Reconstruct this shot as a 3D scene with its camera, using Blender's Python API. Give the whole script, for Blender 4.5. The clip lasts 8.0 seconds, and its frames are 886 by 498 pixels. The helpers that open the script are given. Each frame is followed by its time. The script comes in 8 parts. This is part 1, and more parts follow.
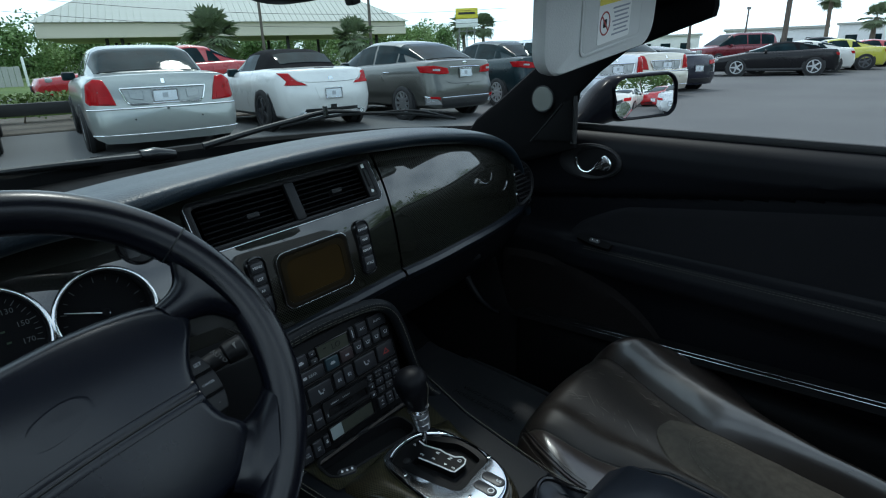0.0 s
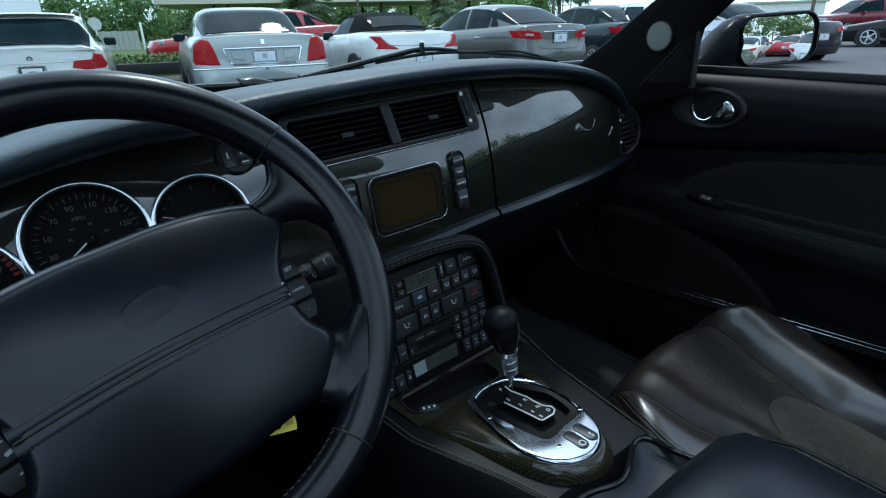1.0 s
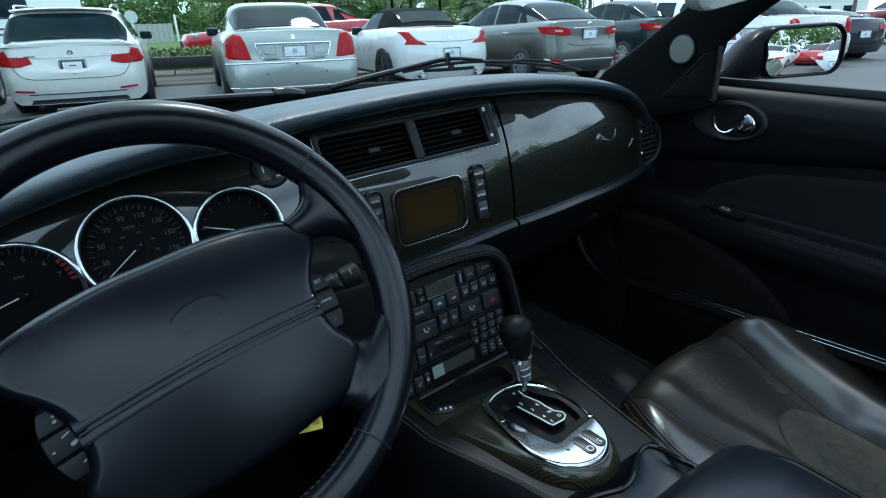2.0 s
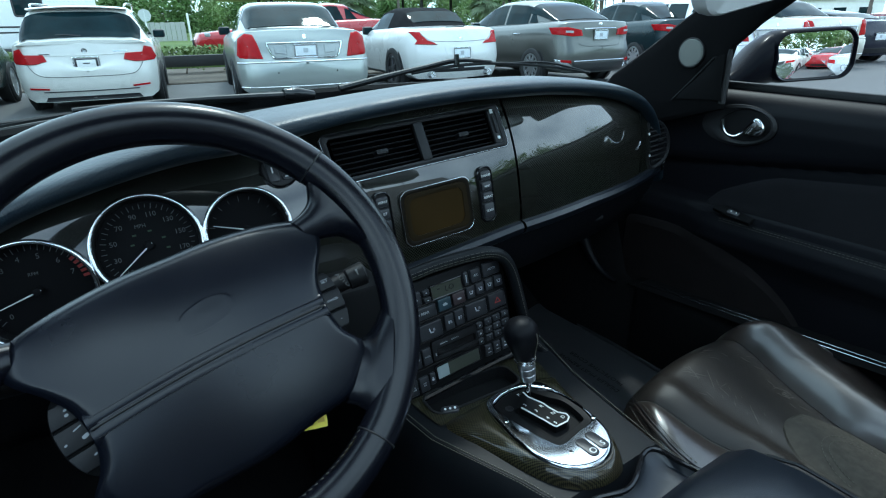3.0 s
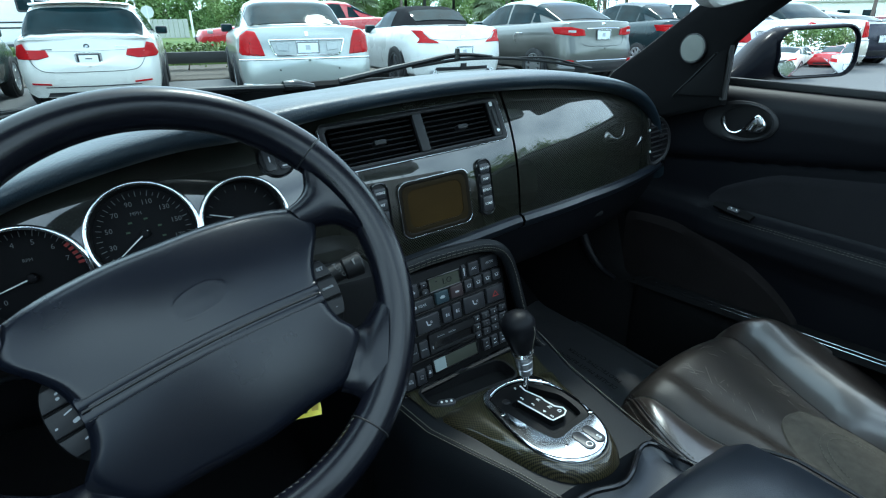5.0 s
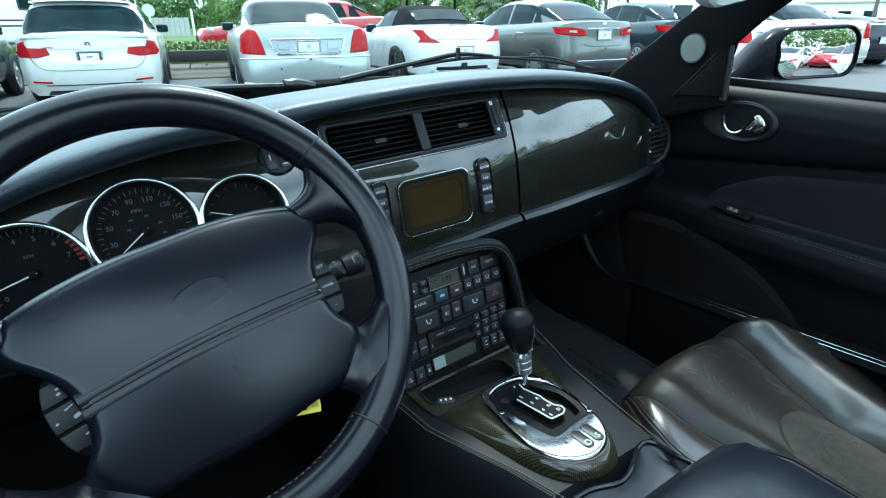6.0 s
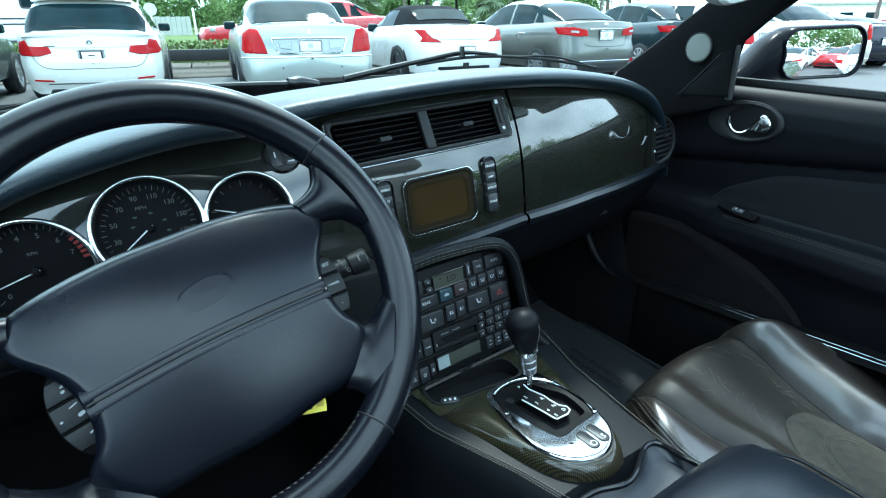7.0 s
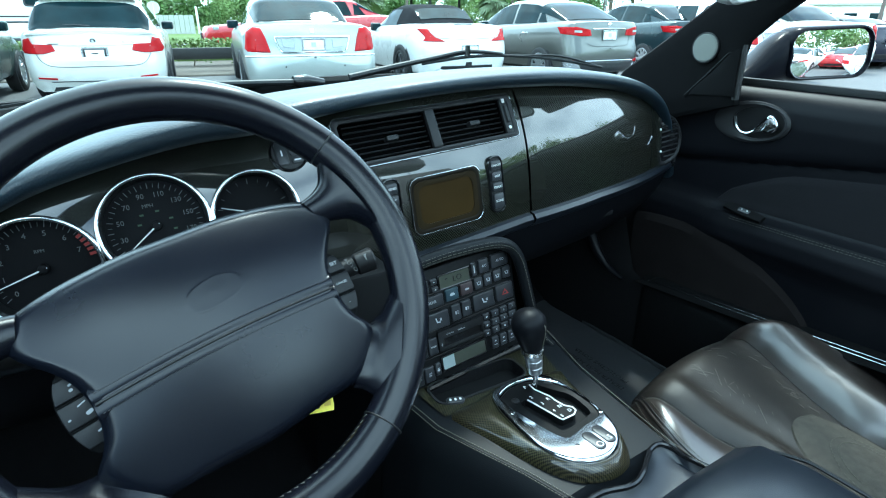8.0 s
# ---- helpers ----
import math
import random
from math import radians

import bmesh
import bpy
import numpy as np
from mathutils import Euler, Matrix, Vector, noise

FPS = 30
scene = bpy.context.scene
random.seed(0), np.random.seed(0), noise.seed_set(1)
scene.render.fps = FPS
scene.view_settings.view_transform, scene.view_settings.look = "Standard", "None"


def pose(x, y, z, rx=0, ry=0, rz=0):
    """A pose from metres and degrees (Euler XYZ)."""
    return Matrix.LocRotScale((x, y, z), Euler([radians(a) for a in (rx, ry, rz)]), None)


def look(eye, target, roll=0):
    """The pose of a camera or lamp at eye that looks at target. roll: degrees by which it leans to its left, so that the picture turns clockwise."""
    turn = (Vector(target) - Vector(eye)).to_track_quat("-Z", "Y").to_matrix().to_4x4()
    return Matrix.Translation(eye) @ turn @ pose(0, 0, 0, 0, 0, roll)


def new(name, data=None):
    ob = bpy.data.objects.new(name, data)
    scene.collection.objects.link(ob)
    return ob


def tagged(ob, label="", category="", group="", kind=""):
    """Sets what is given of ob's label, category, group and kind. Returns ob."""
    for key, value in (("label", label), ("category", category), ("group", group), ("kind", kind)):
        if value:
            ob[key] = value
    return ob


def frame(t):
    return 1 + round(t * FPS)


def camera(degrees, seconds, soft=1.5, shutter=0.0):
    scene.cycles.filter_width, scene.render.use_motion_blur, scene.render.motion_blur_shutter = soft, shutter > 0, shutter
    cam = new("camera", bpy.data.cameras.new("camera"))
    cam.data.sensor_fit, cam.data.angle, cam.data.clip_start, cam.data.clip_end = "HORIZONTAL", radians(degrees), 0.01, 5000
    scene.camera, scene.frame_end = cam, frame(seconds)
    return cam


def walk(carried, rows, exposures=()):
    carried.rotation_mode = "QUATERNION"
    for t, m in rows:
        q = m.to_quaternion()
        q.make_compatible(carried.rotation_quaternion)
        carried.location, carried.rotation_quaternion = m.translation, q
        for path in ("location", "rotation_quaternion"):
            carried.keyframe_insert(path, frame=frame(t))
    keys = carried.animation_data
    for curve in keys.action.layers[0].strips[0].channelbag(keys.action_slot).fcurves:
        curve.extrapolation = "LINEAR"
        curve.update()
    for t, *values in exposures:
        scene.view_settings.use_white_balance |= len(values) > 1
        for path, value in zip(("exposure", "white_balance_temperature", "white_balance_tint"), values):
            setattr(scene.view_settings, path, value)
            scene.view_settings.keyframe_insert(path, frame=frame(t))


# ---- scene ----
cam = camera(77.6, 8.0, soft=1.1)
PATH = [
    (0, (-0.397, -0.366, 1.192), (0.958, 0.938, 0.512), -1.3),
    (0.5, (-0.394, -0.331, 1.136), (0.803, 1.091, 0.4), -1.2),
    (1, (-0.395, -0.33, 1.127), (0.722, 1.14, 0.357), -1.1),
    (1.5, (-0.405, -0.343, 1.151), (0.667, 1.153, 0.369), -1.0),
    (3, (-0.406, -0.36, 1.164), (0.612, 1.172, 0.377), -0.6),
    (3.5, (-0.402, -0.362, 1.158), (0.614, 1.17, 0.371), -0.5),
    (4, (-0.404, -0.362, 1.158), (0.612, 1.17, 0.37), -0.3),
    (4.5, (-0.403, -0.362, 1.155), (0.612, 1.17, 0.367), -0.2),
    (6, (-0.404, -0.365, 1.153), (0.61, 1.167, 0.363), 0.1),
    (6.5, (-0.405, -0.364, 1.153), (0.608, 1.169, 0.363), 0.2),
    (7, (-0.407, -0.359, 1.15), (0.605, 1.174, 0.36), 0.3),
    (7.5, (-0.408, -0.356, 1.149), (0.602, 1.178, 0.358), 0.4),
    (8, (-0.411, -0.354, 1.149), (0.596, 1.182, 0.357), 0.5),
]
TILT = Matrix.Translation((0, -0.36, 1.155)) @ Matrix.Rotation(radians(0.66), 4, "X") @ Matrix.Translation((0, 0.36, -1.155))
# seconds, stops, kelvin, tint
EXPOSURE = [(0.0, -1.24, 5680, 1), (0.5, -1.26, 5450, 1), (1.0, -1.11, 5280, 1), (1.5, -0.91, 5280, -1), (3.0, -0.46, 5300, -4), (4.5, -0.11, 5400, -5), (6.0, 0.22, 5350, -7), (8.0, 0.64, 5250, -10)]
walk(cam, [(t, TILT @ look(eye, target, roll)) for t, eye, target, roll in PATH], EXPOSURE)

# ---- world and light ----
world = bpy.data.worlds.new("world")
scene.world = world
world.use_nodes = True
wn, wl = world.node_tree.nodes, world.node_tree.links
bg = wn["Background"]
sky = wn.new("ShaderNodeTexSky")
sky.sky_type, sky.sun_disc = "NISHITA", False
sky.sun_elevation, sky.sun_rotation = radians(59), radians(37)
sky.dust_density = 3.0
cloud = wn.new("ShaderNodeTexNoise")
cloud.inputs["Scale"].default_value, cloud.inputs["Detail"].default_value = 2.2, 6.0
ramp = wn.new("ShaderNodeValToRGB")
ramp.color_ramp.elements[0].position, ramp.color_ramp.elements[1].position = 0.35, 0.64
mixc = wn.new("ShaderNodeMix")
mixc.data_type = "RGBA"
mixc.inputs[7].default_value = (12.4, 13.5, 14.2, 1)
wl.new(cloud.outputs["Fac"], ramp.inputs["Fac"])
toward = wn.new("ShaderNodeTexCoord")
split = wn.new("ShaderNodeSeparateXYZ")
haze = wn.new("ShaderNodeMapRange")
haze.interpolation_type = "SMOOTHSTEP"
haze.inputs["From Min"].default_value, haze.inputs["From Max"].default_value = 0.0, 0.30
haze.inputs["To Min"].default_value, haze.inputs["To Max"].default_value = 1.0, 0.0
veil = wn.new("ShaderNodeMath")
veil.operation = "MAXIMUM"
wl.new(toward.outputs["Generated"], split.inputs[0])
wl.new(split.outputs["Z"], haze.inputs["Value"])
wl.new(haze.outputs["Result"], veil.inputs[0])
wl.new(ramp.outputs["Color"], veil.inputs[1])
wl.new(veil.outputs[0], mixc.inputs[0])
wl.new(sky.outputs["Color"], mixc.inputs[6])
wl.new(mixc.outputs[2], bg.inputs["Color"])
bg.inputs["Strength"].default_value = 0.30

sun = new("sun", bpy.data.lights.new("sun", "SUN"))
sun.data.energy, sun.data.angle, sun.data.color = 2.6, radians(6), (1.0, 0.93, 0.82)
sun.matrix_world = look((4.4, 5.8, 12.2), (0, 0, 0))


# ---- materials ----
def mat(name, color, rough=0.5, metal=0.0, grain=0.0, grain_scale=400.0, vary=0.12, vary_scale=3.0, coat=0.0, dark=None, spec=0.5):
    """A painted, leather or plastic surface: two scales of variation, fine relief."""
    m = bpy.data.materials.new(name)
    m.use_nodes = True
    n, l = m.node_tree.nodes, m.node_tree.links
    p = n["Principled BSDF"]
    p.inputs["Roughness"].default_value, p.inputs["Metallic"].default_value = rough, metal
    p.inputs["Coat Weight"].default_value, p.inputs["Coat Roughness"].default_value = coat, 0.14 if coat < 1 else 0.03
    p.inputs["Specular IOR Level"].default_value = spec
    co = n.new("ShaderNodeTexCoord")
    big = n.new("ShaderNodeTexNoise")
    big.inputs["Scale"].default_value, big.inputs["Detail"].default_value = vary_scale, 5.0
    l.new(co.outputs["Object"], big.inputs["Vector"])
    mx = n.new("ShaderNodeMix")
    mx.data_type = "RGBA"
    c = Vector(color)
    mx.inputs[6].default_value = (*(c * (1 - vary)), 1)
    mx.inputs[7].default_value = (*(c * (1 + vary)), 1)
    if dark:
        mx.inputs[6].default_value = (*dark, 1)
    l.new(big.outputs["Fac"], mx.inputs[0])
    l.new(mx.outputs[2], p.inputs["Base Color"])
    rr = n.new("ShaderNodeMapRange")
    rr.inputs["To Min"].default_value, rr.inputs["To Max"].default_value = rough * 0.8, min(1, rough * 1.2)
    l.new(big.outputs["Fac"], rr.inputs["Value"])
    l.new(rr.outputs["Result"], p.inputs["Roughness"])
    if grain:
        fine = n.new("ShaderNodeTexVoronoi")
        fine.inputs["Scale"].default_value = grain_scale
        l.new(co.outputs["Object"], fine.inputs["Vector"])
        b = n.new("ShaderNodeBump")
        b.inputs["Strength"].default_value, b.inputs["Distance"].default_value = grain, 0.001
        l.new(fine.outputs["Distance"], b.inputs["Height"])
        l.new(b.outputs["Normal"], p.inputs["Normal"])
    return m


def carbon(name, a, b, scale, axes, coat=1.0, ior=1.8):
    """Woven carbon fibre under clear lacquer."""
    m = bpy.data.materials.new(name)
    m.use_nodes = True
    n, l = m.node_tree.nodes, m.node_tree.links
    p = n["Principled BSDF"]
    p.inputs["Roughness"].default_value, p.inputs["Coat Weight"].default_value = 0.35, coat
    p.inputs["Coat Roughness"].default_value, p.inputs["Coat IOR"].default_value = 0.02, ior
    p.inputs["Specular IOR Level"].default_value = 0.15
    co = n.new("ShaderNodeTexCoord")
    w = n.new("ShaderNodeTexChecker")
    w.inputs["Scale"].default_value = scale
    w.inputs["Color1"].default_value, w.inputs["Color2"].default_value = (*a, 1), (*b, 1)
    mp = n.new("ShaderNodeMapping")
    mp.inputs["Scale"].default_value, mp.inputs["Location"].default_value = axes, (0.0003, 0.0003, 0.0003)
    l.new(co.outputs["Object"], mp.inputs["Vector"])
    l.new(mp.outputs["Vector"], w.inputs["Vector"])
    big = n.new("ShaderNodeTexNoise")
    big.inputs["Scale"].default_value = 6.0
    l.new(co.outputs["Object"], big.inputs["Vector"])
    mx = n.new("ShaderNodeMix")
    mx.data_type, mx.blend_type = "RGBA", "MULTIPLY"
    mx.inputs[0].default_value = 0.4
    l.new(w.outputs["Color"], mx.inputs[6])
    l.new(big.outputs["Color"], mx.inputs[7])
    l.new(mx.outputs[2], p.inputs["Base Color"])
    return m


def ground_mat(name, a, b, scale, rough=0.9, bump=0.4):
    m = bpy.data.materials.new(name)
    m.use_nodes = True
    n, l = m.node_tree.nodes, m.node_tree.links
    p = n["Principled BSDF"]
    p.inputs["Roughness"].default_value, p.inputs["Specular IOR Level"].default_value = rough, 0.2
    co = n.new("ShaderNodeTexCoord")
    big, fine = n.new("ShaderNodeTexNoise"), n.new("ShaderNodeTexNoise")
    big.inputs["Scale"].default_value, big.inputs["Detail"].default_value = 0.25, 6.0
    fine.inputs["Scale"].default_value, fine.inputs["Detail"].default_value = scale, 3.0
    add = n.new("ShaderNodeMath")
    add.operation = "ADD"
    half = n.new("ShaderNodeMath")
    half.operation = "MULTIPLY"
    half.inputs[1].default_value = 0.5
    for t in (big, fine):
        l.new(co.outputs["Object"], t.inputs["Vector"])
    l.new(big.outputs["Fac"], add.inputs[0])
    l.new(fine.outputs["Fac"], add.inputs[1])
    l.new(add.outputs[0], half.inputs[0])
    r = n.new("ShaderNodeValToRGB")
    r.color_ramp.elements[0].position, r.color_ramp.elements[1].position = 0.3, 0.7
    r.color_ramp.elements[0].color, r.color_ramp.elements[1].color = (*a, 1), (*b, 1)
    l.new(half.outputs[0], r.inputs["Fac"])
    l.new(r.outputs["Color"], p.inputs["Base Color"])
    bu = n.new("ShaderNodeBump")
    bu.inputs["Strength"].default_value, bu.inputs["Distance"].default_value = bump, 0.01
    l.new(fine.outputs["Fac"], bu.inputs["Height"])
    l.new(bu.outputs["Normal"], p.inputs["Normal"])
    return m


LEATHER = mat("black_leather", (0.0068, 0.0090, 0.0140), 0.33, grain=0.12, grain_scale=900, spec=0.55, vary=0.4, vary_scale=9)
DOOR_LEATHER = mat("black_door_leather", (0.0044, 0.0047, 0.0064), 0.46, grain=0.08, grain_scale=700, spec=0.13)
# the leather is black; its blue cast paints in sky and windscreen tint
LEATHER_PAD = mat("dash_pad_leather", (0.011, 0.0195, 0.029), 0.39, grain=0.30, grain_scale=420, spec=0.56)
WHEEL_LEATHER = mat("wheel_leather", (0.0038, 0.0043, 0.0074), 0.25, grain=0.05, grain_scale=1200, spec=0.36, vary=0.25, vary_scale=12)
AIRBAG = mat("airbag_vinyl", (0.0042, 0.0053, 0.0094), 0.26, grain=0.06, grain_scale=1500, spec=0.37, vary=0.3, vary_scale=10)
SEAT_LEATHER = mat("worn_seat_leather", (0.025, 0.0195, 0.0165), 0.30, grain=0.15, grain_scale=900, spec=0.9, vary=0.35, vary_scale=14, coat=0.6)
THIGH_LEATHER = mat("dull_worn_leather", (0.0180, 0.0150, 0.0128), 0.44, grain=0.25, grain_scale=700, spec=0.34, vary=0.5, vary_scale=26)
SUEDE = mat("grey_suede", (0.070, 0.0635, 0.053), 0.95, spec=0.1, grain=0.7, grain_scale=1500, vary=0.5, vary_scale=90)
CARPET = mat("charcoal_carpet", (0.013, 0.013, 0.014), 0.98, spec=0.05, grain=1.0, grain_scale=900, vary=0.3, vary_scale=40)
PLASTIC = mat("black_plastic", (0.010, 0.010, 0.0112), 0.42, grain=0.2, grain_scale=1500, spec=0.36)
GLOSS = mat("gloss_black", (0.008, 0.008, 0.009), 0.12)
BUTTON = mat("button_plastic", (0.024, 0.025, 0.029), 0.34, grain=0.1, grain_scale=2000)
RUBBER = mat("black_rubber", (0.014, 0.014, 0.015), 0.7, grain=0.3, grain_scale=300)
CHROME = mat("chrome", (0.82, 0.83, 0.85), 0.08, 1.0, vary=0.03)
POLISHED = mat("polished_aluminium", (0.64, 0.67, 0.71), 0.13, 1.0, vary=0.02)
SATIN = mat("satin_metal", (0.62, 0.64, 0.68), 0.22, 1.0, vary=0.05)
CARBON = carbon("carbon_fibre", (0.002, 0.0022, 0.0018), (0.023, 0.0245, 0.0165), 470, (1, 0, 1))
CARBON_GOLD = carbon("carbon_fibre_console", (0.003, 0.003, 0.002), (0.050, 0.045, 0.023), 640, (1, 1, 0), ior=1.45)
WHITE_INK = mat("white_print", (0.75, 0.76, 0.76), 0.6)
LCD = mat("lcd_glass", (0.060, 0.064, 0.050), 0.2)
LCD_PALE = mat("lcd_pale", (0.33, 0.38, 0.38), 0.25)
NAV = mat("nav_screen_glass", (0.032, 0.020, 0.0065), 0.25, spec=0.10, vary=0.45, vary_scale=9)
VISOR = mat("grey_visor_vinyl", (0.56, 0.57, 0.56), 0.7, grain=0.3, grain_scale=500)
CONSOLE_LEATHER = mat("console_leather", (0.0065, 0.0075, 0.0092), 0.42, grain=0.14, grain_scale=900, spec=0.17)
PANEL_BLACK = mat("panel_black", (0.007, 0.007, 0.0076), 0.6, spec=0.15)
RING = mat("bright_gauge_ring", (0.92, 0.93, 0.94), 0.22, 1.0, vary=0.03)
DUCT = mat("duct_black", (0.0022, 0.0022, 0.0024), 0.9, spec=0.03)
MATT_BLACK = mat("matt_black_plastic", (0.0035, 0.0036, 0.0040), 0.75, grain=0.3, grain_scale=700, spec=0.10)
GATE_BLACK = mat("satin_gate_plastic", (0.006, 0.006, 0.0065), 0.35, spec=0.16)
BRUSHED = mat("brushed_metal", (0.50, 0.51, 0.53), 0.34, 0.9)
KEY_INK = mat("dim_key_print", (0.50, 0.52, 0.54), 0.6)
PAPER = mat("white_paper", (0.8, 0.8, 0.78), 0.6)
YELLOW = mat("yellow_plastic", (0.70, 0.60, 0.05), 0.5)
RED_INK = mat("red_print", (0.30, 0.035, 0.03), 0.6)
ASPHALT = ground_mat("asphalt", (0.084, 0.084, 0.086), (0.160, 0.160, 0.159), 60)
GRASS = ground_mat("grass", (0.06, 0.10, 0.025), (0.13, 0.17, 0.05), 8)


# ---- building helpers ----
def part(name, bm, material, parent=None, label="", smooth=True, m=None):
    """Links a bmesh as one mesh object, under parent where one is given."""
    me = bpy.data.meshes.new(name)
    bmesh.ops.recalc_face_normals(bm, faces=bm.faces)
    bm.to_mesh(me)
    bm.free()
    if smooth:
        for f in me.polygons:
            f.use_smooth = True
        me.set_sharp_from_angle(angle=radians(38))
    me.materials.append(material)
    ob = new(name, me)
    if parent:
        ob.parent = parent
    if m is not None:
        ob.matrix_basis = m
    return tagged(ob, label)


def thing(name, label, category, m=None, group="", kind=""):
    ob = new(name)
    ob.empty_display_size = 0.05
    if m is not None:
        ob.matrix_basis = m
    return tagged(ob, label, category, group, kind)


def box(sx, sy, sz, at=(0, 0, 0), bevel=0.0, seg=2, bm=None):
    """A bevelled block, centred on at."""
    b = bmesh.new()
    bmesh.ops.create_cube(b, size=1.0)
    bmesh.ops.scale(b, vec=(sx, sy, sz), verts=b.verts)
    if bevel:
        bmesh.ops.bevel(b, geom=list(b.edges), offset=bevel, segments=seg, affect="EDGES", profile=0.5)
    bmesh.ops.translate(b, vec=at, verts=b.verts)
    return merge(bm, b)


def merge(bm, b):
    """Adds b to bm, where there is one."""
    if bm is None:
        return b
    me = bpy.data.meshes.new("tmp")
    b.to_mesh(me)
    b.free()
    bm.from_mesh(me)
    bpy.data.meshes.remove(me)
    return bm


def loft(rows, closed=False, caps=False, bm=None):
    """A skin through rows of points; closed: each row is a ring."""
    bm = bm or bmesh.new()
    vs = [[bm.verts.new(p) for p in r] for r in rows]
    k = len(rows[0])
    for a, b in zip(vs, vs[1:]):
        for i in range(k if closed else k - 1):
            j = (i + 1) % k
            bm.faces.new((a[i], a[j], b[j], b[i]))
    if caps:
        bm.faces.new(vs[0])
        bm.faces.new(vs[-1])
    return bm


def spline(pts, n, loop=False):
    """Catmull-Rom through pts, n points a stretch."""
    pts = [Vector(p) for p in pts]
    k, out = len(pts), []
    for i in range(k if loop else k - 1):
        g = (lambda j: pts[j % k]) if loop else (lambda j: pts[min(max(j, 0), k - 1)])
        a, b, c, d = g(i - 1), g(i), g(i + 1), g(i + 2)
        for s in range(n):
            t = s / n
            out.append(0.5 * (2 * b + (c - a) * t + (2 * a - 5 * b + 4 * c - d) * t * t + (3 * b - 3 * c + d - a) * t ** 3))
    if not loop:
        out.append(pts[-1])
    return out


def tube(pts, r, seg=8, loop=False, bm=None):
    """A round bar along pts; r: a number, or one for each point."""
    pts = [Vector(p) for p in pts]
    k = len(pts)
    rs = r if isinstance(r, (list, tuple)) else [r] * k
    rows, up = [], None
    for i, p in enumerate(pts):
        a = pts[i - 1] if (i or loop) else p
        b = pts[(i + 1) % k] if (i < k - 1 or loop) else p
        d = (b - a).normalized()
        if up is None:
            up = d.orthogonal().normalized()
        up = (up - d * up.dot(d)).normalized()
        side = d.cross(up)
        rows.append([p + rs[i] * (math.cos(q) * up + math.sin(q) * side) for q in (2 * math.pi * s / seg for s in range(seg))])
    if loop:
        d0 = rows[0]
        best = min(range(seg), key=lambda s: (rows[-1][s] - d0[0]).length)
        rows.append(d0[-best:] + d0[:-best] if best else d0)
    return loft(rows, closed=True, caps=not loop, bm=bm)


def plate(outline, depth, bevel=0.0, seg=2, bm=None):
    """A slab: the outline in x, y, from z 0 down to -depth, its front edge rounded."""
    b = bmesh.new()
    top = [b.verts.new((p[0], p[1], 0)) for p in outline]
    f = b.faces.new(top)
    ex = bmesh.ops.extrude_face_region(b, geom=[f])
    bmesh.ops.translate(b, vec=(0, 0, -depth), verts=[v for v in ex["geom"] if isinstance(v, bmesh.types.BMVert)])
    if bevel:
        edges = [e for e in b.edges if all(abs(v.co.z) < 1e-7 for v in e.verts)]
        bmesh.ops.bevel(b, geom=edges, offset=bevel, segments=seg, affect="EDGES", profile=0.5)
    return merge(bm, b)


def rounded(w, h, r, n=5, cx=0.0, cy=0.0):
    """The outline of a rounded rectangle."""
    out = []
    for sx, sy, a0 in ((1, 1, 0), (-1, 1, 90), (-1, -1, 180), (1, -1, 270)):
        for i in range(n + 1):
            a = radians(a0 + 90 * i / n)
            out.append((cx + sx * (w / 2 - r) + r * math.cos(a), cy + sy * (h / 2 - r) + r * math.sin(a)))
    return out


def ellipse(w, h, n=32, cx=0.0, cy=0.0):
    return [(cx + w / 2 * math.cos(2 * math.pi * i / n), cy + h / 2 * math.sin(2 * math.pi * i / n)) for i in range(n)]


def ringplate(outer, inner, depth, bm=None, lift=0.0):
    """A frame between two outlines of equally many points."""
    rows = [[(x, y, -depth) for x, y in outer], [(x, y, lift * 0.6) for x, y in outer],
            [(x * 0.5 + u * 0.5, y * 0.5 + v * 0.5, lift) for (x, y), (u, v) in zip(outer, inner)],
            [(x, y, lift * 0.5) for x, y in inner], [(x, y, -depth) for x, y in inner]]
    return loft(rows, closed=True, bm=bm)


def text(body, size, material, parent, m, name="lettering", align="CENTER"):
    """Printed words, turned into a thin mesh."""
    cu = bpy.data.curves.new(name, "FONT")
    cu.body, cu.size, cu.extrude, cu.align_x, cu.align_y, cu.resolution_u = body, size, 0.0002, align, "CENTER", 2
    tmp = bpy.data.objects.new("tmp", cu)
    me = bpy.data.meshes.new_from_object(tmp)
    bpy.data.objects.remove(tmp)
    me.materials.clear()
    me.materials.append(material)
    ob = new(name, me)
    ob.parent, ob.matrix_basis = parent, m
    return ob


# ---- ground ----
ground = part("ground", loft([[(-900, y, 0) for y in (-900, 900)], [(900, y, 0) for y in (-900, 900)]]), ASPHALT, smooth=False)
tagged(ground, "grey asphalt of the dealership car park", "ground", kind="structure")


# ---- the car that the camera sits in ----
def put(name, bm, material, parent, label="", smooth=True):
    """A part whose mesh is given in the place's own metres."""
    m = parent.matrix_basis.copy()
    if parent.parent:
        m = parent.parent.matrix_basis @ m
    return part(name, bm, material, parent, label, smooth, m.inverted())


def under(parent, m):
    """The pose m of the place, seen from parent."""
    k = parent.matrix_basis.copy()
    if parent.parent:
        k = parent.parent.matrix_basis @ k
    return k.inverted() @ m


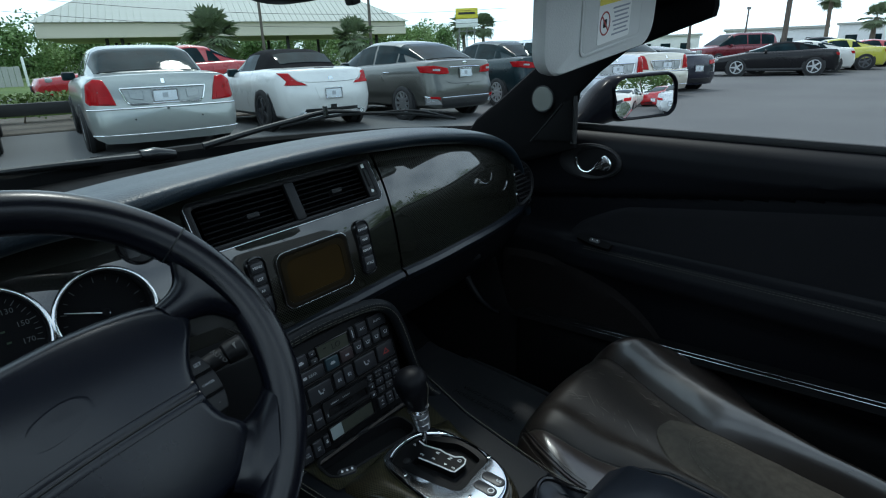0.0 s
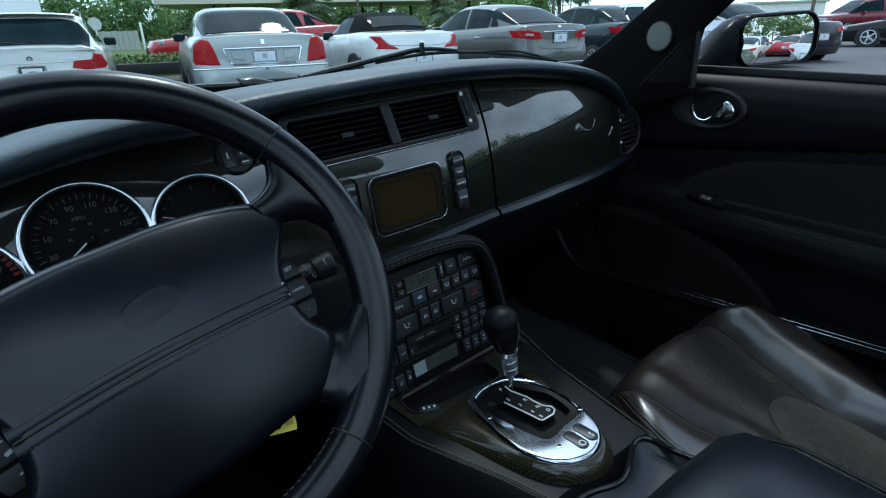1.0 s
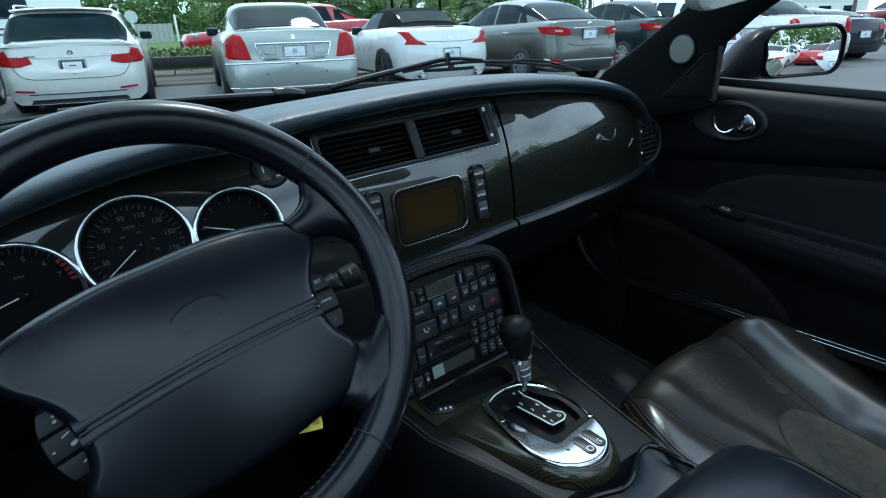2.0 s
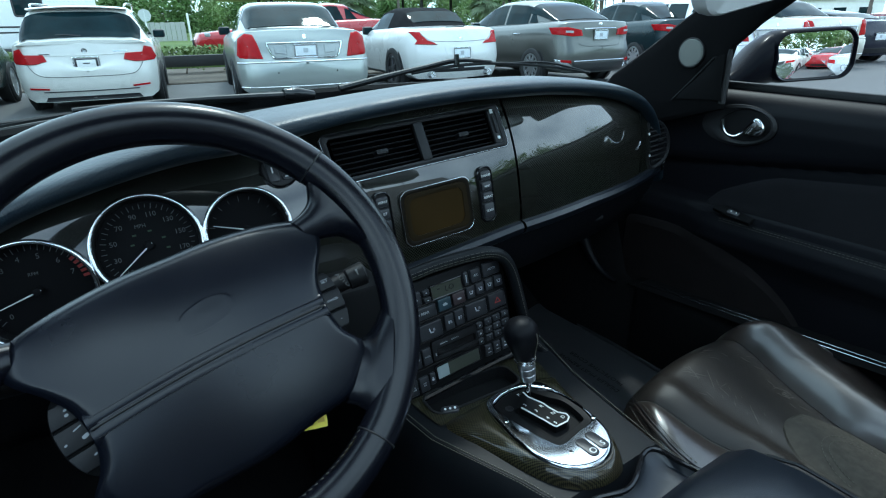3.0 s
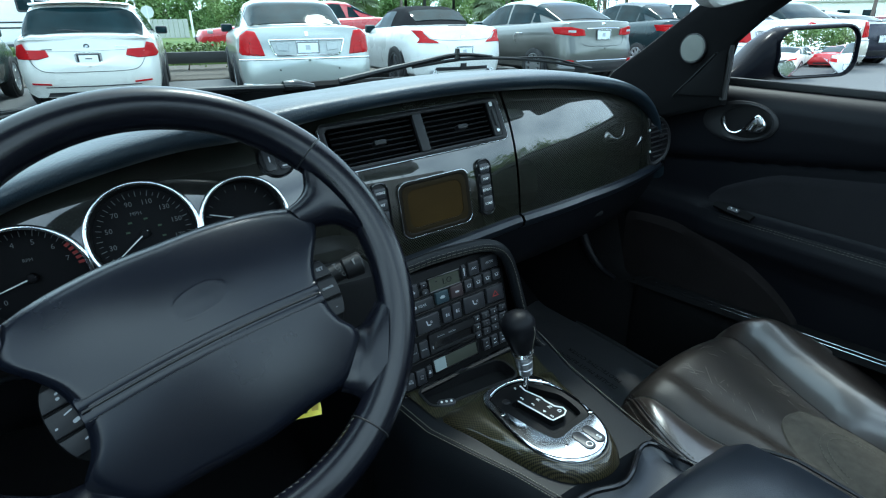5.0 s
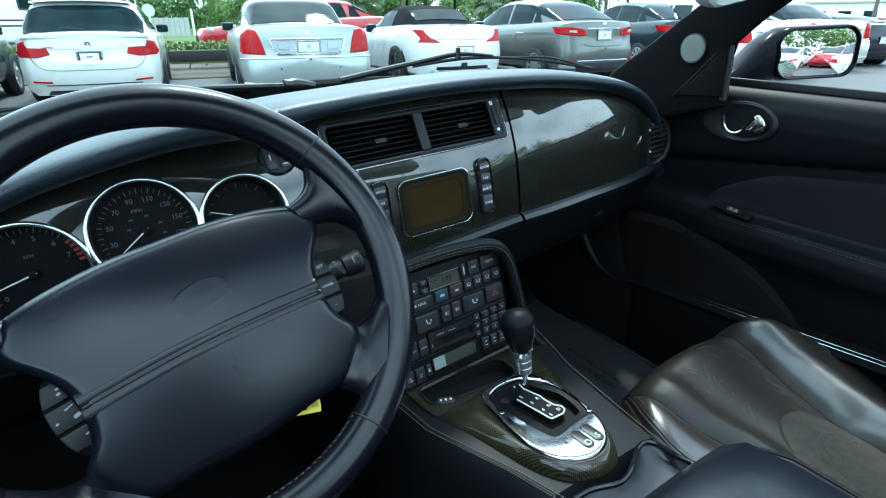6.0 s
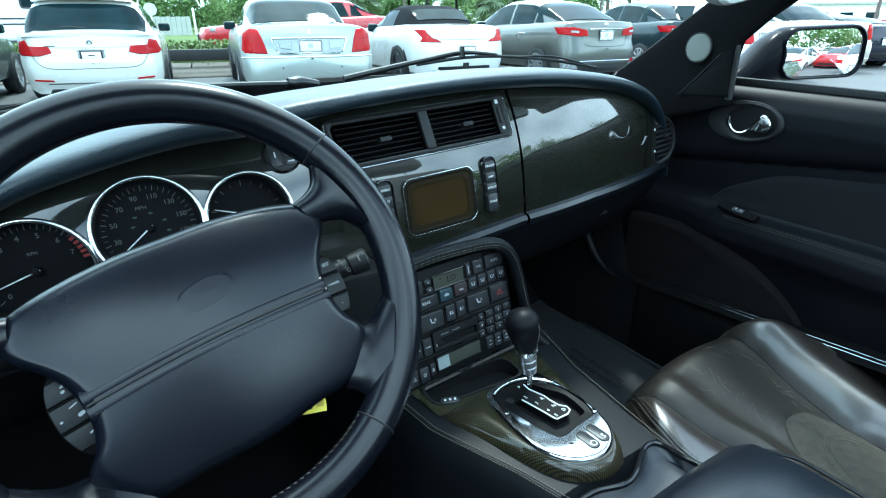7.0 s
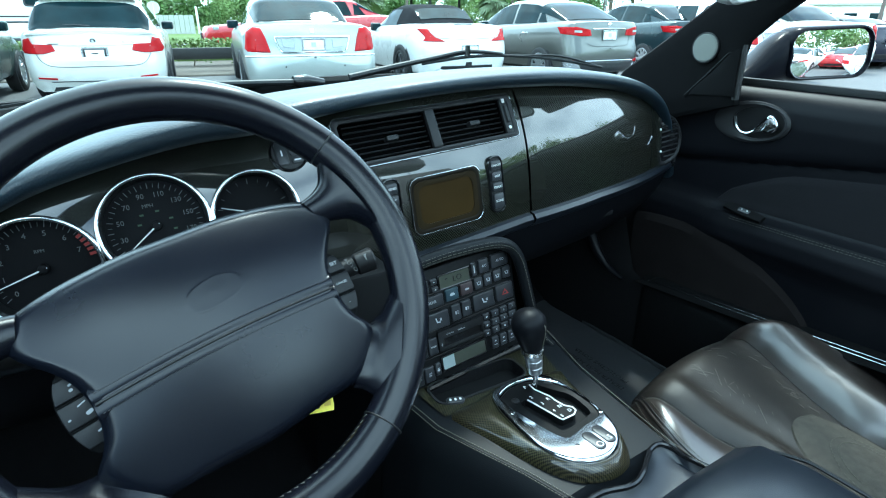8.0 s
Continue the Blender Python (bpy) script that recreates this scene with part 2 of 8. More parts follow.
FASCIA = ((0.78, 0.2475), (0.82, 0.249), (0.868, 0.253), (0.90, 0.2558), (0.93, 0.2598), (0.95, 0.2635), (0.97, 0.2685), (0.99, 0.2752), (1.01, 0.2838), (1.03, 0.2944), (1.06, 0.3136), (1.10, 0.342))
_fp = spline([(a, b, 0) for a, b in FASCIA], 12)
FZ, FY = [v.x for v in _fp], [v.y for v in _fp]


def fascia_y(x, z):
    """Depth of the fascia's curved face."""
    y = float(np.interp(z, FZ, FY))
    if x > 0.15:
        y += 0.06 * ((x - 0.15) / 0.37) ** 2
    w = min(1.0, max(0.0, (0.17 - x) / 0.12))
    y += 0.09 * max(0.0, z - 0.912) * w * w * (3 - 2 * w)
    w = min(1.0, max(0.0, (-0.10 - x) / 0.12))
    y += 0.13 * max(0.0, z - 0.925) * w * w * (3 - 2 * w)
    if x < -0.15:
        y += 0.02 * ((-x - 0.15) / 0.3) ** 2
    return y


def fascia_frame(x, z, lift=0.0, roll=3.0):
    """A pose on the fascia at x, z: its x along the dashboard, its z out of the face."""
    p = Vector((x, fascia_y(x, z), z))
    u = Vector((x + 0.01, fascia_y(x + 0.01, z), z)) - Vector((x - 0.01, fascia_y(x - 0.01, z), z))
    v = Vector((x, fascia_y(x, z + 0.02), z + 0.02)) - Vector((x, fascia_y(x, z - 0.02), z - 0.02))
    u.normalize()
    w = u.cross(v).normalized()
    v = w.cross(u)
    m = Matrix((u, v, w)).transposed().to_4x4()
    m.translation = p + w * lift
    return m @ pose(0, 0, 0, 0, 0, roll)


CREST_X = (-0.66, -0.60, -0.54, -0.475, -0.40, -0.32, -0.243, -0.154, -0.044, 0.045, 0.146, 0.263, 0.40, 0.50, 0.57, 0.615, 0.64)
CREST_Z = (0.84, 0.915, 0.965, 1.000, 1.022, 1.037, 1.042, 1.051, 1.059, 1.063, 1.065, 1.060, 1.042, 1.012, 0.965, 0.90, 0.84)
_cr = [v for v in spline([(x, z, 0) for x, z in zip(CREST_X, CREST_Z)], 6)]


def crest(x):
    return float(np.interp(x, [v.x for v in _cr], [v.y for v in _cr]))


def low(x):
    return float(np.interp(x, (-0.6, -0.07, 0.14, 0.31, 0.6), (0.82, 0.838, 0.859, 0.865, 0.862)))


GAUGES = ((-0.476, 0.906, 0.056), (-0.366, 0.936, 0.0545), (-0.261, 0.934, 0.048))
VENT_M = fascia_frame(-0.0115, 1.0000, 0.0055, 3.0)
NAV_M = fascia_frame(-0.0045, 0.9077, 0, 3.0)
VENT_I, NAV_I = VENT_M.inverted(), NAV_M.inverted()


def sheet(x0, x1, keep=None, step=0.004, s0=0.0, s1=0.0):
    """A stretch of the fascia's skin; s0, s1: the slant of its ends; what keep() refuses is cut out."""
    bm, nx, nz = bmesh.new(), int((x1 - x0) / step), 56
    grid = []
    for i in range(nx + 1):
        k = i / nx
        xm = x0 + (x1 - x0) * k
        z0, z1 = low(xm), crest(xm) - 0.012
        col = []
        for j in range(nz + 1):
            z = z0 + (z1 - z0) * j / nz
            x = xm + (z - 0.95) * (s0 * (1 - k) + s1 * k)
            col.append(bm.verts.new((x, fascia_y(x, z), z)))
        grid.append(col)
    for a, b in zip(grid, grid[1:]):
        for j in range(nz):
            q = (a[j], b[j], b[j + 1], a[j + 1])
            if keep is None or keep(sum((v.co for v in q), Vector()) / 4):
                bm.faces.new(q)
    bmesh.ops.delete(bm, geom=[v for v in bm.verts if not v.link_faces], context="VERTS")
    return bm


def fascia_keep(c):
    for gx, gz, r in GAUGES:
        if (c.x - gx) ** 2 + ((c.z - gz) / 0.93) ** 2 < r * r:
            return False
    a, b = VENT_I @ c, NAV_I @ c
    return not ((abs(a.x) < 0.1345 and abs(a.y) < 0.0285) or (abs(b.x) < 0.048 and abs(b.y) < 0.029))


dash = thing("dashboard", "black leather topped dashboard with carbon fibre fascia", "dashboard", pose(0, 0.3, 0.84))
put("fascia_panel", sheet(-0.645, 0.144, fascia_keep, s1=-0.05), CARBON, dash, "glossy carbon fibre panel")
put("glovebox_lid", sheet(0.148, 0.512, s0=-0.05, s1=0.05), CARBON, dash, "glossy carbon fibre glovebox lid")
end_panel = put("end_panel", sheet(0.515, 0.624, s0=0.05), CARBON, dash)
# dark backing behind the joints and openings
rows = [[(x, fascia_y(x, z) + 0.062, z) for z in (low(x), 0.5 * (low(x) + crest(x)), crest(x) - 0.014)] for x in [-0.64 + 0.04 * i for i in range(32)]]
put("fascia_backing", loft(rows), PLASTIC, dash)

# leather pad: a rolled brow that sweeps down at both ends, and the top that runs to the windscreen
rows = []
xs = [-0.66 + 1.30 * i / 110 for i in range(111)]
for x in xs:
    c = crest(x)
    f = fascia_y(x, max(c - 0.02, 0.84)) + 0.012
    fy = f + 0.155 - 0.05 * (x / 0.66) ** 2
    zt = min(c - 0.004, 1.032 - 0.03 * (x / 0.66) ** 2)
    o = (0.020 + 0.034 * min(1.0, max(0.0, (-0.08 - x) / 0.12))) * max(0.0, 1 - (x / 0.60) ** 4)
    g = 0.2 * o
    d = 0.010 * min(1.0, max(0.0, (-0.12 - x) / 0.12)) * max(0.0, 1 - (x / 0.60) ** 4)
    k = [(f + 0.012, c - 0.024 - d), (f - 0.010 - o * 0.7, c - 0.022 + g - d), (f - 0.020 - o, c - 0.016 + g - 0.7 * d), (f - 0.024 - o, c - 0.008 + g - 0.4 * d), (f - 0.019 - o, c - 0.001 + g - 0.2 * d), (f - 0.006 - o * 0.7, c + 0.003 + g * 0.8), (f + 0.010 - o * 0.3, c + 0.005 + g * 0.3),
         (f + 0.03, c + 0.006), (f + 0.07, c * 0.9 + zt * 0.1 + 0.003), (f * 0.45 + fy * 0.55, c * 0.55 + zt * 0.45), (f * 0.2 + fy * 0.8, c * 0.25 + zt * 0.75), (fy, zt - 0.004), (fy + 0.012, zt - 0.03)]
    rows.append([(x, v.x, v.y) for v in spline([(y, z, 0) for y, z in k], 3)])
put("dash_pad", loft(rows), LEATHER_PAD, dash, "grained black leather dash pad")

rows = []
for x in xs:
    f = fascia_y(x, max(crest(x) - 0.02, 0.84)) + 0.167 - 0.05 * (x / 0.66) ** 2
    fy = max(0.745 - 0.25 * (x / 0.66) ** 2, f + 0.02)
    z0 = min(crest(x) - 0.02, 1.012 - 0.03 * (x / 0.66) ** 2)
    rows.append([(x, f - 0.012, z0 - 0.004), (x, f, z0), (x, 0.5 * (f + fy), z0 - 0.004), (x, fy, z0 - 0.010), (x, fy + 0.01, z0 - 0.05)])
demist = put("demister_panel", loft(rows), MATT_BLACK, dash, "black plastic demister panel")
for i in range(22):
    x = -0.46 + 0.042 * i
    f = fascia_y(x, crest(x) - 0.02) + 0.20 - 0.05 * (x / 0.66) ** 2
    put("demister_slot", box(0.034, 0.010, 0.004, (x, f, 1.0085 - 0.03 * (x / 0.66) ** 2), 0.001, 1), DUCT, demist, smooth=False)

# rounded lip under the fascia, and the knee panel below it
for name, xa, xb in (("lower_lip", -0.655, 0.147), ("glovebox_lip", 0.152, 0.632)):
    rows = []
    for i in range(60):
        x = xa + (xb - xa) * i / 59
        z, y = low(x), fascia_y(x, low(x))
        rows.append([(x, y + 0.004, z + 0.003), (x, y - 0.007, z + 0.001), (x, y - 0.012, z - 0.005), (x, y - 0.010, z - 0.013), (x, y + 0.004, z - 0.024)])
    put(name, loft(rows), LEATHER, dash, "rounded black lip")
rows = []
for x in xs:
    z, y = low(x), fascia_y(x, low(x))
    rows.append([(x, y + 0.002, z - 0.02), (x, y + 0.02, z - 0.07), (x, y + 0.05, z - 0.115), (x, y + 0.12, z - 0.16), (x, y + 0.30, z - 0.20)])
put("knee_panel", loft(rows), DOOR_LEATHER, dash, "black leather lower dash panel")
put("glovebox_latch", box(0.06, 0.010, 0.010, (0.365, 0.296, 0.804), 0.003), PLASTIC, dash)

# centre vents
VF = 0.286
vents = part("centre_vents", ringplate(rounded(VF, 0.064, 0.008, 6), rounded(VF - 0.014, 0.052, 0.006, 6), 0.012, lift=0.003), PLASTIC, dash, "black twin air vents", m=under(dash, VENT_M))


def grille(parent, m, w, h, slats, vanes, knob=True):
    """Slats in a dark duct, with upright vanes where they show."""
    part("duct_end", plate([(-w / 2, -h / 2), (w / 2, -h / 2), (w / 2, h / 2), (-w / 2, h / 2)], 0.001), DUCT, parent, m=m @ pose(0, 0, -0.0335), smooth=False)
    part("duct", loft([[(-w / 2, -h / 2, 0), (w / 2, -h / 2, 0), (w / 2, h / 2, 0), (-w / 2, h / 2, 0)], [(-w / 2, -h / 2, -0.034), (w / 2, -h / 2, -0.034), (w / 2, h / 2, -0.034), (-w / 2, h / 2, -0.034)]], closed=True), DUCT, parent, m=m, smooth=False)
    s = box(w, 0.0014, 0.0045, (0, 0, 0), 0.0006, 1)
    first = None
    for i in range(slats):
        y = -h / 2 + h * (i + 0.5) / slats
        k = m @ pose(0, y, -0.006, 0)
        if first is None:
            first = part("slat", s, PLASTIC, parent, m=k)
        else:
            o = new("slat", first.data)
            o.parent, o.matrix_basis = parent, k
    first = None
    for i in range(vanes):
        k = m @ pose(-w / 2 + w * (i + 0.5) / vanes, 0, -0.0265, 0, 18)
        if first is None:
            first = part("vane", box(0.0009, h, 0.008), PANEL_BLACK, parent, m=k, smooth=False)
        else:
            o = new("vane", first.data)
            o.parent, o.matrix_basis = parent, k
    if knob:
        part("vent_knob", box(0.018, 0.007, 0.012, (0, 0, 0), 0.002), PLASTIC, parent, m=m @ pose(0.006, -0.002, -0.004))


grille(vents, pose(-0.070, 0, 0), 0.122, 0.050, 7, 0)
grille(vents, pose(0.064, 0, 0), 0.112, 0.050, 7, 0)
part("divider", box(0.016, 0.054, 0.016, (-0.0005, 0, -0.004), 0.003), PLASTIC, vents)
part("side_strip", box(0.014, 0.052, 0.012, (0.1285, 0, -0.004), 0.002), PLASTIC, vents)
part("thumbwheel", box(0.006, 0.026, 0.008, (0.1285, 0.002, 0.002), 0.002), RUBBER, vents)
part("marker_dot", plate(ellipse(0.005, 0.005, 12), 0.0012), WHITE_INK, vents, m=pose(0.1285, -0.018, 0.0035))
part("marker_bar", box(0.005, 0.006, 0.001), WHITE_INK, vents, m=pose(0.1285, 0.022, 0.0025))

# navigation screen
nav = part("navigation_unit", ringplate(rounded(0.116, 0.078, 0.014, 8), rounded(0.1035, 0.0655, 0.012, 8), 0.006, lift=0.0022), mat("smoked_bezel", (0.010, 0.008, 0.005), 0.3, spec=0.2), dash, "dark navigation screen in a carbon bezel", m=under(dash, NAV_M))
part("screen", plate(rounded(0.110, 0.072, 0.012, 8), 0.004), NAV, nav, "brown tinted dull screen", m=pose(0, 0, 0.0010))
# darker brown ring paints the shading round the screen's edge
part("screen_shade", ringplate(rounded(0.1045, 0.0665, 0.012, 8), rounded(0.089, 0.053, 0.012, 8), 0.001, lift=0.0005), mat("screen_shade", (0.017, 0.0115, 0.0042), 0.35, spec=0.15), nav, m=pose(0, 0, 0.0016))
part("bezel_edge", tube([(x, y, 0.0030) for x, y in rounded(0.1165, 0.0785, 0.014, 8)], 0.0005, 6, loop=True), SATIN, nav)
part("vent_edge", tube([(x, y, 0.001) for x, y in rounded(VF + 0.002, 0.066, 0.009, 6)], 0.0006, 6, loop=True), SATIN, vents)


def button_bar(x, z, words, heights):
    b = part("button_strip", ringplate(rounded(0.027, 0.084, 0.011, 8), rounded(0.022, 0.079, 0.009, 8), 0.006, lift=0.003), GLOSS, dash, m=under(dash, fascia_frame(x, z, 0)))
    part("strip_base", plate(rounded(0.024, 0.081, 0.010, 8), 0.004), PLASTIC, b, m=pose(0, 0, 0.0005))
    y = 0.036
    for w, h in zip(words, heights):
        k = part("button", plate(rounded(0.018, h - 0.002, 0.003, 4), 0.006, 0.0012), BUTTON, b, m=pose(0, y - h / 2, 0.0045))
        if w:
            text(w, 0.0048, WHITE_INK, b, pose(0, y - h / 2, 0.0049))
        y -= h + 0.001
    return b


button_bar(0.083, 0.916, ("ON/OFF", "MAP", "REPEAT", "SCALE"), (0.015, 0.015, 0.015, 0.024))
button_bar(-0.0895, 0.9077, ("MENU", "LIST", "AR", "AR"), (0.015, 0.015, 0.015, 0.024))

# round trip-computer control
knob_m = under(dash, fascia_frame(-0.210, 0.9915, 0))
trip = part("trip_control", ringplate(ellipse(0.046, 0.046, 36), ellipse(0.040, 0.040, 36), 0.006, lift=0.004), GLOSS, dash, "round black trip button cluster", m=knob_m)
part("trip_face", plate(ellipse(0.041, 0.041, 36), 0.004, 0.001), PLASTIC, trip, m=pose(0, 0, 0.001))
for bx, by, bw, bh in ((-0.009, 0, 0.013, 0.028), (0.008, 0.010, 0.014, 0.008), (0.009, 0.0, 0.016, 0.008), (0.008, -0.010, 0.014, 0.008)):
    part("trip_button", plate(rounded(bw, bh, 0.003, 4), 0.003, 0.0008), BUTTON, trip, m=pose(bx, by, 0.0035))
    part("print_bar", box(bw * 0.55, 0.0016, 0.0004), WHITE_INK, trip, m=pose(bx, by, 0.0038, 0, 0, 90 if bw < 0.0135 else 0))

# gauges
DIAL = mat("dial_black", (0.006, 0.006, 0.007), 0.6, spec=0.1)
DIAL_INK = mat("dim_dial_print", (0.13, 0.135, 0.135), 0.6, spec=0.1)
GREEN_INK = mat("green_print", (0.035, 0.06, 0.03), 0.6)


def gauge(gx, gz, r, kind, numbers, a0, a1, ticks, needle):
    m = under(dash, fascia_frame(gx, gz, 0, 3))
    g = part("gauge", tube([(r * math.cos(a), r * math.sin(a), 0.002) for a in (2 * math.pi * i / 72 for i in range(72))], 0.0027, 10, loop=True), RING, dash, kind, m=m)
    part("gauge_cup", loft([[(q * math.cos(a), q * math.sin(a), z) for a in (2 * math.pi * i / 48 for i in range(48))] for q, z in ((r + 0.001, 0.0), (r - 0.003, -0.004), (r - 0.004, -0.021))], closed=True), PLASTIC, g)
    part("dial", plate(ellipse(2 * r - 0.007, 2 * r - 0.007, 48), 0.002), DIAL, g, m=pose(0, 0, -0.019))
    bm, rr = bmesh.new(), r - 0.010
    for i in range(ticks):
        a = radians(a0 + (a1 - a0) * i / (ticks - 1))
        big = i % 2 == 0
        b = box(0.006 if big else 0.004, 0.0008 if big else 0.0005, 0.0004)
        bmesh.ops.transform(b, matrix=pose(rr * math.cos(a), rr * math.sin(a), -0.0186, 0, 0, math.degrees(a)), verts=b.verts)
        bm = merge(bm, b)
    tagged(part("tick_ring", bm, DIAL_INK, g, smooth=False), kind="stuff")
    for i, s in enumerate(numbers):
        a = radians(a0 + (a1 - a0) * i / (len(numbers) - 1))
        if s:
            text(s, 0.0078, DIAL_INK, g, pose((r - 0.0195) * math.cos(a), (r - 0.0195) * math.sin(a), -0.0186))
    a = radians(needle)
    b = tube([(-0.004 * math.cos(a), -0.004 * math.sin(a), -0.012), ((r - 0.010) * math.cos(a), (r - 0.010) * math.sin(a), -0.013)], [0.0010, 0.0005], 6)
    part("needle", b, WHITE_INK, g)
    part("needle_cap", plate(ellipse(0.010, 0.010, 24), 0.006, 0.002), DIAL, g, m=pose(0, 0, -0.011))
    return g


sp = gauge(*GAUGES[1], "chrome ringed speedometer", ("10", "30", "50", "70", "90", "110", "130", "150", "170"), 225, -15, 33, 216)
text("MPH", 0.0058, DIAL_INK, sp, pose(-0.004, 0.023, -0.0186))
for i, (gx, gy) in enumerate(((-0.012, 0.014), (0.004, 0.016), (-0.016, 0.004), (0.016, 0.006), (0.018, -0.006))):
    part("symbol", box(0.004, 0.002, 0.0003), GREEN_INK, sp, m=pose(gx, gy, -0.0186))
tc = gauge(*GAUGES[0], "chrome ringed rev counter", ("0", "1", "2", "3", "4", "5", "6", "7"), 216, 20, 29, 197)
text("RPM", 0.005, DIAL_INK, tc, pose(0.0, 0.018, -0.0186))
redline = bmesh.new()
for i in range(5):
    a = radians(36 - i * 7)
    b = box(0.006, 0.003, 0.0004)
    bmesh.ops.transform(b, matrix=pose(0.046 * math.cos(a), 0.046 * math.sin(a), -0.0183, 0, 0, math.degrees(a)), verts=b.verts)
    redline = merge(redline, b)
part("red_line", redline, RED_INK, tc, smooth=False)
gauge(*GAUGES[2], "chrome ringed fuel and temperature gauge", ("", "", "", "", ""), 200, -20, 13, 160)

# end vent, with its frame, at the passenger's side
ev_m = under(dash, fascia_frame(0.581, 0.916, 0.008, 4) @ pose(0, 0, 0, 0, -26, 0))
dshape = spline([(-0.024, 0.045, 0), (0.0, 0.042, 0), (0.022, 0.022, 0), (0.031, -0.006, 0), (0.022, -0.034, 0), (0.0, -0.047, 0), (-0.024, -0.046, 0), (-0.029, 0.0, 0)], 5, loop=True)
dout = [(p.x * 1.16, p.y * 1.12) for p in dshape]
din = [(p.x * 0.9, p.y * 0.92) for p in dshape]
ev = part("end_vent", ringplate(dout, din, 0.01, lift=0.004), PLASTIC, dash, "black rounded end air vent", m=ev_m)
part("duct_floor", plate([(p.x * 0.92, p.y * 0.94) for p in dshape], 0.002), GLOSS, ev, m=pose(0, 0, 0.0008))
for i in range(8):
    y = -0.036 + 0.0102 * i
    half = 0.023 if abs(y + 0.002) < 0.03 else 0.016
    part("slat", box(half * 2, 0.0022, 0.004, (0.001, 0, 0), 0.0006, 1), PLASTIC, ev, m=pose(0, y, 0.002, 20))
part("vent_knob", box(0.012, 0.006, 0.004, (0, 0, 0), 0.001), PLASTIC, ev, m=pose(0.006, 0.004, 0.004))
for y in (0.022, -0.022):
    part("marker_dot", plate(ellipse(0.005, 0.005, 10), 0.001), WHITE_INK, ev, m=pose(-0.026, y, 0.0045))
# small silver wedge near the right end of the glovebox lid
part("glovebox_wedge", plate([(-0.014, -0.003), (0.012, 0.000), (0.008, 0.004), (0.011, 0.009), (0.002, 0.003)], 0.002, 0.0006), SATIN, dash, "small silver wedge", m=under(dash, fascia_frame(0.500, 0.922, 0.002)))
put("lip_end", tube(spline([(0.628, fascia_y(0.628, 0.90) - 0.004, 0.902), (0.634, fascia_y(0.634, 0.88) - 0.008, 0.880), (0.630, fascia_y(0.63, 0.862) - 0.010, 0.862), (0.618, fascia_y(0.618, 0.858) - 0.012, 0.856)], 5), 0.005, 8), GLOSS, dash)

# ---- steering wheel ----
WHEEL = pose(-0.360, 0.072, 0.934, 54, 0, 0) @ pose(0, 0, 0, 0, 0, 11.5)
wheel = thing("steering_wheel", "black leather steering wheel with a stitched airbag pad", "steering wheel", WHEEL)
R, TR = 0.1795, 0.0178


def on_rim(a, r=R, z=0.0):
    return Vector((r * math.cos(radians(a)), r * math.sin(radians(a)), z))


def arc(name, a0, a1, r, material, label=""):
    n = max(8, int(abs(a1 - a0) / 3))
    part(name, tube([on_rim(a0 + (a1 - a0) * i / n) for i in range(n + 1)], r, 36), material, wheel, label)


for a0, a1 in ((29.7, 150.3), (-62, 29.3), (150.7, 242), (242.4, 297.6)):
    arc("rim_section", a0, a1, TR if a0 != 29.7 else TR * 1.03, WHEEL_LEATHER)
for a in (29.5, 150.5, -62.2, 242.2):
    part("rim_seam", tube([on_rim(a, R + TR * math.cos(q), TR * math.sin(q)) for q in (2 * math.pi * i / 28 for i in range(28))], 0.0009, 6, loop=True), PLASTIC, wheel)
STITCH = mat("pale_stitching", (0.10, 0.095, 0.075), 0.8)
POD_INK = mat("dim_wheel_print", (0.34, 0.36, 0.38), 0.6)
POD_KEY = mat("pod_key_plastic", (0.0095, 0.0098, 0.011), 0.38, spec=0.22)
stitches = bmesh.new()
for i in range(150):
    a = -150 + 2.1 * i
    if a > -63:
        continue
    stitches = tube([on_rim(a, R - TR * 0.98, 0.002), on_rim(a + 0.9, R - TR * 0.99, 0.0045)], 0.0005, 4, bm=stitches)
tagged(part("stitching", stitches, STITCH, wheel, "pale cross stitching"), kind="stuff")

half = [(0.0, 0.0625), (0.04, 0.0625), (0.08, 0.0585), (0.108, 0.0525), (0.124, 0.0455), (0.130, 0.0315), (0.126, 0.0185), (0.114, 0.0035), (0.104, -0.0125), (0.099, -0.0305), (0.099, -0.0485), (0.104, -0.0645), (0.114, -0.0785), (0.113, -0.0905), (0.099, -0.1075), (0.084, -0.1170), (0.05, -0.1185), (0.0, -0.1220)]
PAD_C = Vector((0.004, -0.034, 0))
pad_loop = spline([(x + PAD_C.x, y, 0) for x, y in half] + [(-x + PAD_C.x, y, 0) for x, y in half[-2:0:-1]], 5, loop=True)


def smooth_pad(pts):
    return [(v.x, v.y) for v in spline([(x, y, 0) for x, y in pts], 6, loop=True)]


def pad_z(x, y, s=0.0):
    """A shallow dome, rolled over close to its edge."""
    d = ((x - PAD_C.x) / 0.15) ** 2 + 1.75 * ((y + 0.030) / 0.125) ** 2
    k = max(0.0, (s - 0.90) / 0.10)
    return 0.018 - 0.018 * d - 0.0075 * k ** 2.2


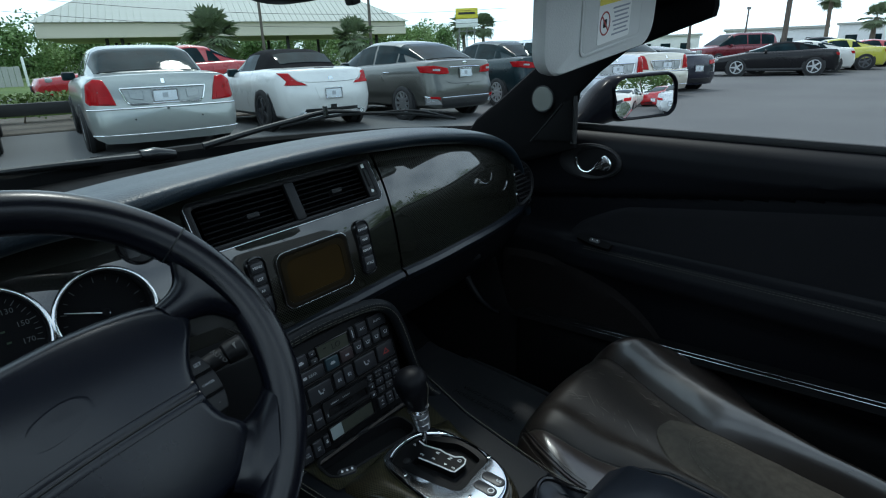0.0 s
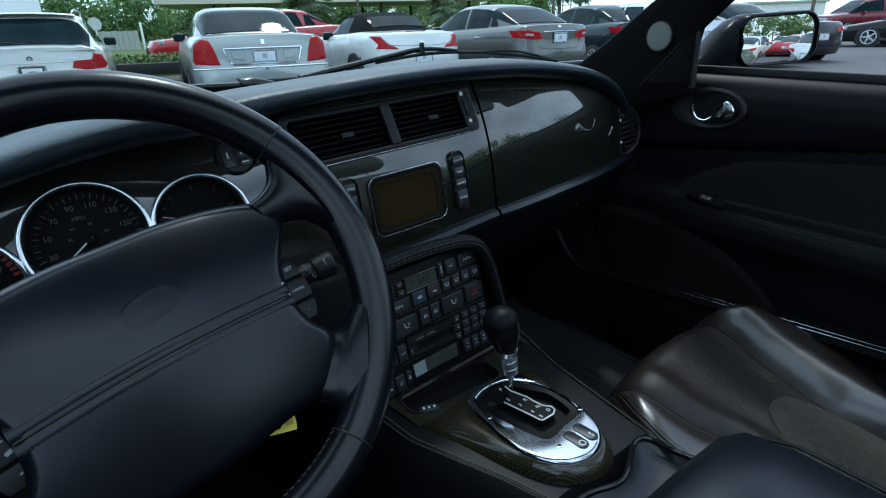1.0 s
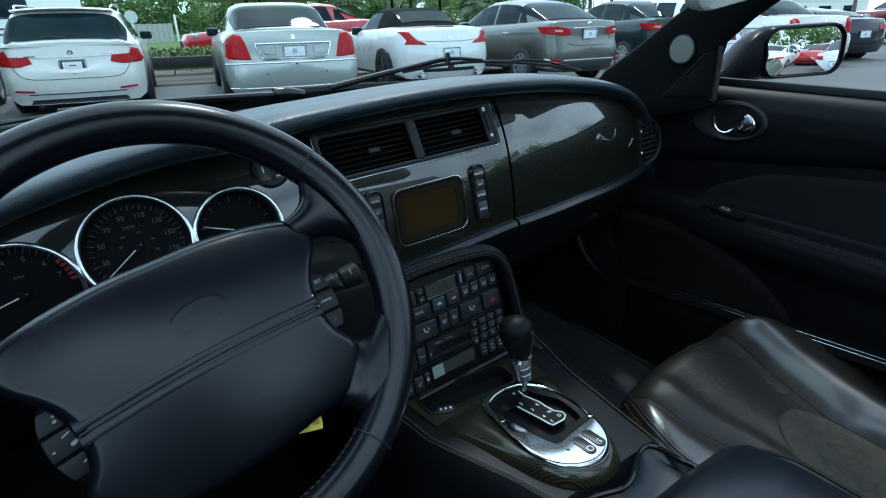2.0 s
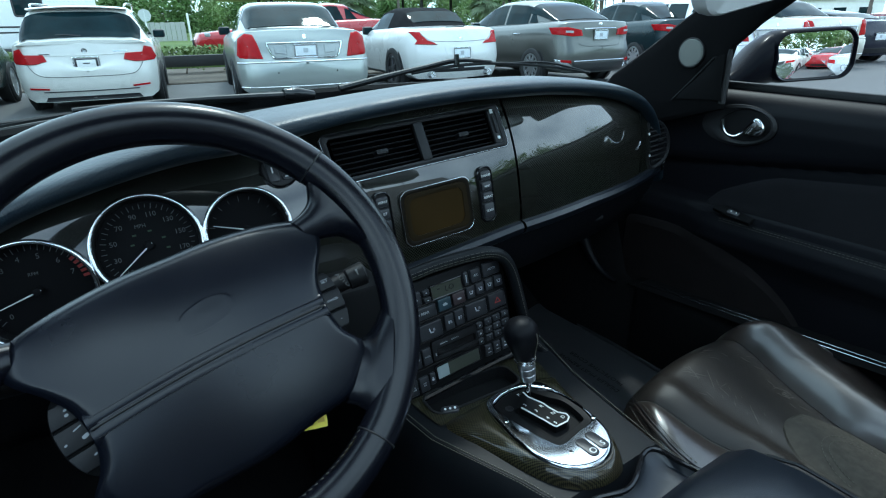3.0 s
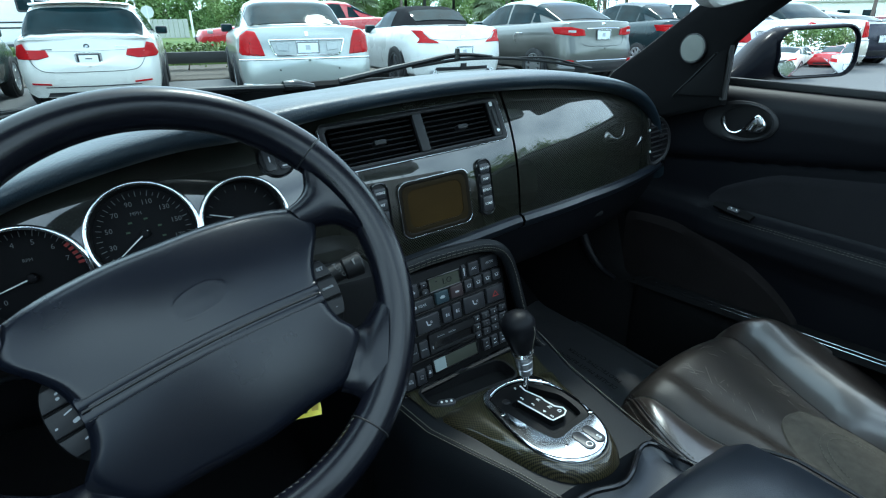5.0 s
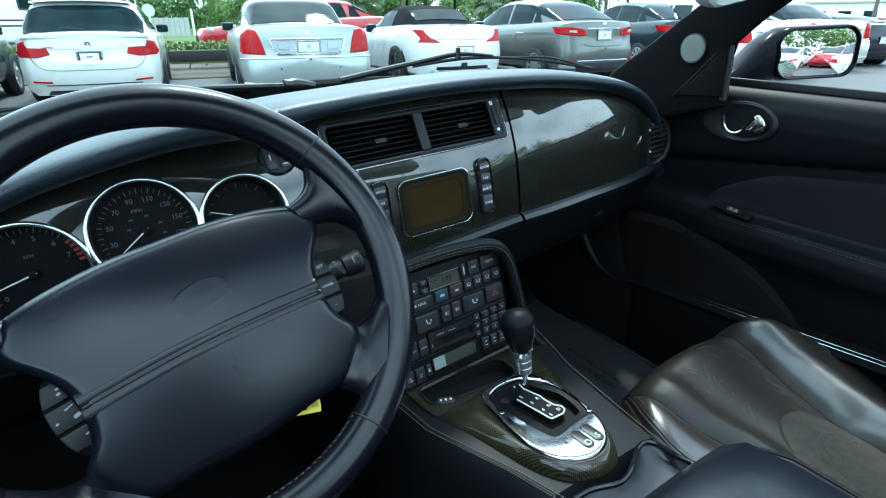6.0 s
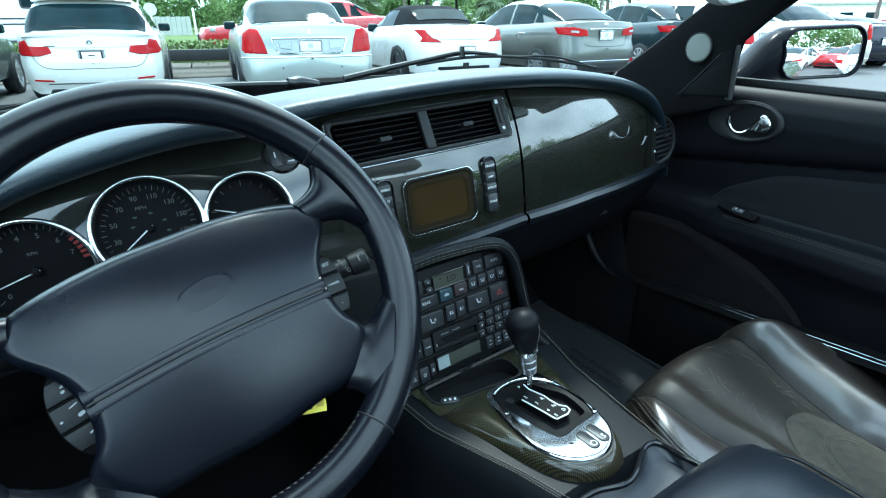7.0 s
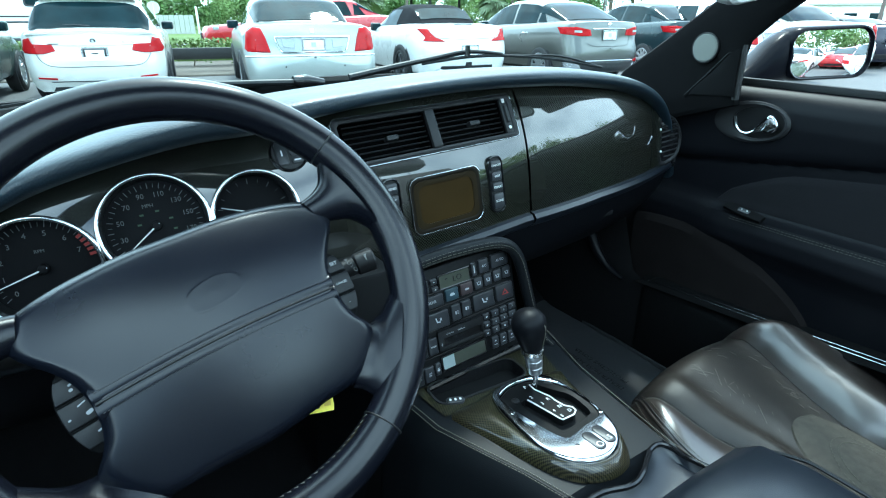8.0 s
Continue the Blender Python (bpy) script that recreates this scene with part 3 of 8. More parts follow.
rows = []
for k, s in enumerate((1.0, 1.0, 0.993, 0.98, 0.965, 0.945, 0.92, 0.89, 0.84, 0.76, 0.66, 0.54, 0.42, 0.30, 0.18, 0.06)):
    rows.append([])
    for p in pad_loop:
        q = PAD_C + (p - PAD_C) * s
        rows[-1].append(Vector((q.x, q.y, pad_z(q.x, q.y, s) - (0.03 if k == 0 else 0))))
bm = loft(rows, closed=True)
bmesh.ops.contextual_create(bm, geom=[e for e in bm.edges if e.is_boundary and all((v.co.xy - PAD_C.xy).length < 0.02 for v in e.verts)])
pad = part("airbag_pad", bm, AIRBAG, wheel, "padded black airbag cover")


def on_pad(x, y, lift=0.0):
    return Vector((x, y, pad_z(x, y) + lift))


def seam(u, dy=0.0, lift=0.0):
    return on_pad(-0.092 + 0.190 * u, -0.0350 + 0.0035 * math.sin(math.pi * u) + dy, lift)


part("pad_seam", tube([seam(i / 40, 0, -0.0003) for i in range(41)], 0.0012, 6), PLASTIC, pad)
for dy in (0.0052, -0.0052):
    part("seam_ridge", tube([seam(i / 40, dy, -0.0088) for i in range(41)], 0.0092, 24), AIRBAG, pad)
bm = bmesh.new()
for i in range(64):
    for dy in (0.0078, -0.0078):
        bm = tube([seam(0.01 + i / 65, dy, 0.0003), seam(0.01 + (i + 0.6) / 65, dy, 0.0003)], 0.0004, 4, bm=bm)
tagged(part("stitching", bm, PLASTIC, pad), kind="stuff")
emblem = [(x + 0.010, y + 0.003) for x, y in smooth_pad([(-0.022, -0.010), (-0.006, -0.013), (0.020, -0.008), (0.023, 0.006), (0.010, 0.013), (-0.012, 0.010), (-0.023, 0.002)])]
part("pad_emblem", loft([[on_pad(0.010 + (x - 0.010) * k, 0.003 + (y - 0.003) * k, h) for x, y in emblem] for k, h in ((1.0, -0.0001), (0.93, 0.0001), (0.86, 0.00014), (0.78, 0.00006), (0.4, 0.00006), (0.03, 0.00006))], closed=True), AIRBAG, pad, "faint embossed emblem")


def spoke(name, sx, top, low, zs, th):
    """A padded arm, from the pad's edge out into the rim."""
    tops, lows, zz, tt = (spline(v, 5) for v in (top, low, zs, th))
    rows = []
    for a, b, z, w in zip(tops, lows, zz, tt):
        c, h = (a + b) / 2, (a - b) / 2
        row = []
        for i in range(20):
            q = 2 * math.pi * i / 20
            cu, su = math.cos(q), math.sin(q)
            p = c + h * math.copysign(abs(cu) ** 0.95, cu)
            row.append(Vector((PAD_C.x * 0.5 + sx * (p.x - PAD_C.x * 0.5), p.y, z.x + w.x * math.copysign(abs(su) ** 0.95, su))))
        rows.append(row)
    return part(name, loft(rows, closed=True, caps=True), WHEEL_LEATHER, wheel)


for sx in (1, -1):
    spoke("upper_spoke", sx, ((0.114, 0.0495, 0), (0.128, 0.053, 0), (0.138, 0.0605, 0), (0.144, 0.0765, 0)), ((0.122, 0.0245, 0), (0.138, 0.0215, 0), (0.154, 0.0135, 0), (0.17, -0.0125, 0)),
          ((-0.012, 0, 0), (-0.008, 0, 0), (-0.004, 0, 0), (0, 0, 0)), ((0.012, 0, 0), (0.0135, 0, 0), (0.015, 0, 0), (0.0155, 0, 0)))
    spoke("lower_spoke", sx, ((0.114, -0.0785, 0), (0.13, -0.076, 0), (0.144, -0.0675, 0), (0.167, -0.0485, 0)), ((0.08, -0.1215, 0), (0.087, -0.1285, 0), (0.09, -0.1395, 0), (0.087, -0.1705, 0)),
          ((-0.015, 0, 0), (-0.011, 0, 0), (-0.006, 0, 0), (-0.001, 0, 0)), ((0.012, 0, 0), (0.013, 0, 0), (0.0145, 0, 0), (0.016, 0, 0)))
    pod = part("button_pod", plate(ellipse(0.031, 0.068, 28), 0.02, 0.003), MATT_BLACK, wheel, m=pose(0.003 + (0.108 if sx > 0 else -0.104), -0.034, -0.015, 0, 0, sx * -4))
    for y, h, w in ((0.0200, 0.0165, "SET" if sx > 0 else ""), (0.001, 0.019, "CANCEL" if sx > 0 else ""), (-0.0180, 0.0165, "-" if sx > 0 else "")):
        edge_ = [(0.0142 * math.sqrt(max(0.05, 1 - ((y + q) / 0.033) ** 2)), q) for q in (-h / 2 + 0.0006, -h / 4, 0, h / 4, h / 2 - 0.0006)]
        part("button", plate([(x, q) for x, q in edge_] + [(-x, q) for x, q in edge_[::-1]], 0.005, 0.001), POD_KEY, pod, m=pose(0, y, 0.0032))
        if w:
            text(w, 0.0046 if len(w) < 6 else 0.0030, KEY_INK, pod, pose(sx * 0.004, y, 0.0036))
        else:
            for bx, by, bw, bh in (((0.002, 0.002, 0.007, 0.0022), (0.000, -0.002, 0.004, 0.003)) if y > 0.01 else ((0.003, -0.003, 0.0072, 0.0040), (0.001, 0.005, 0.009, 0.0014), (-0.010, -0.002, 0.003, 0.002)) if y > -0.01 else ((0.003, 0.001, 0.006, 0.0018), (0.004, -0.003, 0.005, 0.0012))):
                part("print_bar", plate(rounded(bw * 0.7, bh * 0.7, bh * 0.3, 3), 0.0003), POD_INK, pod, m=pose(bx, y + by, 0.0037, 0, 0, 14))

# steering column with its stalks and the yellow tag that hangs from it
column = thing("steering_column", "black plastic steering column shroud", "steering column", pose(-0.366, 0.12, 0.90, 54, 0, 0))
part("shroud", loft([[(a * w, b * h - 0.01, z) for a, b in ((-1, -0.7), (-0.7, -1), (0.7, -1), (1, -0.7), (1, 0.6), (0.7, 0.8), (-0.7, 0.8), (-1, 0.6))] for w, h, z in ((0.05, 0.045, -0.012), (0.055, 0.05, -0.03), (0.055, 0.05, -0.2))], closed=True, caps=True), PANEL_BLACK, column)
stalk = part("wiper_stalk", tube(spline([(-0.31, 0.185, 0.860), (-0.25, 0.178, 0.869), (-0.20, 0.172, 0.882), (-0.186, 0.170, 0.886)], 4), 0.0105, 14), PLASTIC, column, m=column.matrix_basis.inverted())
part("stalk_knob", tube([(-0.186, 0.170, 0.886), (-0.184, 0.1698, 0.8865), (-0.166, 0.167, 0.891), (-0.164, 0.1667, 0.8915)], [0.0105, 0.0125, 0.0135, 0.0115], 18), PLASTIC, stalk)
part("stalk_mark", plate([(-0.003, -0.004), (0.004, -0.003), (0.003, 0.004), (-0.004, 0.003)], 0.0006), DIAL_INK, stalk, m=pose(-0.175, 0.160, 0.8985, 48, 0, 14))
text("AUTO", 0.0072, DIAL_INK, stalk, pose(-0.194, 0.1625, 0.8915, 48, 0, 12) @ pose(0, 0, 0, 0, 0, -65))
part("light_stalk", tube([(-0.04, 0.0, -0.03), (-0.10, 0.006, -0.022), (-0.15, 0.010, -0.012)], [0.010, 0.011, 0.0125], 14), PLASTIC, column)
knee = thing("knee_panel", "black plastic knee panel under the dashboard", "trim panel", pose(-0.21, 0.225, 0.79))
part("panel", box(0.17, 0.07, 0.138, (0, 0, 0), 0.006), PANEL_BLACK, knee)
tag = thing("key_tag", "yellow plastic key tag hanging under the steering column", "key tag", look((-0.289, 0.03, 0.830), (-0.175, 0.42, 0.505)))
part("tag_plate", ringplate([(-0.0150, -0.0048), (0.0, -0.0052), (0.0135, -0.0050), (0.0140, 0.0), (0.0132, 0.0132), (0.0, 0.0060), (-0.0145, -0.0010)], [(-0.002, -0.0008), (0.0, -0.002), (0.0016, -0.0012), (0.002, 0.0), (0.0014, 0.0014), (0.0, 0.002), (-0.0016, 0.001)], 0.001, lift=0.0008), YELLOW, tag)
part("tag_print", box(0.006, 0.005, 0.0004, (0.0085, 0.002, 0.0012)), mat("dull_print", (0.45, 0.33, 0.04), 0.6), tag)
part("tag_cord", tube([(0.012, 0.012, 0), (0.010, 0.03, -0.01), (0.0, 0.06, -0.03)], 0.0008, 5), PLASTIC, tag)

# ---- centre console ----
console = thing("centre_console", "black leather centre console with carbon fibre trim", "console", pose(0.04, 0.1, 0.36))
edge = ((0.40, -0.15, 0.215), (0.30, -0.138, 0.205), (0.2, -0.125, 0.180), (0.12, -0.115, 0.158), (0.06, -0.092, 0.150), (0.0, -0.068, 0.142), (-0.06, -0.050, 0.135), (-0.2, -0.045, 0.135), (-0.7, -0.045, 0.135))


def console_x(y):
    ys = [e[0] for e in edge][::-1]
    return float(np.interp(y, ys, [e[1] for e in edge][::-1])), float(np.interp(y, ys, [e[2] for e in edge][::-1]))


rows = []
for i in range(111):
    y = 0.40 - 1.1 * i / 110
    dip = 0.034 if 0.146 < y < 0.204 else 0.0
    xl, xr = console_x(y)
    z = 0.652 if y > -0.05 else 0.652 - 0.03 * min(1, (-0.05 - y) / 0.02)
    rows.append([(xl - 0.035, y, 0.35), (xl - 0.022, y, z - 0.10), (xl - 0.012, y, z - 0.04), (xl - 0.002, y, z - 0.012), (xl + 0.010, y, z - 0.001), (xl + 0.03, y, z), (xl + 0.046, y, z), (xl + 0.050, y, z - dip), (xr - 0.066, y, z - dip), (xr - 0.062, y, z),
                 (xr - 0.03, y, z), (xr - 0.010, y, z - 0.001), (xr + 0.002, y, z - 0.012), (xr + 0.010, y, z - 0.04), (xr + 0.020, y, z - 0.10), (xr + 0.03, y, 0.35)])
put("console_body", loft(rows), CONSOLE_LEATHER, console)
bm = bmesh.new()
for side in (0, 1):
    for off in (0.006, 0.013):
        for i in range(100):
            y = 0.26 - 0.0042 * i
            p = []
            for yy in (y, y - 0.0026):
                x = console_x(yy)[side]
                p.append((x + (off if side == 0 else -off), yy, 0.6525))
            if side == 0 or off == 0.006:
                bm = tube(p, 0.0007, 4, bm=bm)
tagged(put("stitching", bm, STITCH, console, "pale double stitching"), kind="stuff")

EGG = pose(0.0260, 0.0425, 0.668, -1.5, 0, -1.5)
PLATE_V = (0.0875, 0.0865, 0.083, 0.076, 0.060, 0.035, 0.0, -0.03, -0.052, -0.068, -0.079, -0.085, -0.0875)
PLATE_U = (0.0, 0.022, 0.036, 0.045, 0.0515, 0.0555, 0.0575, 0.0560, 0.0500, 0.0405, 0.0285, 0.0150, 0.0)


def radial(pts, n=72, cx=0.004, cy=0.0):
    """The outline pts, met by n even rays from (cx, cy)."""
    pts, out = list(pts), []
    for i in range(n):
        a = 2 * math.pi * i / n
        dx, dy = math.cos(a), math.sin(a)
        best = 0.0
        for (x0, y0), (x1, y1) in zip(pts, pts[1:] + pts[:1]):
            x0, y0, x1, y1 = x0 - cx, y0 - cy, x1 - cx, y1 - cy
            den = dx * (y1 - y0) - dy * (x1 - x0)
            if abs(den) > 1e-12:
                d, k = (x0 * (y1 - y0) - y0 * (x1 - x0)) / den, (x0 * dy - y0 * dx) / den
                if -1e-9 <= k <= 1 + 1e-9 and d > best:
                    best = d
        out.append((cx + best * dx, cy + best * dy))
    return out


_plate = [(v.x, v.y) for v in spline([(u, v, 0) for u, v in zip(PLATE_U, PLATE_V)] + [(-u, v, 0) for u, v in zip(PLATE_U[-2:0:-1], PLATE_V[-2:0:-1])], 5, loop=True)]


def egg(k=1.0, n=72):
    return [(x * k, y * k) for x, y in radial(_plate, n)]


# domed carbon panel round the selector, wider towards the radio
_skirt = [(v.x, v.y) for v in spline([(-0.106, 0.093, 0), (-0.110, 0.075, 0), (-0.092, 0.030, 0), (-0.076, -0.020, 0), (-0.060, -0.060, 0), (-0.040, -0.088, 0), (-0.012, -0.102, 0), (0.014, -0.103, 0), (0.036, -0.094, 0), (0.054, -0.066, 0), (0.066, -0.020, 0), (0.078, 0.040, 0), (0.088, 0.075, 0), (0.092, 0.093, 0), (0.05, 0.0945, 0), (-0.05, 0.0945, 0)], 4, loop=True)]


def dome(k, z):
    """k from 0 at the plate to 1 at the skirt's edge."""
    return [(a[0] * (1 - k) + b[0] * k, a[1] * (1 - k) + b[1] * k, z) for a, b in zip(egg(0.98), radial(_skirt))]


part("carbon_surround", loft([dome(0.0, -0.004), dome(0.12, -0.0005), dome(0.28, 0.0), dome(0.5, -0.002), dome(0.75, -0.007), dome(0.92, -0.012), dome(1.0, -0.0175)], closed=True), CARBON_GOLD, console, "gold tinted carbon fibre trim", m=under(console, EGG))
# flat apron of the same trim, with the coin tray let into it
tray_m = pose(-0.004, 0.171, 0.6565, 0, 0, -3)
hole = [tray_m @ Vector((x, y, 0)) for x, y in rounded(0.150, 0.050, 0.016, 6)]
apron = []
for q in hole:
    d = (q - tray_m.translation).normalized()
    y = q.y + d.y * 0.05
    y = 0.200 if d.y > 0.25 else q.y + min(0.0, d.y) * 0.05
    le, ri = console_x(y)
    x = (le + 0.030) if d.x < -0.75 else (ri - 0.048) if d.x > 0.75 else q.x * 1.35
    apron.append(Vector((min(max(x, le + 0.030), ri - 0.048), y, 0.6545)))
put("carbon_apron", loft([apron, [(q.x, q.y, 0.6555) for q in hole], [(q.x, q.y, 0.630) for q in hole]], closed=True), CARBON_GOLD, console)
tray = part("coin_tray", ringplate(rounded(0.154, 0.054, 0.018, 6), rounded(0.147, 0.047, 0.015, 6), 0.024, lift=0.0008), PLASTIC, console, "open black coin tray", m=under(console, tray_m))
part("tray_floor", plate(rounded(0.146, 0.046, 0.014, 5), 0.001), PANEL_BLACK, tray, m=pose(0, 0, -0.020))
sw = part("socket_switch", plate(rounded(0.026, 0.013, 0.006, 5), 0.004, 0.001), BUTTON, console, m=under(console, pose(-0.058, 0.150, 0.6585, 0, 0, -20)))
for i in (-0.007, 0, 0.007):
    part("print_bar", plate(ellipse(0.0035, 0.0045, 12), 0.0006), WHITE_INK, sw, m=pose(i, 0, 0.0006))

selector = thing("gear_selector", "automatic gear selector with leather knob and chrome gate plate", "gear selector", EGG)
gate = part("gate_plate", loft([[(x, y, z) for x, y in egg(k)] for k, z in ((1.02, -0.006), (1.02, 0.0), (1.0, 0.0030), (0.975, 0.0042), (0.955, 0.0044))], closed=True), POLISHED, selector, "polished aluminium rim")


def smooth_loop(pts, n=5):
    return [(v.x, v.y) for v in spline([(x, y, 0) for x, y in pts] + [(pts[0][0], pts[0][1], 0)], n)][:-1]


inner = smooth_loop([(-0.042, 0.066), (-0.016, 0.077), (0.022, 0.074), (0.050, 0.041), (0.056, 0.003), (0.051, -0.026), (0.039, -0.033), (0.012, -0.037), (-0.016, -0.042), (-0.026, -0.031), (-0.036, 0.007), (-0.042, 0.042)])
slot = smooth_loop([(-0.024, 0.043), (-0.005, 0.050), (0.014, 0.072), (0.034, 0.042), (0.046, 0.020), (0.044, -0.016), (0.034, -0.023), (0.010, -0.028), (-0.012, -0.032), (-0.017, -0.025), (-0.022, 0.0), (-0.025, 0.022)])
mid_ring = radial(inner, 72, 0.004, 0.014)
out_ring = radial(egg(0.956), 72, 0.004, 0.014)
part("chrome_face", loft([[(x, y, 0.0044) for x, y in out_ring], [(x * 0.5 + u * 0.5, y * 0.5 + v * 0.5, 0.0050) for (x, y), (u, v) in zip(out_ring, mid_ring)], [(x * 1.02, y * 1.02, 0.0044) for x, y in mid_ring], [(x, y, 0.0034) for x, y in mid_ring], [(x, y, -0.002) for x, y in mid_ring]], closed=True), POLISHED, selector, "polished aluminium face")
part("gate_panel", loft([[(x, y, 0.0) for x, y in inner], [(x * 0.97, y * 0.97, 0.0022) for x, y in inner], [(x, y, 0.0016) for x, y in slot], [(x, y, -0.0095) for x, y in slot]], closed=True), GATE_BLACK, selector)
part("slot_floor", plate(inner, 0.0006), PANEL_BLACK, selector, m=pose(0, 0, -0.009))
line = [(0.0125, 0.068), (0.0115, 0.056), (0.0195, 0.032), (0.0195, 0.023), (0.0225, 0.008), (0.0295, 0.0), (0.0285, -0.007), (0.0205, -0.012), (0.0015, -0.012), (-0.0005, -0.008), (-0.0035, 0.008), (-0.0115, 0.043)]
part("gate_island", plate(line + [(-0.012, 0.050), (0.002, 0.063)], 0.010), GATE_BLACK, selector, m=pose(0, 0, 0.0018), smooth=False)
part("gate_line", tube([(x, y, 0.0022) for x, y in line], 0.0011, 6), WHITE_INK, selector)
for s, x, y in (("P", 0.003, 0.066), ("R", 0.013, 0.030), ("N", 0.016, 0.010), ("D", 0.0215, -0.003), ("5", 0.0055, -0.006), ("4", 0.0035, 0.007), ("3", 0.0005, 0.026), ("2", -0.004, 0.044)):
    text(s, 0.0075, WHITE_INK, selector, pose(x, y, 0.0026, 0, 0, 0))
for x, y, s in ((0.0235, -0.060, "S"), (0.0045, -0.0625, "")):
    k = part("mode_button", plate(rounded(0.0155, 0.033, 0.0075, 6), 0.004, 0.0016), BUTTON, selector, m=pose(x, y, 0.0062, 0, 0, 4))
    if s:
        text(s, 0.011, WHITE_INK, k, pose(0.0, -0.009, 0.0003))
    else:
        part("print_ring", ringplate(ellipse(0.009, 0.009, 16), ellipse(0.0065, 0.0065, 16), 0.0003, lift=0.0002), WHITE_INK, k, m=pose(0, -0.009, 0.0002))
for x, y in ((-0.0475, 0.030), (-0.018, -0.058), (0.0435, 0.062), (0.0515, -0.028)):
    b = part("screw", plate(ellipse(0.0065, 0.0065, 14), 0.002, 0.0008), CHROME, selector, m=pose(x, y, 0.0052))
    part("screw_hole", plate(ellipse(0.003, 0.003, 8), 0.0004), GLOSS, b, m=pose(0, 0, 0.0002))
part("gate_button", plate(ellipse(0.011, 0.011, 20), 0.003, 0.001), PLASTIC, selector, m=pose(-0.0265, 0.050, 0.0034))
part("lock_tab", plate(rounded(0.012, 0.005, 0.002, 4), 0.002, 0.0006), PLASTIC, selector, m=pose(0.0375, 0.057, 0.0032, 0, 0, -40))
lever = [Vector(p) for p in ((0.047, 0.106, 0.664), (0.050, 0.110, 0.686), (0.046, 0.111, 0.706), (0.042, 0.112, 0.726))]
put("lever_rod", tube(lever[:2], 0.0042, 10), CHROME, selector, "chrome rod")
put("lever_collar", tube([lever[1].lerp(lever[3], k) for k in (0, 0.03, 0.3, 0.32, 0.34, 0.6, 0.62, 0.64, 0.98, 1)], [0.0080, 0.0098, 0.0112, 0.0106, 0.0114, 0.0122, 0.0116, 0.0124, 0.0132, 0.0128], 24), BRUSHED, selector, "ribbed metal collar")
part("collar_ring", tube([lever[3] - Vector((0, 0, 0.005)), lever[3] + Vector((0, 0, 0.001))], 0.0152, 24), RING, selector, m=selector.matrix_basis.inverted())
axis = Vector((-0.018, 0.0, 0.075)).normalized()
prof = ((0.0, 0.0125), (0.004, 0.0145), (0.014, 0.0172), (0.028, 0.0208), (0.040, 0.0236), (0.050, 0.0234), (0.058, 0.0192), (0.063, 0.0118), (0.065, 0.003))
put("knob", tube([lever[3] + axis * a for a, _ in prof], [r for _, r in prof], 24), DOOR_LEATHER, selector, "stitched leather knob")
side = Vector((0.4, -0.9, 0)).normalized()
put("knob_seam", tube([lever[3] + axis * a + side * (r + 0.0002) for a, r in prof[1:-1]], 0.0007, 5), STITCH, selector)

# console rear: rim of the cubby, its sunk lid and the padded armrest
rimpts = spline([(-0.060, -0.066, 0.648), (-0.008, -0.066, 0.651), (0.030, -0.078, 0.652), (0.054, -0.074, 0.652), (0.078, -0.062, 0.652), (0.097, -0.053, 0.652), (0.113, -0.053, 0.652), (0.122, -0.064, 0.651), (0.125, -0.083, 0.650), (0.136, -0.11, 0.648)], 6)
put("cubby_rim", tube(rimpts, 0.0035, 8), GLOSS, console, "rolled shiny black edge")
rows = [[(p.x, p.y + 0.001, p.z) for p in rimpts]] + [[(p.x * (1 - 0.06 * k), (p.y - 0.004) * (1 - k) + k * (-0.16), p.z - dz) for p in rimpts] for k, dz in ((0.03, 0.006), (0.15, 0.012), (0.4, 0.012), (1.0, 0.004))]
put("cubby_well", loft(rows), LEATHER, console, "smooth black leather well")
rows = []
for y, s, h in ((-0.114, 0.70, 0.004), (-0.118, 0.86, 0.026), (-0.128, 0.96, 0.052), (-0.150, 1.0, 0.072), (-0.20, 1.0, 0.082), (-0.35, 1.0, 0.086), (-0.60, 1.0, 0.08)):
    w = 0.105 * s
    rows.append([(0.060 - w, y, 0.64), (0.060 - w, y, 0.64 + h * 0.55), (0.060 - w * 0.93, y, 0.64 + h * 0.86), (0.060 - w * 0.80, y, 0.64 + h * 0.98), (0.060, y, 0.64 + h * 1.05), (0.060 + w * 0.80, y, 0.64 + h * 0.98), (0.060 + w * 0.93, y, 0.64 + h * 0.86), (0.060 + w, y, 0.64 + h * 0.55), (0.060 + w, y, 0.64)])
armrest = put("armrest", loft(rows, caps=True), LEATHER, console, "padded black leather armrest")
put("piping", tube(spline([(0.158, -0.60, 0.712), (0.159, -0.25, 0.716), (0.157, -0.18, 0.711), (0.148, -0.138, 0.69), (0.128, -0.122, 0.668)], 6), 0.0022, 6), PLASTIC, armrest)

# ---- climate and radio panel ----
RADIO = pose(0.012, 0.219, 0.737, 78.4, 0, 0) @ pose(0, 0, 0, 0, 0, 2.6)
radio = thing("climate_and_radio_panel", "black climate and radio panel full of buttons", "car radio", RADIO)
part("front_plate", plate(rounded(0.210, 0.184, 0.010, 6, -0.015, -0.006), 0.03, 0.002), PANEL_BLACK, radio)


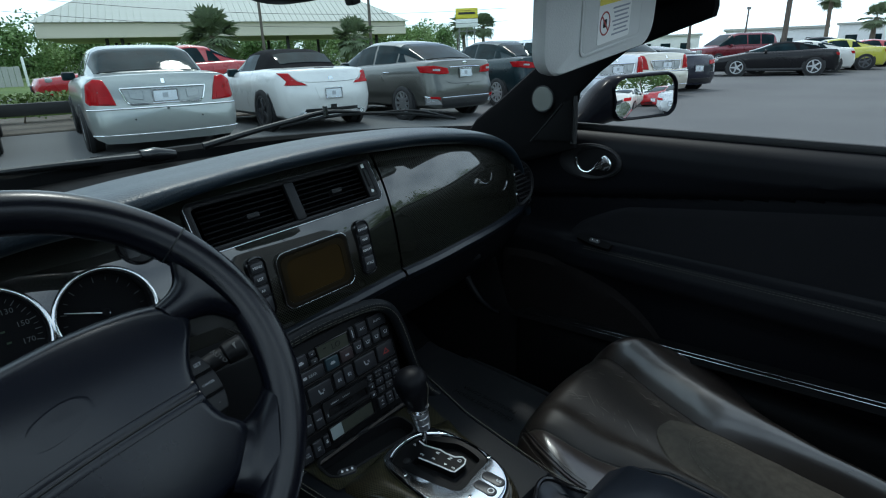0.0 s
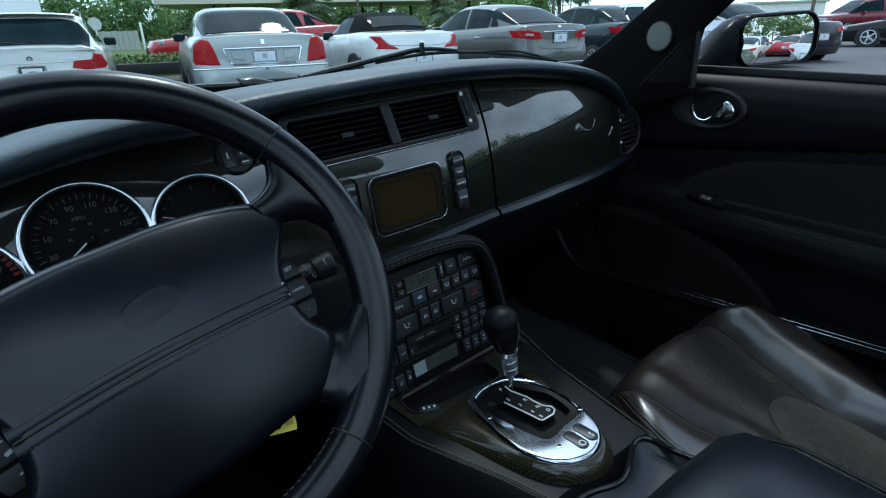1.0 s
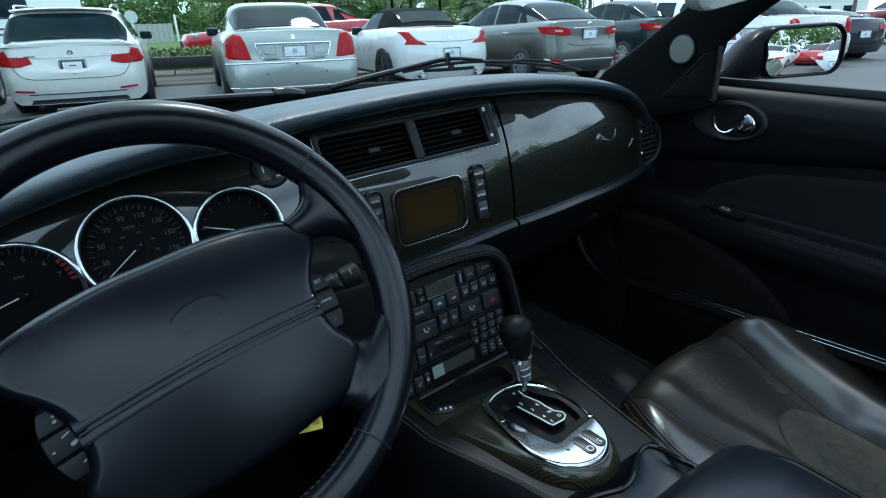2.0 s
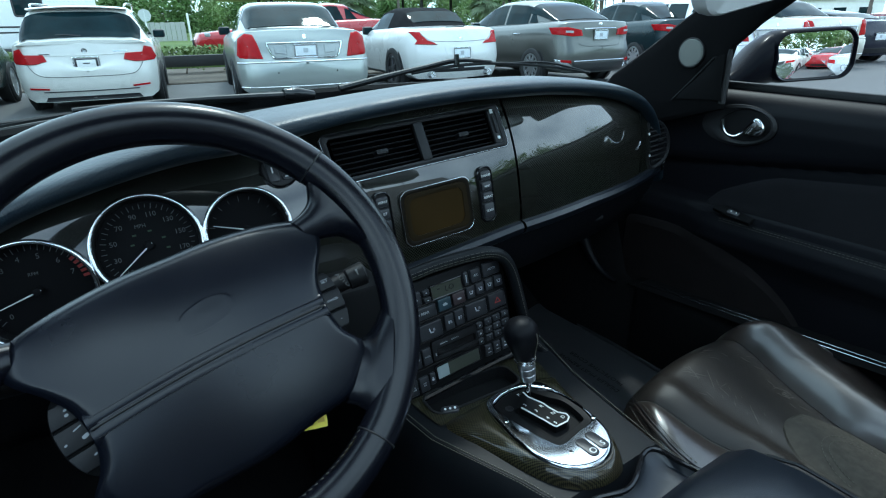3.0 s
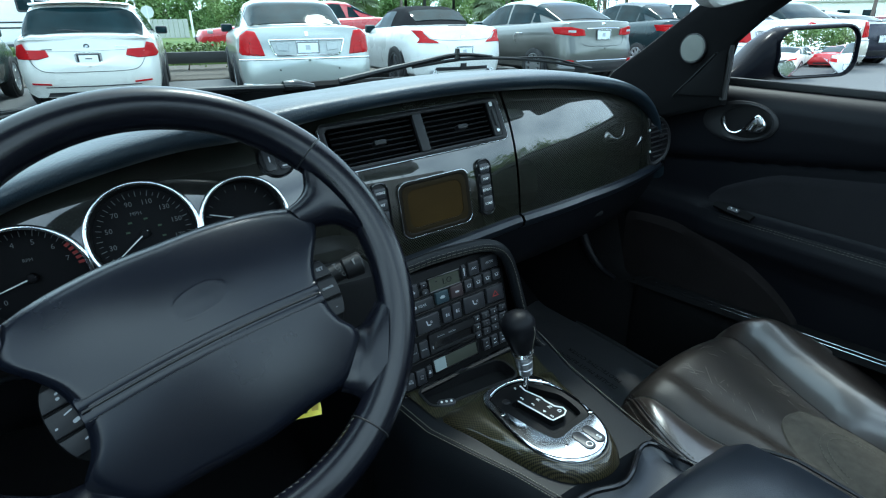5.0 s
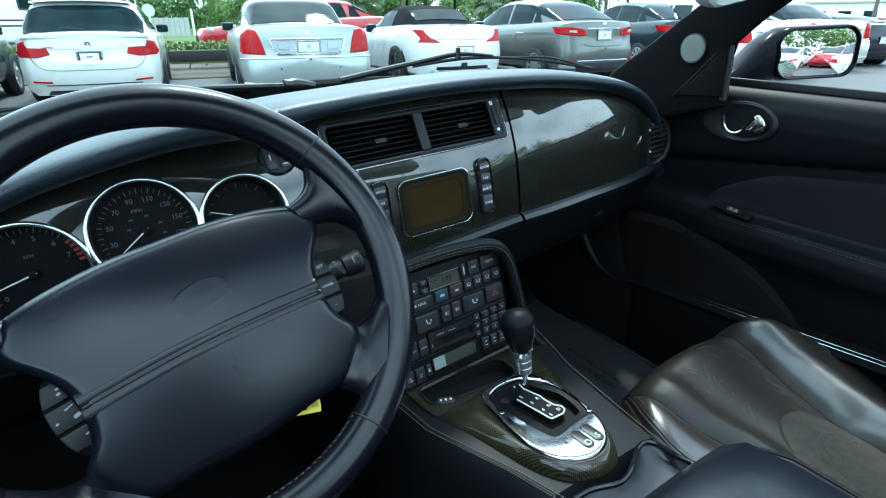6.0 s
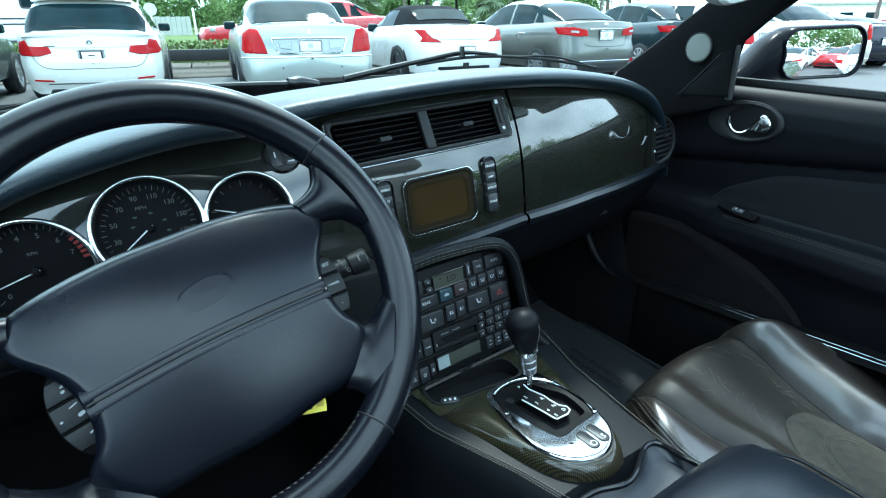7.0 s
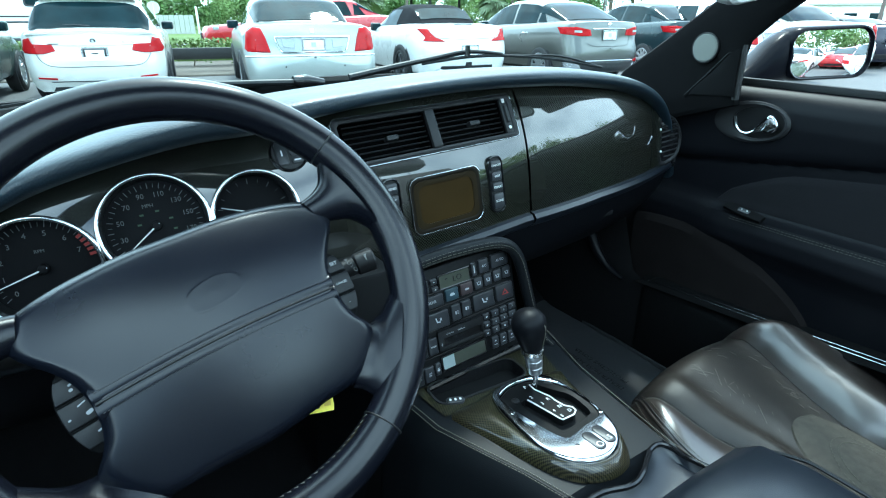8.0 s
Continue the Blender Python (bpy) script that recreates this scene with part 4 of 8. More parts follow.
def key(u, v, w, h, ink="", size=0.0055, material=None, icon=None):
    """A key with rounded edges and its print; icon: small bars x, y, width, height, turn."""
    k = part("button", plate(rounded(w - 0.0012, h - 0.0012, 0.0022, 4), 0.007, 0.0018, 3), material or BUTTON, radio, m=pose(u, v, 0.0042))
    if ink:
        text(ink, size * 0.85, KEY_INK, k, pose(0, 0, 0.0003))
    for x, y, a, b, *turn in icon or ():
        part("icon", plate(rounded(a, b, min(a, b) * 0.45, 3), 0.0003), KEY_INK, k, m=pose(x, y, 0.0004, 0, 0, turn[0] if turn else 0))
    return k


def divider(v, u0=-0.112, u1=0.086):
    part("row_divider", tube([(u0, v, 0.0006), (u1, v + 0.004, 0.0006)], 0.0009, 6), GLOSS, radio)


SEAT_ICON = ((-0.0022, 0.0018, 0.0018, 0.0062, 14), (0.0010, -0.0022, 0.0062, 0.0018, -8), (0.0040, 0.0012, 0.0008, 0.0040), (0.0058, 0.0012, 0.0008, 0.0040))
FOG_ICON = ((-0.0014, 0, 0.0024, 0.0052), (0.0022, 0.0018, 0.0030, 0.0007, -12), (0.0022, 0.0, 0.0030, 0.0007, -12), (0.0022, -0.0018, 0.0030, 0.0007, -12))
CAR_ICON = ((0, -0.0012, 0.0082, 0.0026), (0.0, 0.0010, 0.0046, 0.0020))
FLOW_ICON = ((0, -0.0022, 0.0054, 0.0012), (-0.0026, 0.0004, 0.0012, 0.0038, 18), (0.0026, 0.0004, 0.0012, 0.0038, -18), (0, 0.0020, 0.0014, 0.0014))
key(-0.073, 0.0625, 0.022, 0.021, icon=CAR_ICON)
key(-0.0535, 0.0675, 0.013, 0.0098, icon=((0, 0, 0.0026, 0.0012),))
key(-0.0525, 0.0560, 0.013, 0.0098, icon=((0, 0, 0.0026, 0.0012),))
d = part("climate_display", ringplate(rounded(0.056, 0.0225, 0.002, 3), rounded(0.052, 0.0185, 0.0015, 3), 0.003, lift=0.001), GLOSS, radio, m=pose(-0.0180, 0.0632, 0.0025))
part("lcd", plate(rounded(0.053, 0.0195, 0.0015, 3), 0.001), LCD, d, m=pose(0, 0, -0.0002))
text("LO", 0.0125, DIAL, d, pose(0.005, -0.0004, 0.0))
part("lcd_segment", box(0.004, 0.0016, 0.0004), DIAL, d, m=pose(-0.014, 0.003, 0.0))
key(0.0165, 0.0668, 0.0095, 0.022, icon=((0, 0, 0.0014, 0.0120),))
key(0.0345, 0.0672, 0.0200, 0.022, "A/C", 0.0062)
key(0.0640, 0.0688, 0.0330, 0.022, "AUTO", 0.0062)
divider(0.0500)
key(-0.0610, 0.0392, 0.0400, 0.0195, "REAR", 0.0068, icon=((-0.0125, 0.0002, 0.0062, 0.0044),))
key(-0.0262, 0.0412, 0.0235, 0.0195, icon=((0, 0, 0.0082, 0.0034), (0.0, 0.0016, 0.0046, 0.0018)), material=mat("blue_key", (0.030, 0.052, 0.066), 0.3))
key(-0.0005, 0.0422, 0.0235, 0.0195, icon=((0, -0.0006, 0.0070, 0.0026),), material=mat("maroon_key", (0.044, 0.032, 0.034), 0.3))
for u in (0.0215, 0.0390, 0.0566, 0.0742):
    key(u, 0.0427 + 0.0010 * u / 0.02, 0.0165, 0.0195, icon=FLOW_ICON)
divider(0.0262)
key(-0.0880, 0.0080, 0.0190, 0.0255)
key(-0.0560, 0.0100, 0.0400, 0.0265, icon=SEAT_ICON)
key(-0.0232, 0.0122, 0.0175, 0.0255, icon=FOG_ICON)
key(-0.0050, 0.0130, 0.0175, 0.0255, icon=FOG_ICON)
key(0.0270, 0.0145, 0.0400, 0.0265, icon=SEAT_ICON)
hz = key(0.0670, 0.0165, 0.0340, 0.0265)
part("hazard_mark", ringplate([(0, 0.0055), (-0.0064, -0.0038), (0.0064, -0.0038)], [(0, 0.0030), (-0.0038, -0.0024), (0.0038, -0.0024)], 0.0002, lift=0.0002), RED_INK, hz, "red hazard triangle", m=pose(0, 0, 0.0003))
divider(-0.0050)
slotp = part("cassette_slot", ringplate(rounded(0.080, 0.030, 0.003, 3), rounded(0.070, 0.013, 0.002, 3, 0.002, -0.004), 0.008, lift=0.0015), PLASTIC, radio, m=pose(-0.0200, -0.0220, 0.0042))
part("slot_flap", box(0.072, 0.014, 0.001), GLOSS, slotp, m=pose(0.002, -0.004, -0.003))
for i in (-0.020, 0.0):
    part("print_bar", box(0.013, 0.0018, 0.0003), KEY_INK, slotp, m=pose(i, 0.0085, 0.0013))
part("print_bar", box(0.0018, 0.0042, 0.0003), KEY_INK, slotp, m=pose(-0.036, -0.005, 0.0013))
for r in range(3):
    for c in range(4):
        u, v = 0.0278 + 0.0165 * c - 0.0006 * r, -0.0122 - 0.0130 * r + 0.0008 * c
        key(u, v, 0.0155 if c else 0.0125, 0.0118, str(3 * r + c) if c else "", 0.0046, icon=None if c else ((0, 0, 0.0034, 0.0018, 30),))
for u, w in ((-0.0870, "TONE"), (-0.0695, "MODE")):
    key(u, -0.0255, 0.0165, 0.0270, w, 0.0038)
divider(-0.0440, -0.112, 0.024)
rd = part("radio_display", ringplate(rounded(0.082, 0.0245, 0.002, 3), rounded(0.077, 0.0195, 0.0015, 3), 0.003, lift=0.001), GLOSS, radio, m=pose(-0.0185, -0.0572, 0.0025, 0, 0, 1.5))
part("lcd", plate(rounded(0.0565, 0.0205, 0.001, 3), 0.001), LCD, rd, m=pose(0.0105, 0, -0.0002))
part("lcd_label", plate(rounded(0.0205, 0.0205, 0.001, 3), 0.001), LCD_PALE, rd, m=pose(-0.0285, 0, -0.0002))
for u, w in ((-0.1000, "CD\nTAPE"), (-0.0815, "AM\nFM")):
    key(u, -0.0650, 0.0172, 0.0245, w, 0.0042)
key(-0.0668, -0.0620, 0.0105, 0.0200, icon=((0, -0.001, 0.0042, 0.0034), (0, 0.002, 0.0028, 0.0014)))
for u in (0.0385, 0.0545, 0.0705):
    key(u, -0.0580, 0.0148, 0.0205, icon=((0, 0.003, 0.0034, 0.0018, 20), (0, -0.003, 0.0056, 0.0010)))
part("lower_trim", tube([(-0.115, -0.0860, 0.003), (0.086, -0.0800, 0.003)], 0.0050, 8), GLOSS, radio)

# padded arch round the radio panel
archp = spline([(-0.150, 0.205, 0.800), (-0.12, 0.212, 0.836), (-0.06, 0.216, 0.845), (-0.01, 0.217, 0.847), (0.045, 0.217, 0.845), (0.074, 0.216, 0.836), (0.092, 0.214, 0.818), (0.104, 0.212, 0.79), (0.115, 0.209, 0.75), (0.129, 0.206, 0.705), (0.147, 0.200, 0.664), (0.160, 0.192, 0.648)], 6)
put("padded_arch", tube(archp, 0.0092, 12), CONSOLE_LEATHER, console)
for k in (-0.004, 0.0, 0.004):
    bm = bmesh.new()
    for a, b in zip(archp[::1], archp[1::1]):
        o = Vector((0, -0.0090 + abs(k) * 0.3, k * 1.0))
        bm = tube([a + o, a.lerp(b, 0.75) + o], 0.0006, 4, bm=bm)
    tagged(put("arch_stitching", bm, STITCH, console), kind="stuff")
rows = [[(p.x + dx, p.y + dy, max(0.36, p.z - dz)) for dx, dy, dz in ((0.006, 0.004, 0.0), (0.010, 0.05, 0.003), (0.012, 0.14, 0.010), (0.012, 0.36, 0.02))] for p in archp[22:]]
rows += [[(0.178, 0.20, 0.60), (0.18, 0.25, 0.60), (0.18, 0.33, 0.60), (0.18, 0.55, 0.60)], [(0.195, 0.20, 0.36), (0.195, 0.25, 0.36), (0.195, 0.33, 0.36), (0.195, 0.6, 0.36)]]
put("tunnel_side", loft(rows), PANEL_BLACK, console)
put("tunnel_side", loft([[(-0.12, 0.21, 0.84), (-0.14, 0.2, 0.64), (-0.17, 0.2, 0.35)], [(-0.12, 0.6, 0.82), (-0.14, 0.6, 0.64), (-0.17, 0.7, 0.35)]]), PANEL_BLACK, console)

# ---- passenger door ----
door = thing("passenger_door", "black leather passenger door panel with chrome handle", "car door", pose(0.72, 0.0, 0.36))


def crease(y):
    return 0.862 + (0.34 - y) * 0.14


def door_x(y, z):
    """Depth of the door panel's inner face."""
    c = crease(y)
    a = min(1, max(0, (0.315 - y) / 0.07))
    a = a * a * (3 - 2 * a)
    zi = 0.776
    pts = [(0.36, 0.686), (0.60, 0.684), (0.680, 0.684 - 0.004 * a), (0.704, 0.681 - 0.010 * a), (0.718, 0.680 - 0.018 * a), (0.746, 0.682 - 0.018 * a), (zi - 0.006, 0.692 - 0.018 * a), (zi + 0.002, 0.697), (zi + 0.02, 0.702),
           (c - 0.012, 0.702), (c - 0.003, 0.704), (c + 0.004, 0.690), (c + 0.02, 0.684), (0.955, 0.680), (0.985, 0.682), (1.004, 0.690), (1.014, 0.704)]
    return float(np.interp(z, [p[0] for p in pts], [p[1] for p in pts]))


zs = [0.36, 0.48, 0.56, 0.60, 0.64, 0.668] + [0.68 + 0.006 * i for i in range(57)]
rows = []
for i in range(66):
    y = 0.46 - 1.36 * i / 65
    rows.append([(door_x(y, z), y, z) for z in zs] + [(0.72, y, 1.020), (0.75, y, 1.020)])
put("door_panel", loft(rows), DOOR_LEATHER, door, "black leather door trim")
put("window_seal", box(0.012, 1.29, 0.014, (0.722, -0.25, 1.026), 0.003), RUBBER, door)
put("outer_skin", loft([[(0.76, y, 1.018), (0.80, y, 1.0), (0.86, y, 0.9), (0.90, y, 0.7), (0.88, y, 0.4), (0.84, y, 0.25)] for y in (0.5, 0.1, -0.4, -0.9)]), mat("dark_blue_paint", (0.012, 0.014, 0.022), 0.25, coat=1.0), door)


def door_patch(name, ya, yb, lo, hi, material, lift, n=40, k=10, label=""):
    rows = []
    for i in range(n + 1):
        y = ya + (yb - ya) * i / n
        a, b = lo(y), hi(y)
        rows.append([(door_x(y, a + (b - a) * j / k) - lift * (1 if 0 < j < k and 0 < i < n else -0.3), y, a + (b - a) * j / k) for j in range(k + 1)])
    return put(name, loft(rows), material, door, label)


DOOR_SUEDE = mat("charcoal_suede", (0.0135, 0.0135, 0.0155), 0.95, spec=0.1, grain=0.6, grain_scale=1600, vary=0.25, vary_scale=25)
door_patch("door_insert", 0.272, -0.85, lambda y: 0.7805, lambda y: 0.783 + (crease(y) - 0.022 - 0.783) * min(1, max(0, (0.272 - y) / 0.13)) ** 0.5, DOOR_SUEDE, 0.003, label="charcoal suede insert")
for dz in (-0.010, -0.014):
    bm = bmesh.new()
    for i in range(120):
        y = 0.22 - 0.007 * i
        bm = tube([(door_x(q, 0.776 + dz) - 0.0006, q, 0.776 + dz) for q in (y, y - 0.0045)], 0.00035, 4, bm=bm)
    tagged(put("armrest_stitching", bm, STITCH, door), kind="stuff")
HM = Matrix(((0, 0, -1, 0.681), (-1, 0, 0, 0.223), (0, 1, 0, 0.957), (0, 0, 0, 1))) @ pose(0, 0, 0, 0, 0, 3)
esc = part("handle_escutcheon", ringplate(ellipse(0.150, 0.078, 48), ellipse(0.100, 0.060, 48, 0.013), 0.006, lift=0.006), PLASTIC, door, "oval black handle surround", m=under(door, HM))
part("handle_cup", plate(ellipse(0.102, 0.062, 48, 0.013), 0.001), PANEL_BLACK, esc, m=pose(0, 0, 0.001))
hp = spline([(-0.029, 0.009, 0.008), (-0.024, -0.006, 0.010), (-0.015, -0.017, 0.011), (0.000, -0.0205, 0.012), (0.014, -0.014, 0.013), (0.025, -0.001, 0.013), (0.036, 0.012, 0.013)], 6)
part("handle_lever", tube(hp, 0.0026, 8), CHROME, esc, "curved chrome lever")
part("handle_grip", plate(smooth_loop([(0.018, -0.015), (0.046, -0.016), (0.056, -0.003), (0.050, 0.010), (0.040, 0.017), (0.031, 0.012), (0.027, -0.001)]), 0.008, 0.003, 3), CHROME, esc, "chrome pull", m=pose(0, 0, 0.014))
SWM = Matrix(((0, 0, -1, 0.668), (-1, 0, 0, 0.195), (0, 1, 0, 0.786), (0, 0, 0, 1))) @ pose(0, 0, 0, -52, 0, -6)
swp = part("switch_plate", plate([(-0.042, 0.003), (-0.026, 0.011), (0.018, 0.010), (0.044, 0.006), (0.042, -0.009), (0.0, -0.010), (-0.038, -0.006)], 0.008, 0.002), MATT_BLACK, door, m=under(door, SWM))
part("window_switch", plate(rounded(0.024, 0.010, 0.003, 4), 0.004, 0.001), BUTTON, swp, m=pose(0.004, 0, 0.003))
for i in (-0.005, 0.006):
    part("marker_dot", plate(ellipse(0.0024, 0.0024, 8), 0.0004), WHITE_INK, swp, m=pose(0.004 + i, 0.001, 0.0034))
DOOR_CARPET = mat("brown_black_carpet", (0.0125, 0.0108, 0.0108), 0.98, spec=0.05, grain=1.0, grain_scale=900, vary=0.35, vary_scale=20)
door_patch("door_carpet", 0.46, 0.0, lambda y: 0.50, lambda y: 0.50 + 0.225 * max(0.0, 1 - ((y - 0.34) / 0.345) ** 2) ** 0.5, DOOR_CARPET, 0.012, label="brownish black carpet panel")
put("speaker_fabric", loft([[(0.655, 0.50, 0.45), (0.652, 0.50, 0.66)], [(0.66, 0.62, 0.45), (0.66, 0.62, 0.66)]]), CARPET, door)

# ---- sill strips, kick panel, footwell, mat ----
sill = thing("door_sill", "black sill with polished tread strips", "door sill", pose(0.65, 0.0, 0.36), kind="structure")
put("sill_cover", box(0.075, 1.42, 0.205, (0.655, -0.34, 0.470), 0.024, 4), MATT_BLACK, sill)


def sill_z(y):
    return 0.571 + (0.347 - y) * 0.084


for x, r in ((0.634, 0.0007), (0.648, 0.0005)):
    put("tread_strip", tube([(x, 0.36, sill_z(0.36)), (x, 0.1, sill_z(0.1)), (x, -0.8, sill_z(-0.8))], r, 6), SATIN, sill, "polished metal strip")
put("sill_top", loft([[(x, y, sill_z(y) - 0.003) for x in (0.612, 0.69)] for y in (0.38, -0.9)]), MATT_BLACK, sill)
kick = thing("kick_panel", "black footwell side panel", "trim panel", pose(0.62, 0.5, 0.36), kind="structure")
put("kick_roll", tube(spline([(0.600, 0.565, 0.73), (0.600, 0.530, 0.668), (0.600, 0.508, 0.632), (0.600, 0.480, 0.598), (0.602, 0.445, 0.572), (0.606, 0.405, 0.560)], 6), [0.020 - 0.0005 * i for i in range(31)], 12), DOOR_LEATHER, kick)
put("footwell_side", loft([[(0.625, 0.36, 0.34), (0.628, 0.36, 0.565), (0.632, 0.40, 0.58)], [(0.618, 0.44, 0.34), (0.616, 0.44, 0.58), (0.622, 0.47, 0.80)], [(0.61, 0.6, 0.34), (0.61, 0.6, 0.6), (0.61, 0.6, 0.9)], [(0.60, 1.0, 0.34), (0.60, 1.0, 0.6), (0.60, 1.0, 0.9)]]), PANEL_BLACK, kick)
floor = thing("car_floor", "charcoal carpet of the footwells", "car floor", pose(0, 0.2, 0.34), kind="structure")
put("floor_carpet", box(1.36, 2.6, 0.02, (0, -0.2, 0.35), 0.004), CARPET, floor)
put("toe_board", loft([[(x, 0.62, 0.36), (x, 0.95, 0.55), (x, 1.0, 0.9)] for x in (-0.68, 0, 0.68)]), CARPET, floor)
fm = thing("floor_mat", "grey plastic protective film over the footwell carpet", "floor mat", pose(0.42, 0.35, 0.378))
FILM = mat("grey_protective_film", (0.034, 0.0355, 0.039), 0.42, grain=0.3, grain_scale=60, vary=0.3, vary_scale=8)
bm = bmesh.new()
grid = [[bm.verts.new((0.19 + 0.425 * i / 24, 0.08 + 0.64 * j / 30, 0.378 + 0.003 * noise.noise((i * 0.35, j * 0.35, 2)) + max(0, j - 26) * 0.004)) for j in range(31)] for i in range(25)]
for i in range(24):
    for j in range(30):
        bm.faces.new((grid[i][j], grid[i + 1][j], grid[i + 1][j + 1], grid[i][j + 1]))
put("mat_film", bm, FILM, fm)
for i, s in enumerate(("DEALER MUST REMOVE", "PROTECTIVE COVER")):
    t = text(s, 0.0175, DIAL, fm, Matrix.Identity(4))
    t.matrix_basis = under(fm, pose(0.470 + 0.027 * i, 0.350, 0.3865, 0, 0, 90))
put("film_lip", box(0.006, 0.5, 0.01, (0.617, 0.34, 0.382), 0.002), FILM, fm)

# ---- passenger seat ----
seat = thing("passenger_seat", "worn black leather passenger seat with suede centre", "car seat", pose(0.41, -0.2, 0.36))


def seat_front(x):
    """The cushion's front edge."""
    y = 0.121 - 0.030 * ((x - 0.48) / 0.22) ** 2
    return y - (7.0 * (x - 0.56) ** 2 if x > 0.56 else 0) - (9.0 * (0.27 - x) ** 2 if x < 0.27 else 0)


def seam_l(s):
    return float(np.interp(s, (0.0, 0.05, 0.10, 0.14, 0.19, 0.30, 0.46), (0.259, 0.262, 0.268, 0.278, 0.297, 0.318, 0.322)))


def seam_r(s):
    return float(np.interp(s, (0.0, 0.03, 0.08, 0.14, 0.19, 0.24, 0.27, 0.31, 0.46), (0.552, 0.545, 0.540, 0.525, 0.513, 0.502, 0.499, 0.503, 0.512)))


def seat_edge(s):
    """The outer edge of the bolster beside the door: widest a hand behind the front."""
    return float(np.interp(s, (0.0, 0.03, 0.06, 0.10, 0.135, 0.18, 0.21, 0.25, 0.28, 0.34, 0.42), (0.596, 0.618, 0.636, 0.647, 0.649, 0.643, 0.634, 0.618, 0.605, 0.580, 0.560)))


def seat_z(x, s):
    """Height of the cushion at x, s behind its front edge; it slopes down towards the backrest."""
    z = 0.594 - 0.13 * s + 0.010 * math.exp(-((s - 0.06) / 0.06) ** 2)
    l, r = seam_l(s), seam_r(s)
    rise = min(1.0, 0.25 + s / 0.09)
    if x < l:
        k = (l - x) / (l - 0.185)
        z += 0.008 * rise * math.sin(min(1.0, k * 1.3) * math.pi) - 0.020 * k ** 1.5 - 0.06 * max(0, k - 0.6) ** 1.6
    elif x > r:
        k = min(1.0, (x - r) / (seat_edge(s) - r))
        hump = math.sin(k / 0.48 * math.pi / 2) ** 0.9 if k < 0.48 else math.cos((k - 0.48) / 0.60 * math.pi / 2) ** 0.8
        z += 0.036 * rise * hump - 0.006 * rise * (1 - min(1.0, k / 0.25)) ** 2 - 0.022 * max(0.0, k - 0.5) ** 1.5
    else:
        k = (x - l) / (r - l)
        z += 0.006 * math.sin(k * math.pi) - 0.006 * math.exp(-((k - 0.28) / 0.12) ** 2) * min(1, s / 0.1)
        z += 0.013 * math.exp(-((k - 0.13) / 0.10) ** 2) * rise - 0.006 * max(0.0, (k - 0.75) / 0.25) * rise
    z -= 0.005 * math.exp(-((x - l) / 0.005) ** 2) + 0.0045 * math.exp(-((x - r) / 0.009) ** 2)
    z += 0.0016 * noise.noise((x * 18, s * 14, 5)) + 0.0005 * noise.noise((x * 55, s * 40, 9))
    k = max(0, 1 - s / 0.055)
    return z - 0.040 * k * k


def seat_patch(name, xa, xb, material, s0=0.0, s1=0.56, front=False, n=26, m=60, lift=0.0, label=""):
    rows = []
    for j in range(m + 1):
        s = s0 + (s1 - s0) * (j / m) ** 1.4
        a, b = xa(s), xb(s)
        rows.append([(a + (b - a) * i / n, seat_front(a + (b - a) * i / n) - s, seat_z(a + (b - a) * i / n, s) + lift) for i in range(n + 1)])
    if front:
        top = rows[0]
        rows = [[(x, y - 0.02, 0.40) for x, y, z in top], [(x, y + 0.004, 0.50) for x, y, z in top], [(x, y + 0.006, z - 0.022) for x, y, z in top], [(x, y + 0.004, z - 0.008) for x, y, z in top]] + rows
    return put(name, loft(rows), material, seat, label)


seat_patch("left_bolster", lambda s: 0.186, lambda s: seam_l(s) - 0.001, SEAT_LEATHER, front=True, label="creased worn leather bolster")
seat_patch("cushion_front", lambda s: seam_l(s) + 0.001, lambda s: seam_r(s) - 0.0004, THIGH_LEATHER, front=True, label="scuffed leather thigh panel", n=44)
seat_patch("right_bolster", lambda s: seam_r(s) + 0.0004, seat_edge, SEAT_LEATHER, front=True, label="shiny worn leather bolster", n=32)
flank = [0.56 * (i / 40) ** 1.2 for i in range(41)]
put("cushion_flank", loft([[(seat_edge(q), seat_front(seat_edge(q)) - q, seat_z(seat_edge(q), q) - 0.0005), (seat_edge(q) + 0.005, seat_front(seat_edge(q)) - q, seat_z(seat_edge(q), q) - 0.02), (seat_edge(q) + 0.004, seat_front(seat_edge(q)) - q, 0.40)] for q in flank]), DOOR_LEATHER, seat)
rows = []
for j in range(37):
    s = 0.203 + 0.35 * j / 36
    half = 0.074 * (1 - (1 - min(1, j / 12)) ** 2) ** 0.5 + 0.006 * j / 36 if j else 0.004
    mid = 0.424 - 0.05 * (s - 0.203)
    xa, xb = mid - half, min(mid + half + 0.08 * max(0.0, s - 0.24), seam_r(s) - 0.003)
    rows.append([(xa + (xb - xa) * i / 24, seat_front(0.45) - s, seat_z(xa + (xb - xa) * i / 24, s) + (0.004 if 0 < i < 24 and j else -0.001)) for i in range(25)])
put("seat_insert", loft(rows), SUEDE, seat, "greenish grey suede insert")


def seam(name, pts, r=0.0012, material=None):
    put(name, tube(pts, r, 6), material or PLASTIC, seat)


def on_seat(x, s, lift=0.0005):
    return Vector((x, seat_front(x) - s, seat_z(x, s) + lift))


